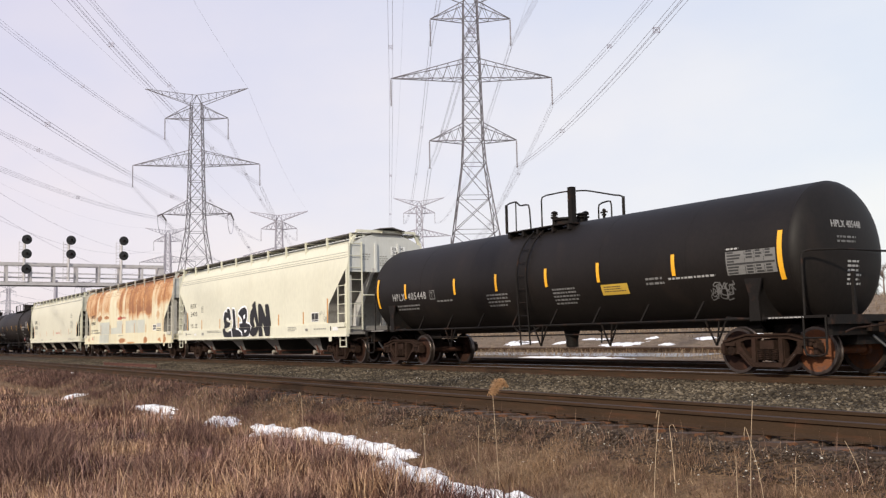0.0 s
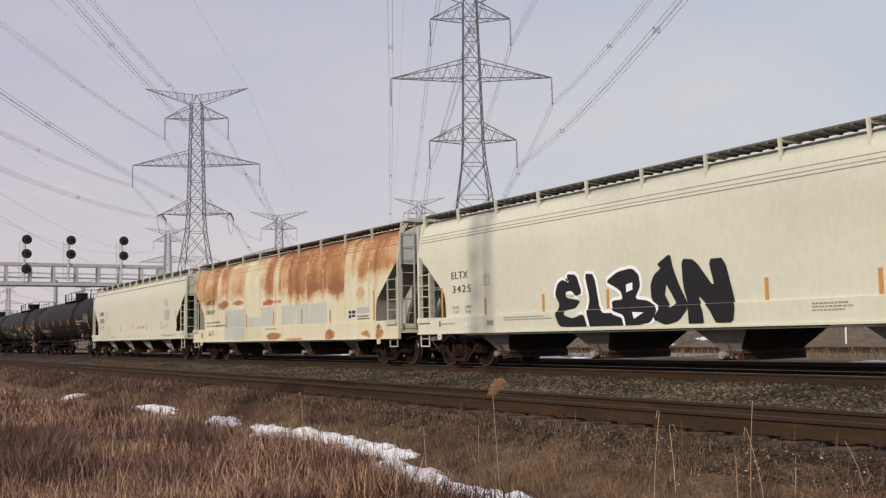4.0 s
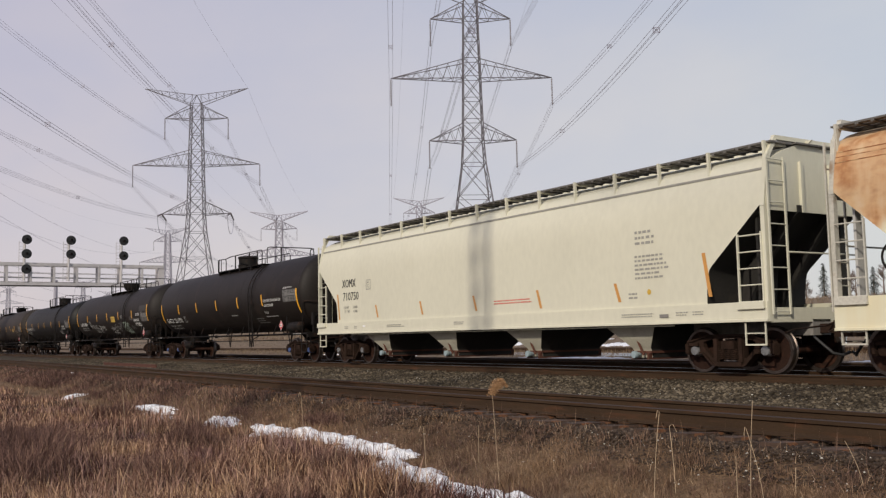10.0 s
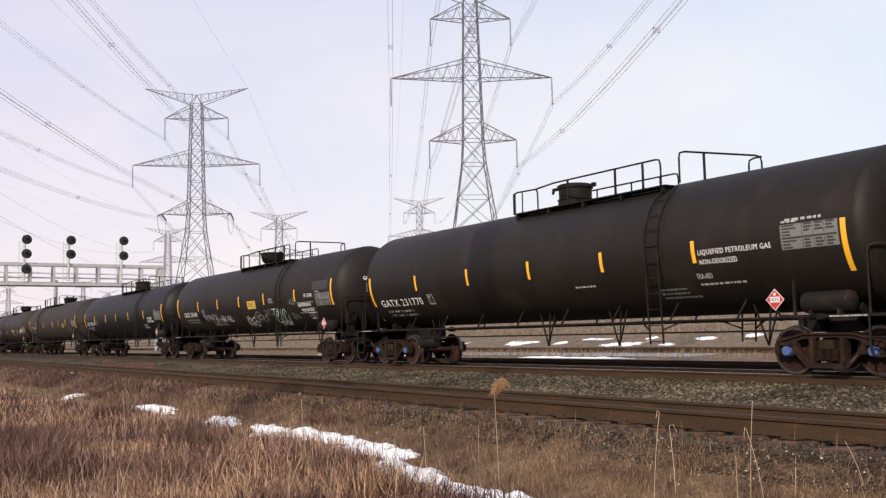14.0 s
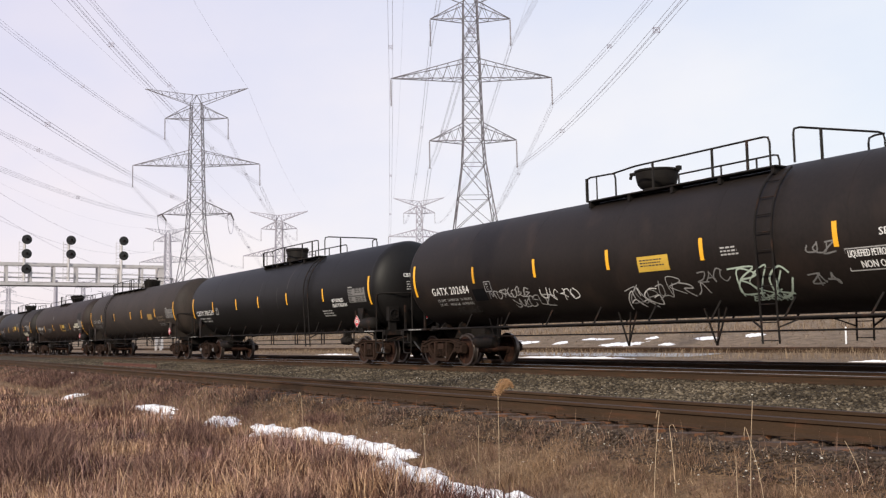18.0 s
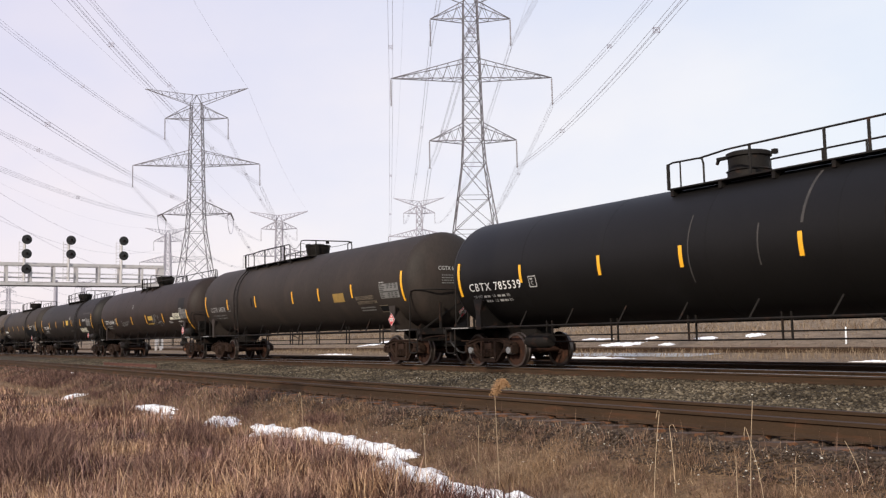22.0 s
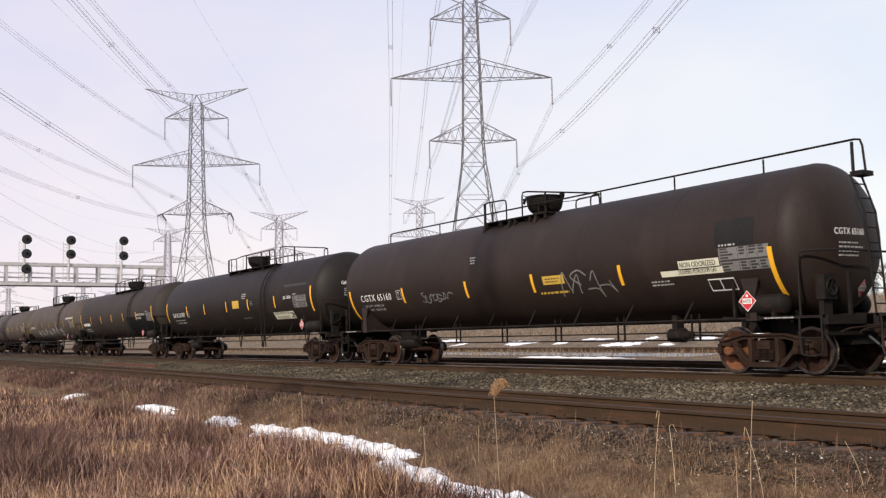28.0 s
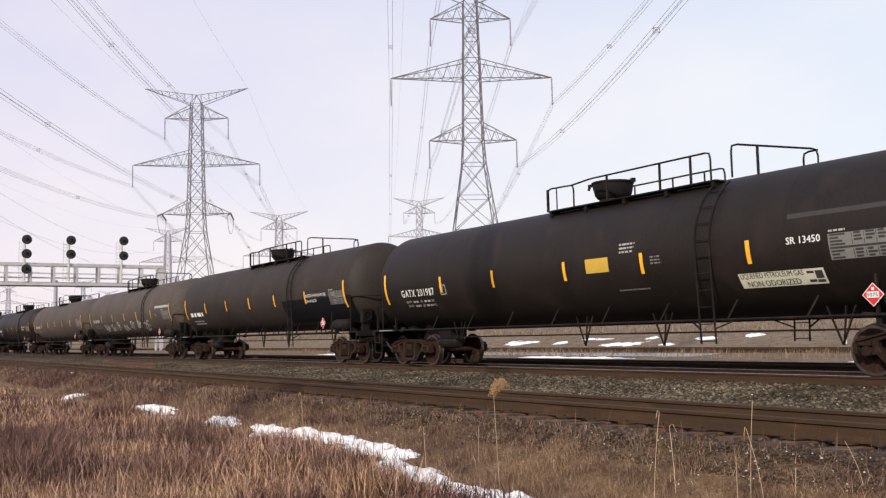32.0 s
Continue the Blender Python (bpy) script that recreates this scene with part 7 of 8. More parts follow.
car, put, head, half = gas_car(4, "GATX 231770", "dirty black gas tank car with thin yellow stripes", "tank_black", "plain", tall=(-8.52, 8.705), head_depth=0.36, tall_z=2.33, housing="can", zm=1.84, x0=-8.1, width=2.5, panel_z=2.33, caps="hub_blue", stripe_z=2.48, place_x=7.18, stripe_xs=(-5.7, -2.95, -0.2, 2.5, 5.26))
text(put, "FRA-AID", 5.2, 1.93, 0.11, "dim_mark", car, 0.7)
bars(put, 4.0, 1.74, 1.1, 3, 0.05, "faint_mark", car, 31)
bars(put, 5.2, 1.80, 1.6, 1, 0.05, "dim_mark", car, 32)
bars(put, 1.4, 1.94, 0.8, 1, 0.05, "dim_mark", car, 33)
bars(put, 7.5, 2.85, 0.9, 1, 0.06, "dim_mark", car, 34)

car, put, head, half = gas_car(5, "GATX 202684", "black gas tank car with white and green graffiti scribbles", "tank_black", "box", zm=2.05, x0=-7.77, width=1.87, box=0.78, sr=6.45, zc=2.66, tall=(-8.64, 8.76), stripe_z=2.52, rail_x=0.80, place_x=8.1, stripe_xs=(-5.55, -2.87, -0.2, 2.57, 5.62))
patch(put, 0.73, 1.64, 2.17, 2.50, "dull_yellow", car, "warning_label", "yellow warning label")
bars(put, 0.8, 2.40, 0.75, 3, 0.035, "black_mark", car, 35)
bars(put, 3.05, 2.48, 0.45, 3, 0.04, "dim_mark", car, 36)
for x, z, w, h, mt, sd, wd in ((-5.0, 1.86, 1.65, 0.22, "dim_mark", 41, 0.022), (-4.1, 1.60, 1.45, 0.26, "dim_mark", 42, 0.022), (-2.85, 1.74, 1.3, 0.28, "white_mark", 43, 0.022), (0.0, 1.46, 0.95, 0.42, "white_mark", 44, 0.024), (0.05, 1.52, 0.9, 0.32, "dim_mark", 66, 0.020),
                               (0.85, 1.62, 1.45, 0.36, "dim_mark", 45, 0.022), (2.3, 1.86, 0.8, 0.22, "faint_mark", 46, 0.025), (3.2, 1.52, 1.15, 0.62, "green_mark", 47, 0.034), (3.3, 1.58, 1.0, 0.5, "green_mark", 63, 0.028), (3.35, 1.44, 0.9, 0.10, "green_mark", 64, 0.018),
                               (5.0, 2.22, 0.55, 0.20, "faint_mark", 48, 0.03), (4.9, 1.66, 0.5, 0.24, "faint_mark", 49, 0.03), (-6.9, 1.52, 1.1, 0.16, "scuff", 65, 0.018)):
    scrawl(put, x, z, w, h, mt, car, sd, wd)
patch(put, 7.2, 8.5, 2.64, 2.96, "faded_patch", car, "faded_patch", "bleached paint patch", 0.004)
patch(put, 6.95, 7.3, 1.95, 2.05, "faded_patch", car, "faded_patch", "", 0.004)
patch(put, -5.75, -5.15, 1.82, 2.14, "dark_patch", car, "cover_up_patch", "matt black cover-up square", 0.004)

car, put, head, half = gas_car(6, "CBTX 785539", "clean glossy black gas tank car with bold white lettering", "tank_new", "two", rods="double", zm=2.07, x0=-8.45, width=2.3, caps="hub_grey", fin="frame_black", housing="can", zc=2.58, stripe_z=2.42, place_x=7.99, stripe_xs=(-6.1, -3.15, -0.65, 2.25, 5.45))
bars(put, 5.1, 1.84, 1.0, 3, 0.05, "dim_mark", car, 51)
for x, z0, z1, w in ((-0.40, 1.87, 3.26, 0.03), (1.35, 2.1, 2.9, 0.035), (2.32, 2.8, 3.8, 0.06)):
    stroke(put, [(x + 0.05 * math.sin(z * 2), z) for z in np.linspace(z0, z1, 8)], w, "scuff", car, "scuff_mark", "faint pale scuff across the paint", 0.004)

car, put, head, half = gas_car(7, "CGTX 64878", "faded grey-black gas tank car with yellow stripes", "tank_grey", "none", rods="double", air=False, fin="tank_grey", zm=2.16, x0=-8.4, width=1.8, mark="dim_mark", tiny="faint_mark", panel=7.6, panel_z=2.11, zc=2.66, stripe_z=2.45, plat=(-5.5, -0.55), ladder=-5.0, over=(0.32, 1.18), cylinder=False, brake_end=False, struts=True, housing="tub", place_x=8.34,
                               stripe_xs=(-6.2, -2.95, 0.8, 3.1, 5.68))
patch(put, 4.23, 5.06, 2.12, 2.42, "dirty_label", car, "warning_label", "dirty yellow warning label")
text(put, "NON-ODORIZED", 5.88, 2.13, 0.125, "tan_mark", car, 0.85, width=1.22, bold=0.015)
text(put, "LIQUEFIED PETROLEUM GAS", 5.93, 1.97, 0.10, "tan_mark", car, 0.6, width=1.32, bold=0.012)
bars(put, 6.0, 1.85, 1.0, 2, 0.05, "faint_mark", car, 52)
patch(put, 7.3, 7.85, 1.70, 1.90, "dark_patch", car, "label_field", "", 0.004)
stroke(put, [(7.3, 1.70), (7.85, 1.70), (7.85, 1.90), (7.3, 1.90), (7.3, 1.70)], 0.022, "tan_mark", car, "label_frame", "thin painted frame")
patch(put, -3.44, -3.30, 2.27, 2.62, "dark_patch", car, "old_stripe", "dark trace of a lost stripe", 0.004, 3)

car, put, head, half = gas_car(8, "CGTX 65160", "brownish black gas tank car with a long top railing", "tank_brown", "sticker", rods="double", rusty_end=-1, tall_z=1.97, zm=2.05, zc=2.60, stripe_z=2.15, panel=7.18, panel_z=2.03, plat=(-1.55, 1.2), ladder=None, long_rail=(-7.5, 9.7), brackets=3, fin="tank_brown", place_x=7.81, tall=(-8.70, 8.40),
                               stripe_xs=(-5.25, -1.8, 1.17, 4.33))
for k in range(3):
    bars(put, -1.55 + 0.03 * k, 2.98 - 0.075 * k, 0.34 - 0.05 * k, 1, 0.045, "dim_mark", car, 81 + k)
patch(put, 1.58, 2.39, 2.08, 2.29, "dull_yellow", car, "warning_label", "yellow warning label")
bars(put, 1.68, 2.20, 0.6, 2, 0.04, "black_mark", car, 53)
bars(put, 1.37, 1.86, 1.1, 1, 0.06, "dull_yellow", car, 54)
scrawl(put, 2.3, 1.75, 1.7, 0.55, "faint_mark", car, 55, 0.035)
scrawl(put, -4.2, 1.9, 1.6, 0.25, "faint_mark", car, 56, 0.03)
bars(put, 5.2, 1.92, 0.75, 2, 0.04, "dim_mark", car, 57)
patch(put, 7.1, 8.05, 2.52, 3.05, "faint_patch", car, "cover_up_patch", "matt black cover-up patch", 0.004)

car, put, head, half = gas_car(9, "GATX 201987", "black gas tank car with a yellow warning label", "tank_black", "white", zm=2.08, width=1.85, panel=6.97, sr=6.1, zc=2.60, tall=(-8.93, 8.62), stripe_z=2.36, place_x=7.75, stripe_xs=(-5.72, -3.16, -0.22, 2.37, 5.22))
patch(put, 0.55, 1.32, 2.25, 2.58, "dull_yellow", car, "warning_label", "yellow warning label")
bars(put, 1.7, 2.80, 0.55, 3, 0.05, "dim_mark", car, 58)
bars(put, 2.63, 2.46, 0.4, 3, 0.04, "faint_mark", car, 59)
bars(put, 1.46, 1.80, 1.2, 1, 0.04, "faint_mark", car, 60)
patch(put, 6.13, 8.18, 2.89, 2.98, "faded_patch", car, "faded_patch", "bleached paint strip", 0.004)

car, put, head, half = gas_car(10, None, "dark grey gas tank car with a matt black lower half", "tank_grey", "plain", zm=1.95, place_x=6.9)
patch(put, 3.2, 9.0, 1.5, 2.35, "dark_patch", car, "cover_up_patch", "matt black cover-up patch", 0.004)
car, put, head, half = gas_car(11, None, "pale grey-brown gas tank car with pale graffiti", "tank_pale", "none", zm=2.1, mark="dim_mark", tiny="faint_mark", stripe="dull_yellow", ladder=4.1)
for k in range(7):
    scrawl(put, -5.5 + k * 1.5, 1.6 + 0.05 * (k % 3), 1.0, 0.4, "dim_mark", car, 70 + k, 0.07)
stroke(put, [(6.3, 2.3), (6.3, 2.75), (8.7, 2.75)], 0.12, "dim_mark", car, label="sprayed pale line")
car, put, head, half = gas_car(12, None, "pale brown gas tank car with white marks", "tank_pale", "none", zm=2.1, mark="dim_mark", tiny="faint_mark", zc=2.62, fin="wheel", long_rail=(-6.4, 9.5), plat=(-1.55, 1.2), ladder=None)
gas_car(13, None, "black gas tank car with white lettering", "tank_black", "plain", zm=2.1)
gas_car(14, None, "black gas tank car with faint lettering", "tank_black", "none", zm=2.1, mark="dim_mark")


# ---- gravel, grass, snow and reeds ----
def many(name, verts, tris, mat):
    """A mesh of many small triangles from arrays."""
    me = bpy.data.meshes.new(name)
    v, f = np.asarray(verts, np.float32).reshape(-1, 3), np.asarray(tris, np.int32).reshape(-1, 3)
    me.vertices.add(len(v))
    me.vertices.foreach_set("co", v.ravel())
    me.loops.add(f.size)
    me.loops.foreach_set("vertex_index", f.ravel())
    me.polygons.add(len(f))
    me.polygons.foreach_set("loop_start", np.arange(0, f.size, 3, dtype=np.int32))
    me.update(calc_edges=True)
    me.materials.append(mat)
    return me


RNG = np.random.default_rng(7)
OCTA = np.array([(1, 0, 0), (-1, 0, 0), (0, 1, 0), (0, -1, 0), (0, 0, 1), (0, 0, -1)], float)
OCTA_F = np.array([(0, 2, 4), (2, 1, 4), (1, 3, 4), (3, 0, 4), (2, 0, 5), (1, 2, 5), (3, 1, 5), (0, 3, 5)])


def stones(name, label, n, x_range, y_range, size, mat, sink=0.3, near=True):
    """Loose angular stones strewn over the ground, denser towards the camera's end of the strip."""
    u = RNG.random(n)
    x = x_range[1] - (x_range[1] - x_range[0]) * (u ** 1.7 if near else u)
    y = RNG.uniform(*y_range, n)
    r = RNG.uniform(*size, n) * RNG.choice([0.7, 1.0, 1.25], n)
    z = ground_z(x, y) + r * (0.55 - sink)
    turn = RNG.normal(size=(n, 3, 3))
    q, _ = np.linalg.qr(turn)
    sq = RNG.uniform(0.6, 1.15, (n, 6, 1))
    v = np.einsum("kj,nij->nki", OCTA, q) * sq * r[:, None, None] * np.array([1.15, 1.15, 0.75]) + np.stack([x, y, z], -1)[:, None]
    f = OCTA_F[None] + (np.arange(n) * 6)[:, None, None]
    ob = new(name, many(name, v, f, mat))
    return tagged(ob, label, "gravel", kind="stuff")


stones("ballast_gravel", "coarse grey-brown ballast stones between the tracks", 95000, (-75, -4), (9.5, 15.35), (0.017, 0.043), M["gravel"])
stones("ballast_chips", "scattered bright stone chips among the ballast", 2600, (-60, -4), (9.6, 15.3), (0.008, 0.018), M["chip"], 0.0)
stones("track_gravel", "dark ballast stones between the near rails", 16000, (-60, -3), (6.95, 9.5), (0.016, 0.034), M["cinder"], 0.5)
stones("far_ballast_gravel", "ballast stones round the farther tracks", 12000, (-60, -8), (15.3, 23.2), (0.028, 0.05), M["gravel"])
stones("tie_end_gravel", "dark stones heaped against the ends of the near ties", 6500, (-45, -3), (6.80, 7.36), (0.012, 0.030), M["cinder"], 0.3)
stones("cinder_gravel", "dark fine cinder gravel on the track shoulder", 46000, (-60, -3), (6.35, 7.08), (0.006, 0.019), M["cinder"], 0.4)
stones("pale_chips", "scattered pale stone chips on the dark shoulder", 900, (-50, -3), (6.1, 7.0), (0.005, 0.012), M["chip"], 0.1)


def snow_edge(x):
    """Where the strip of snow lies in front of the track, as y along x."""
    return np.interp(x, [-60, -30, -21, -17, -10, -9.4, -8.7, -7.0, -4.5], [4.6, 5.1, 5.4, 5.62, 5.56, 5.16, 5.08, 5.06, 5.12])


def blades(name, label, x, y, height, width, lean, mat, droop=0.25):
    """Dry grass blades: each one tapers, leans and bends over."""
    n = len(x)
    base = np.stack([x, y, ground_z(x, y) - 0.02], -1)
    a, b = RNG.uniform(0, 2 * np.pi, n), RNG.uniform(0, 2 * np.pi, n)
    tilt = np.abs(RNG.normal(0, lean, n))
    out = np.stack([np.cos(a) * np.sin(tilt), np.sin(a) * np.sin(tilt), np.cos(tilt)], -1)
    bend = np.stack([np.cos(a + RNG.normal(0, 0.6, n)), np.sin(a + RNG.normal(0, 0.6, n)), -0.5 * np.ones(n)], -1) * (droop * RNG.random(n))[:, None]
    side = np.stack([np.cos(b), np.sin(b), np.zeros(n)], -1) * (width / 2)[:, None]
    h = height[:, None]
    mid, tip = base + out * h * 0.55 + bend * h * 0.25, base + out * h + bend * h
    v = np.stack([base - side, base + side, mid - side * 0.75, mid + side * 0.75, tip], 1)
    f = np.array([(0, 1, 3), (0, 3, 2), (2, 3, 4)])[None] + (np.arange(n) * 5)[:, None, None]
    return tagged(new(name, many(name, v, f, mat)), label, "dry grass", kind="stuff")


def field(n, near, far, lo, hi):
    """Points of the field, thinning out with distance."""
    ang = np.radians(RNG.uniform(lo, hi, n))
    r = np.exp(RNG.uniform(np.log(near), np.log(far), n))
    return -r * np.sin(ang), r * np.cos(ang)


def clumps(x, y):
    return 0.5 + 0.5 * np.sin(x * 2.1 + 2 * np.sin(y * 1.7)) * np.sin(y * 2.6 + 1.5 * np.sin(x * 1.3))


def keep(mask, *arrays):
    return [a[mask] for a in arrays]


x, y = field(340000, 4.2, 55, 28, 86)
x, y = keep((y < snow_edge(x) + np.where(RNG.random(len(x)) < 0.12, 0.14, -0.12) + RNG.normal(0, 0.06, len(x))) & (y > 0.3) & (x < -6.7 + RNG.normal(0, 0.35, len(x))), x, y)
x, y = keep(RNG.random(len(x)) < 0.40 + 0.75 * clumps(x * 1.4, y * 1.5), x, y)
c, away = 0.55 * clumps(x, y) + 0.65 * clumps(x * 0.45 + 3, y * 0.5) ** 2, np.hypot(x, y)
tall = np.interp(away, [8, 14, 24], [1.0, 0.85, 0.60])
blades("tall_dry_grass", "dense tall tan and brown dead grass", x, y, RNG.uniform(0.14, 0.44, len(x)) * (0.6 + 0.65 * c) * tall, RNG.uniform(0.005, 0.015, len(x)) * np.clip(away / 13, 1, 2.0), 0.24, M["grass"], 0.42)
x, y = field(150000, 4.2, 40, 28, 86)
x, y = keep((y < snow_edge(x)) & (y > 0.3) & (x < -6.5 + RNG.normal(0, 0.4, len(x))), x, y)
away = np.hypot(x, y)
blades("matted_dry_grass", "low tangled dead grass and litter", x, y, RNG.uniform(0.10, 0.34, len(x)) * np.interp(away, [8, 24], [1.0, 0.7]), RNG.uniform(0.003, 0.010, len(x)) * np.clip(away / 13, 1, 2.0), 0.9, M["grass"], 0.5)
x, y = field(620000, 5.3, 60, 30, 86)
x, y = keep((y > snow_edge(x) + np.interp(x, [-7.2, -6.4], [0.20, -0.4])) & (y < np.interp(x, [-30, -13, -9, -6], [7.0, 6.85, 6.62, 6.40]) + 0.12 * np.sin(x * 1.3) + 0.1 * np.sin(x * 3.7) + RNG.normal(0, 0.10, len(x))), x, y)
x, y = keep(RNG.random(len(x)) < 0.45 + 0.55 * clumps(x * 0.7, y), x, y)
blades("short_bank_grass", "short flattened brown grass on the bank", x, y, RNG.uniform(0.05, 0.17, len(x)) * np.interp(x, [-18, -13, -9, -6.5], [1.4, 1.15, 0.95, 0.85]), RNG.uniform(0.003, 0.008, len(x)) * np.clip(np.hypot(x, y) / 10, 1, 2.0), 1.25, M["grass_pale"], 0.55)
# ragged tufts standing out of the flattened grass
tx, ty = RNG.uniform(-16, -3.6, 420), RNG.uniform(5.25, 6.75, 420)
which = RNG.integers(0, 420, 15000)
x, y = tx[which] + RNG.normal(0, 0.055, 15000), ty[which] + RNG.normal(0, 0.04, 15000)
x, y, which = keep((y > snow_edge(x) + 0.22) | (x > -6.6), x, y, which)
blades("bank_tufts", "ragged upright tufts of dead grass on the bank", x, y, RNG.uniform(0.05, 0.15, len(x)) * (0.5 + 1.0 * (which % 7) / 6), RNG.uniform(0.003, 0.006, len(x)), 0.5, M["grass_pale"], 0.45)
x, y = RNG.uniform(-14, -3.4, 5200), RNG.uniform(5.3, 6.9, 5200)
blades("straw_litter", "broken pale straw strewn over the bank", x, y, RNG.uniform(0.04, 0.14, len(x)), RNG.uniform(0.003, 0.006, len(x)), 1.5, M["fallen"], 0.15)
# stems that stand through the snow
x, y = field(14000, 6.5, 30, 40, 86)
x, y = keep((y > snow_edge(x) - 0.05) & (y < snow_edge(x) + 0.40) & (x < -6.9), x, y)
blades("snow_stems", "thin dead stems standing through the old snow", x, y, RNG.uniform(0.06, 0.22, len(x)), RNG.uniform(0.003, 0.007, len(x)), 0.45, M["grass"], 0.3)
# dark purple-brown brush in a few clumps
for bx, by, rx, ry, n, h in ((-13.4, 2.0, 1.3, 0.7, 7000, 0.60), (-11.6, 1.9, 0.8, 0.4, 2500, 0.5), (-14.6, 2.8, 1.0, 0.5, 3000, 0.5), (-19.6, 4.9, 1.2, 0.3, 1500, 0.40), (-13.2, 4.35, 0.6, 0.3, 2200, 0.52), (-9.5, 4.7, 0.32, 0.2, 1200, 0.42), (-13.0, 6.25, 0.6, 0.15, 1500, 0.22), (-10.6, 3.0, 0.8, 0.3, 1500, 0.4), (-16.3, 6.2, 0.4, 0.1, 1200, 0.16)):
    x, y = RNG.normal(bx, rx * 0.5, n), RNG.normal(by, ry * 0.5, n)
    blades("brush", "clump of dark purple-brown dead brush", x, y, RNG.uniform(0.4, 1.0, n) * h, RNG.uniform(0.005, 0.012, n), 0.55, M["brush"], 0.45)
x, y = RNG.uniform(-46, -14, 26000), RNG.uniform(5.75, 6.95, 26000)
x, y = keep(RNG.random(len(x)) < np.interp(x, [-46, -24, -14], [1.0, 0.9, 0.15]) * clumps(x * 0.5, y * 0.8 + 1), x, y)
blades("low_brush", "low purple-brown dead brush along the bank", x, y, RNG.uniform(0.08, 0.24, len(x)), RNG.uniform(0.005, 0.012, len(x)) * np.clip(-x / 14, 1, 2.0), 0.6, M["brush"], 0.4)
x, y = field(7000, 6.0, 60, 32, 86)
x, y = keep((y > 5.2) & (y < 7.2), x, y)
blades("thin_weeds", "thin upright dead weeds by the rails", x, y, RNG.uniform(0.08, 0.28, len(x)), RNG.uniform(0.002, 0.004, len(x)) * np.clip(np.hypot(x, y) / 10, 1, 2.5), 0.12, M["grass_pale"], 0.2)
x, y = field(2400, 4.5, 24, 40, 86)
x, y = keep((y < snow_edge(x)) & (y > 0.6) & (x < -7), x, y)
blades("fallen_stalks", "pale fallen stalks lying across the grass", x, y, RNG.uniform(0.2, 0.6, len(x)), RNG.uniform(0.005, 0.010, len(x)), 1.5, M["fallen"], 0.2)
x, y = RNG.uniform(-75, -10, 9000), RNG.uniform(25.2, 29, 9000)
blades("far_weeds", "straw-coloured dead weeds beyond the tracks", x, y, RNG.uniform(0.10, 0.42, len(x)) * (0.3 + 0.9 * clumps(x * 0.4, y * 0.6)), RNG.uniform(0.010, 0.022, len(x)), 0.2, M["grass_far"], 0.3)
x, y = RNG.uniform(-130, -12, 34000), RNG.uniform(31.6, 70, 34000)
x, y = keep((y > 37) | (RNG.random(len(x)) < 0.55), x, y)
blades("far_slope_grass", "pale dead grass on the far slope", x, y, np.where(y > 38, RNG.uniform(0.15, 0.5, len(x)), RNG.uniform(0.05, 0.20, len(x))), RNG.uniform(0.02, 0.05, len(x)), 0.5, M["grass_far"], 0.4)


stake = thing("marker_stake", "thin white plastic marker stake in dead grass", "stake", (-22.21, 32.9, float(ground_z(-22.21, 32.9)) - 0.03))
part("post", Shape().rings([[(w * math.cos(a) + 0.03 * z, w * math.sin(a), z) for a in np.linspace(0, 2 * math.pi, 9)[:-1]] for z, w in ((0, 0.035), (0.30, 0.035), (0.66, 0.033), (0.70, 0.018))], closed=True), M["pipe_white"], stake)


spare = thing("loose_rail", "short rusty rail lying between the tracks", "rail", (-46.9, 12.2, -0.12), "")
part("rail_length", Shape().rings([[(x, y + 0.008 * x, z) for y, z in ((-0.075, -0.172), (0.075, -0.172), (0.02, -0.145), (0.012, -0.05), (0.037, -0.038), (0.030, 0.0), (-0.030, 0.0), (-0.037, -0.038), (-0.012, -0.05), (-0.02, -0.145))] for x in (-4.6, 4.6)], closed=True), M["tie_rust"], spare)


def snow_patch(x, y, rx, ry, turn=0.0, seed=0, high=0.10):
    """A low ragged remnant of snow that follows the ground."""
    r = np.random.default_rng(seed)
    ph = r.uniform(0, 6.28, 6)
    rings, n = 9, 44
    v = []
    for i in range(rings + 1):
        f = i / rings
        for k in range(n):
            a = k * 2 * math.pi / n
            w = 0.95 + 0.20 * math.sin(2 * a + ph[0]) + 0.17 * math.sin(3 * a + ph[1]) + 0.13 * math.sin(7 * a + ph[2]) + 0.10 * math.sin(13 * a + ph[3])
            u, q = rx * w * f * math.cos(a), ry * w * f * math.sin(a)
            px, py = x + u * math.cos(turn) - q * math.sin(turn), y + u * math.sin(turn) + q * math.cos(turn)
            lump = 0.26 * math.sin(px * 7 + ph[4]) * math.sin(py * 9 + ph[5]) + 0.18 * math.sin(px * 19 + py * 17) + 0.12 * r.normal()
            v.append((px, py, float(ground_z(px, py)) - 0.015 + (high * (1 - f ** 3) * (1 + lump) if i < rings else -0.01)))
    s = Shape().rings([v[i * n:(i + 1) * n] for i in range(rings + 1)], closed=True, caps=False)
    ob = new("snow_patch", s.mesh("snow_patch", M["snow"]))
    return tagged(ob, "melting remnant of old white snow on dead grass", "snow", "snow patches")


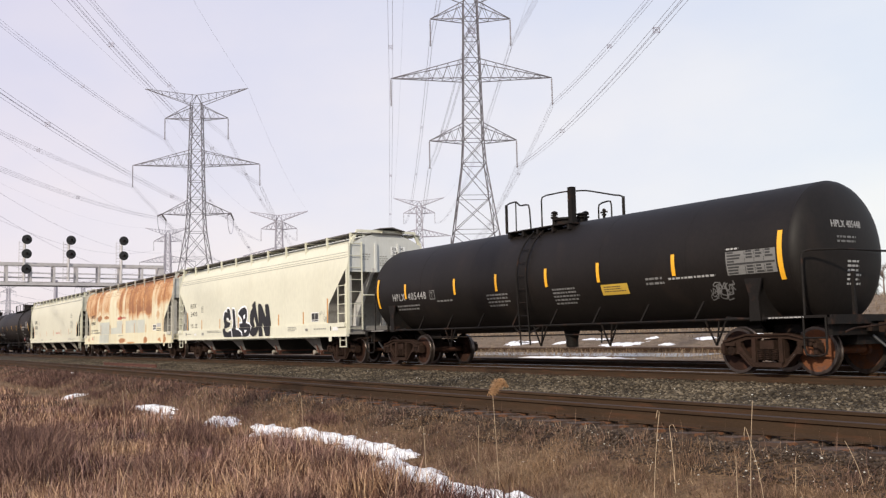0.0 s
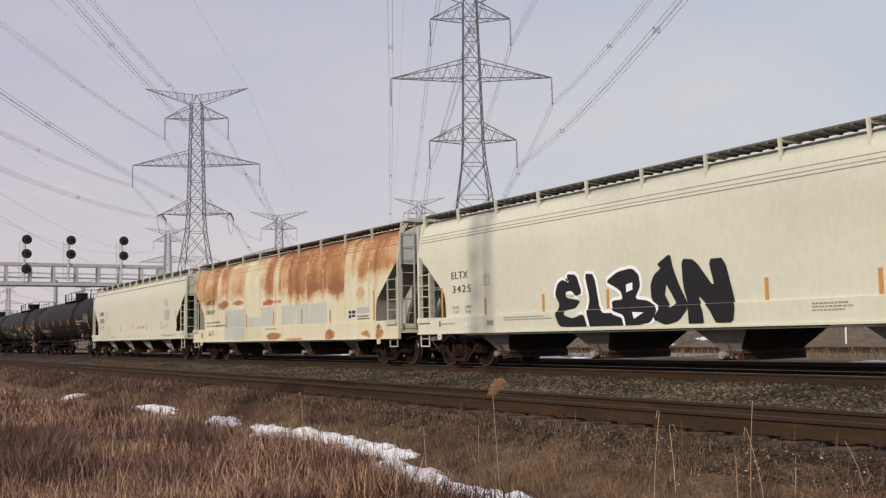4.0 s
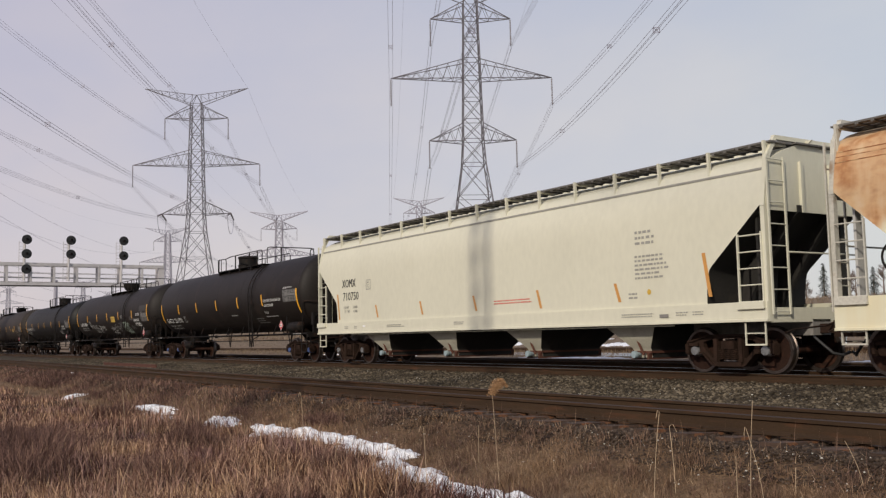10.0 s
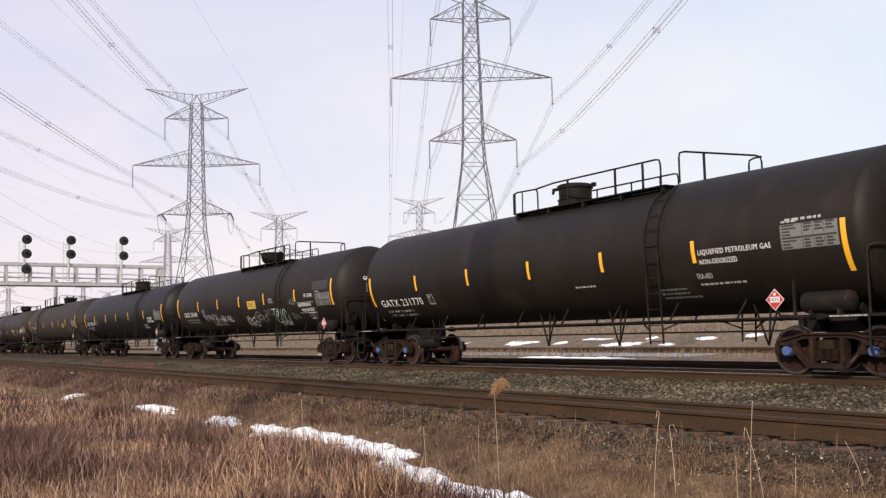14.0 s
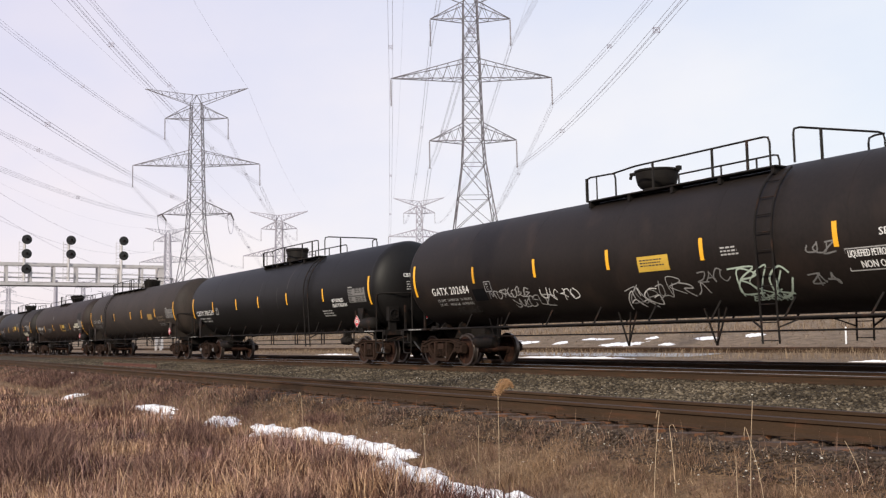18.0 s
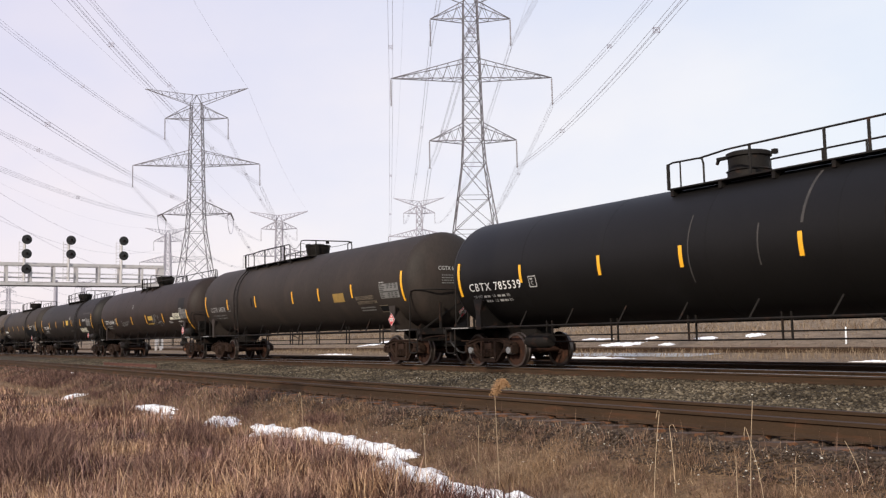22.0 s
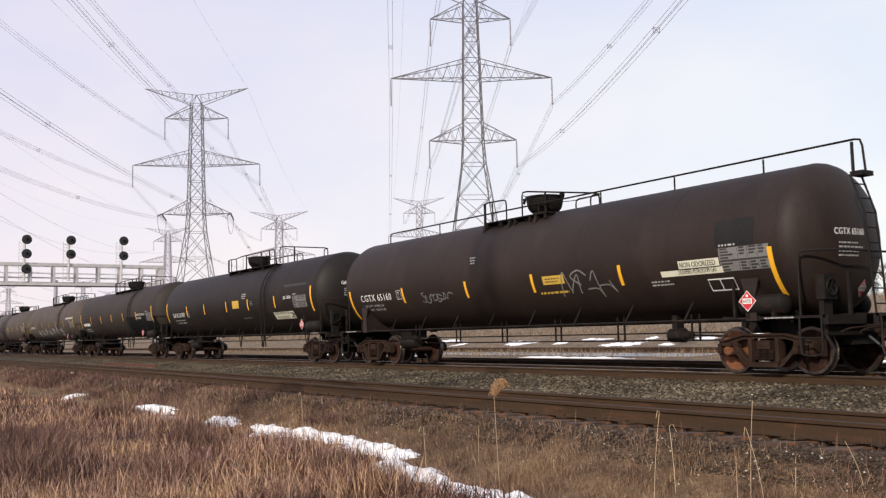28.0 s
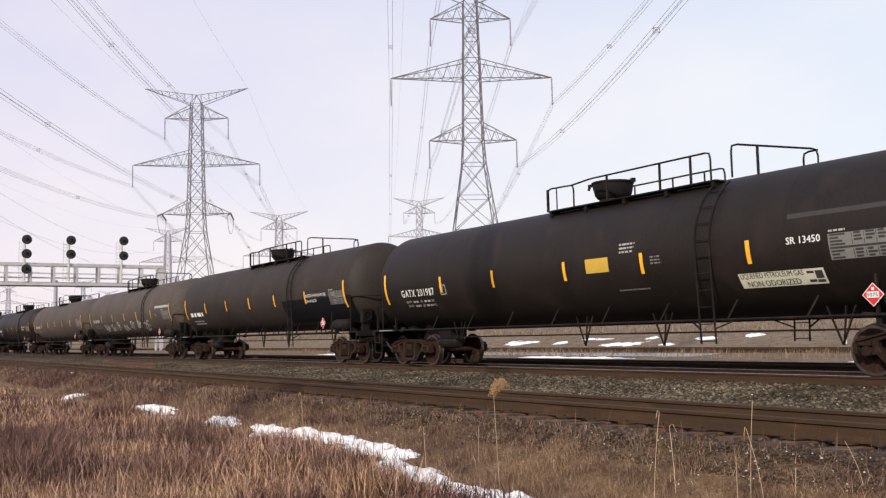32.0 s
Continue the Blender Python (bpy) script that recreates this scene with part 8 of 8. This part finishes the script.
for i, (px, py, rx, ry, tu) in enumerate(((-15.95, 5.83, 0.72, 0.20, 0.03), (-13.9, 5.80, 0.85, 0.20, 0.02), (-12.8, 5.84, 0.8, 0.20, 0.03), (-11.7, 5.84, 0.75, 0.19, 0.05), (-10.75, 5.78, 0.62, 0.18, 0.0), (-10.0, 5.79, 0.5, 0.12, 0.0), (-9.35, 5.32, 0.45, 0.22, 0.1),
                                          (-8.85, 5.35, 0.5, 0.24, 0.1), (-8.2, 5.33, 0.50, 0.17, -0.08), (-7.6, 5.29, 0.55, 0.16, -0.1), (-7.0, 5.24, 0.5, 0.13, -0.1),
                                          (-17.9, 5.30, 0.45, 0.22, 0.1), (-16.35, 5.86, 0.50, 0.24, 0.05), (-20.6, 5.70, 1.7, 0.20, 0.1), (-19.0, 5.62, 0.6, 0.16, 0.3), (-27.2, 5.66, 0.85, 0.28, 0.0), (-34.0, 7.0, 0.25, 0.1, 0))):
    snow_patch(px, py - 0.02, rx, ry * (1.3 if px > -15 else 1.12), tu, i, 0.07)
for i, (px, py, rx, ry) in enumerate(((-30.6, 25.1, 2.3, 0.14), (-27.6, 25.1, 1.6, 0.13), (-43, 25.3, 1.5, 0.16), (-51, 25.4, 2.0, 0.18), (-15.4, 25.0, 1.2, 0.12),
                                      (-43.6, 33.8, 1.3, 1.0), (-45.2, 34.4, 0.5, 0.8), (-39.8, 33.5, 0.5, 0.6), (-38.5, 35.1, 0.8, 0.7), (-35.4, 33.0, 0.6, 0.8), (-34.2, 33.2, 0.9, 0.9), (-34.4, 34.9, 0.3, 0.4), (-31.3, 32.7, 0.4, 0.3), (-31.0, 35.0, 0.6, 0.7),
                                      (-49.6, 33.4, 0.6, 0.7), (-54, 34.5, 1.6, 0.9), (-61, 34.0, 1.4, 0.9), (-28.5, 35.4, 0.4, 0.6))):
    snow_patch(px, py, rx * 1.05, ry * 1.1, 0.02 if py < 26 else 0.6, 50 + i, 0.06)


# a strip of dull ice in the ditch beyond the tracks
ice = Shape().rings([[(-44 + 19.5 * k / 30 + 0.3 * math.sin(k * 1.7), yy + 0.25 * math.sin(k * 2.1 + yy), float(ground_z(0, yy)) + 0.012) for yy in (26.3, 27.0, 27.7, 28.3)] for k in range(31)], caps=False)
tagged(new("ice_sheet", ice.mesh("ice_sheet", M["ice"])), "dull grey ice lying in a shallow ditch", "ice")


def reed(label, x, y, h, bend, plume=False, top_hook=0.0):
    """A tall dry stalk; bend moves its tip sideways."""
    t = thing("reed", label, "reed", (x, y, float(ground_z(x, y)) - 0.02), "tall dry reeds")
    side = Vector((0.545, 0.838, 0))
    pts = [side * (bend * (k / 8) ** 1.6) + Vector((0, 0, h * k / 8)) for k in range(9)]
    if top_hook:
        pts += [pts[-1] + side * top_hook * 0.5 + Vector((0, 0, 0.015)), pts[-1] + side * top_hook + Vector((0, 0, -0.05))]
    part("stalk", Shape().tube(pts, 0.0022, 6), M["reed"], t)
    if plume:
        tip = pts[-1]
        v, f = [], []
        r = random.Random(5)
        for k in range(2600):
            s = r.random()
            c = tip + side * (-0.01 + 0.15 * s) + Vector((0, 0, -0.01 + 0.115 * math.sin(s * 2.3) - 0.03 * s))
            d = Vector((r.gauss(0, 1), r.gauss(0, 1), r.gauss(0, 1))).normalized()
            rad = 0.052 * math.sin(min(1, 0.25 + s * 0.9) * math.pi) ** 0.7 + 0.006
            a = c + d * rad * r.random()
            e = a + (side * 0.6 + d * 0.6 - Vector((0, 0, 0.35))).normalized() * r.uniform(0.012, 0.03)
            w = Vector((r.gauss(0, 1), r.gauss(0, 1), r.gauss(0, 1))).normalized() * 0.0036
            o = len(v)
            v += [tuple(a - w), tuple(a + w), tuple(e)]
            f.append((o, o + 1, o + 2))
        part("plume", raw_mesh("plume", v, f, M["plume"]), None, t, "feathery tan seed plume bent to one side")
    return t


SWAYING = reed("tall pale reed with a feathery tan plume", -7.53, 5.50, 0.96, 0.0, True)
for (px, py, h, b, hook) in ((-8.47, 5.25, 0.60, -0.02, -0.05), (-11.79, 5.39, 0.70, -0.04, -0.03), (-4.92, 5.97, 0.82, 0.05, 0.0), (-5.72, 5.75, 0.77, 0.07, -0.03), (-5.70, 5.98, 0.58, -0.03, 0.06), (-4.82, 6.0, 0.60, -0.11, -0.02),
                             (-5.02, 5.94, 0.40, 0.0, 0.0), (-4.28, 6.45, 0.36, -0.12, 0.0), (-13.22, 3.42, 0.88, -0.05, 0.08), (-8.59, 6.0, 0.42, 0.01, 0.0), (-15.42, 4.23, 0.66, 0.10, 0.05), (-4.67, 6.18, 0.25, 0.01, 0.0), (-9.3, 4.6, 0.5, 0.05, 0.0)):
    reed("thin dry reed stalk standing in the grass", px, py, h, b, False, hook)


# ---- trees on the far slope ----
def bare_tree(x, y, h, seed):
    r = random.Random(seed)
    t = thing("tree", "leafless grey-brown tree on the far slope", "tree", (x, y, float(ground_z(x, y)) - 0.1), "far trees")
    part("trunk", Shape().rings([[(w * math.cos(a), w * math.sin(a), z) for a in np.linspace(0, 2 * math.pi, 9)[:-1]] for z, w in ((0, 0.09), (h * 0.3, 0.07), (h * 0.6, 0.045), (h * 0.9, 0.015))], closed=True), M["bark"], t)
    v, f = [], []
    for k in range(16):
        z = h * r.uniform(0.22, 0.85)
        a = r.uniform(0, 6.28)
        ln = h * r.uniform(0.2, 0.42) * (1.15 - z / h)
        tip = Vector((math.cos(a) * ln, math.sin(a) * ln, z + ln * 1.0))
        part("limb", Shape().bar((0, 0, z), tip, 0.03, 0.03), M["bark"], t)
        for j in range(34):
            p = Vector((0, 0, z)).lerp(tip, r.uniform(0.2, 1.0))
            d = Vector((r.gauss(0, 0.6), r.gauss(0, 0.6), r.uniform(0.1, 1.0))).normalized() * h * r.uniform(0.05, 0.16)
            w = Vector((r.gauss(0, 1), r.gauss(0, 1), 0)).normalized() * 0.016
            o = len(v)
            v += [tuple(p - w), tuple(p + w), tuple(p + d)]
            f.append((o, o + 1, o + 2))
    tagged(part("crown", raw_mesh("crown", v, f, M["far_wood"]), None, t, "haze of fine bare twigs"), kind="stuff")
    return t


def conifer(x, y, h, seed):
    r = random.Random(seed)
    t = thing("conifer_tree", "dark green conifer on the far slope", "tree", (x, y, float(ground_z(x, y)) - 0.1), "far conifers")
    part("trunk", Shape().rings([[(w * math.cos(a), w * math.sin(a), z) for a in np.linspace(0, 2 * math.pi, 9)[:-1]] for z, w in ((0, 0.10), (h * 0.5, 0.06), (h * 0.97, 0.012))], closed=True), M["bark"], t)
    v, f = [], []
    for k in range(1500):
        s = r.random() ** 0.7
        z = h * (1.0 - 0.92 * s)
        rad = (0.06 + 0.24 * h * s) * r.uniform(0.2, 1.0) * (0.75 + 0.25 * math.sin(z * 9 + seed))
        a = r.uniform(0, 6.28)
        p = Vector((rad * math.cos(a), rad * math.sin(a), z))
        d = Vector((math.cos(a), math.sin(a), r.uniform(-0.6, 0.1))) * r.uniform(0.10, 0.24)
        w = Vector((-math.sin(a), math.cos(a), r.uniform(-0.3, 0.3))) * r.uniform(0.03, 0.07)
        o = len(v)
        v += [tuple(p - w), tuple(p + w), tuple(p + d)]
        f.append((o, o + 1, o + 2))
    part("crown", raw_mesh("crown", v, f, M["conifer"]), None, t, "ragged layered dark crown")
    return t


for k, (px, py, h) in enumerate(((-63, 79, 1.8), (-66, 84, 2.3), (-58, 80, 2.6), (-55, 82, 3.4), (-52, 79, 3.0), (-48, 77, 3.2), (-50, 88, 3.8), (-45, 74, 2.6), (-70, 82, 2.0), (-60, 90, 3.2), (-42, 72, 3.0), (-76, 86, 2.2))):
    bare_tree(px, py, h, k)
for k, (px, py, h) in enumerate(((-56, 80, 3.9), (-53.4, 84, 3.4), (-47, 80, 3.3), (-61, 78, 2.0))):
    conifer(px, py, h, 30 + k)

# a lone grey pole behind the signal bridge
pole = thing("steel_pole", "plain grey steel pole beyond the signal bridge", "pole", (-160, 30.2, -0.6))
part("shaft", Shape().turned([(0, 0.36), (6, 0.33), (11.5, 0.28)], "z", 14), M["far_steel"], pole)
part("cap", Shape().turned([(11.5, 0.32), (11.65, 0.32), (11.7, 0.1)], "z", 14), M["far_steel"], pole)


# ---- what moves ----
def motions():
    times = [2.0 * k for k in range(17)]
    for car, cx in CARS:
        walk(car, [(t, pose(cx + gone(t), TRAIN_Y, 0)) for t in times])
    spot = SWAYING.location.copy()
    lean = [(0, -2.7), (3, -2.5), (6, -3.2), (9, -3.0), (13, -2.4), (15, -0.5), (16.5, 0.7), (19, 0.0), (22, -1.5), (25, -2.6), (28, -2.0), (30, -2.7), (32, -2.2)]
    walk(SWAYING, [(t, Matrix.Translation(spot) @ Matrix.Rotation(radians(a), 4, Vector((-0.838, 0.545, 0)))) for t, a in lean])
    n = int(math.degrees(gone(SECONDS) / WHEEL_R) / 72) + 1
    turn = [(SECONDS * k / n, math.degrees(gone(SECONDS * k / n) / WHEEL_R)) for k in range(n + 1)]
    for w in WHEELS:
        at = w.location.copy()
        start = random.Random(round(at.x * 100)).uniform(0, 360)
        walk(w, [(t, pose(at.x, at.y, at.z, 0, 0, 0) @ Matrix.Rotation(radians(a + start), 4, "Y")) for t, a in turn])


motions()
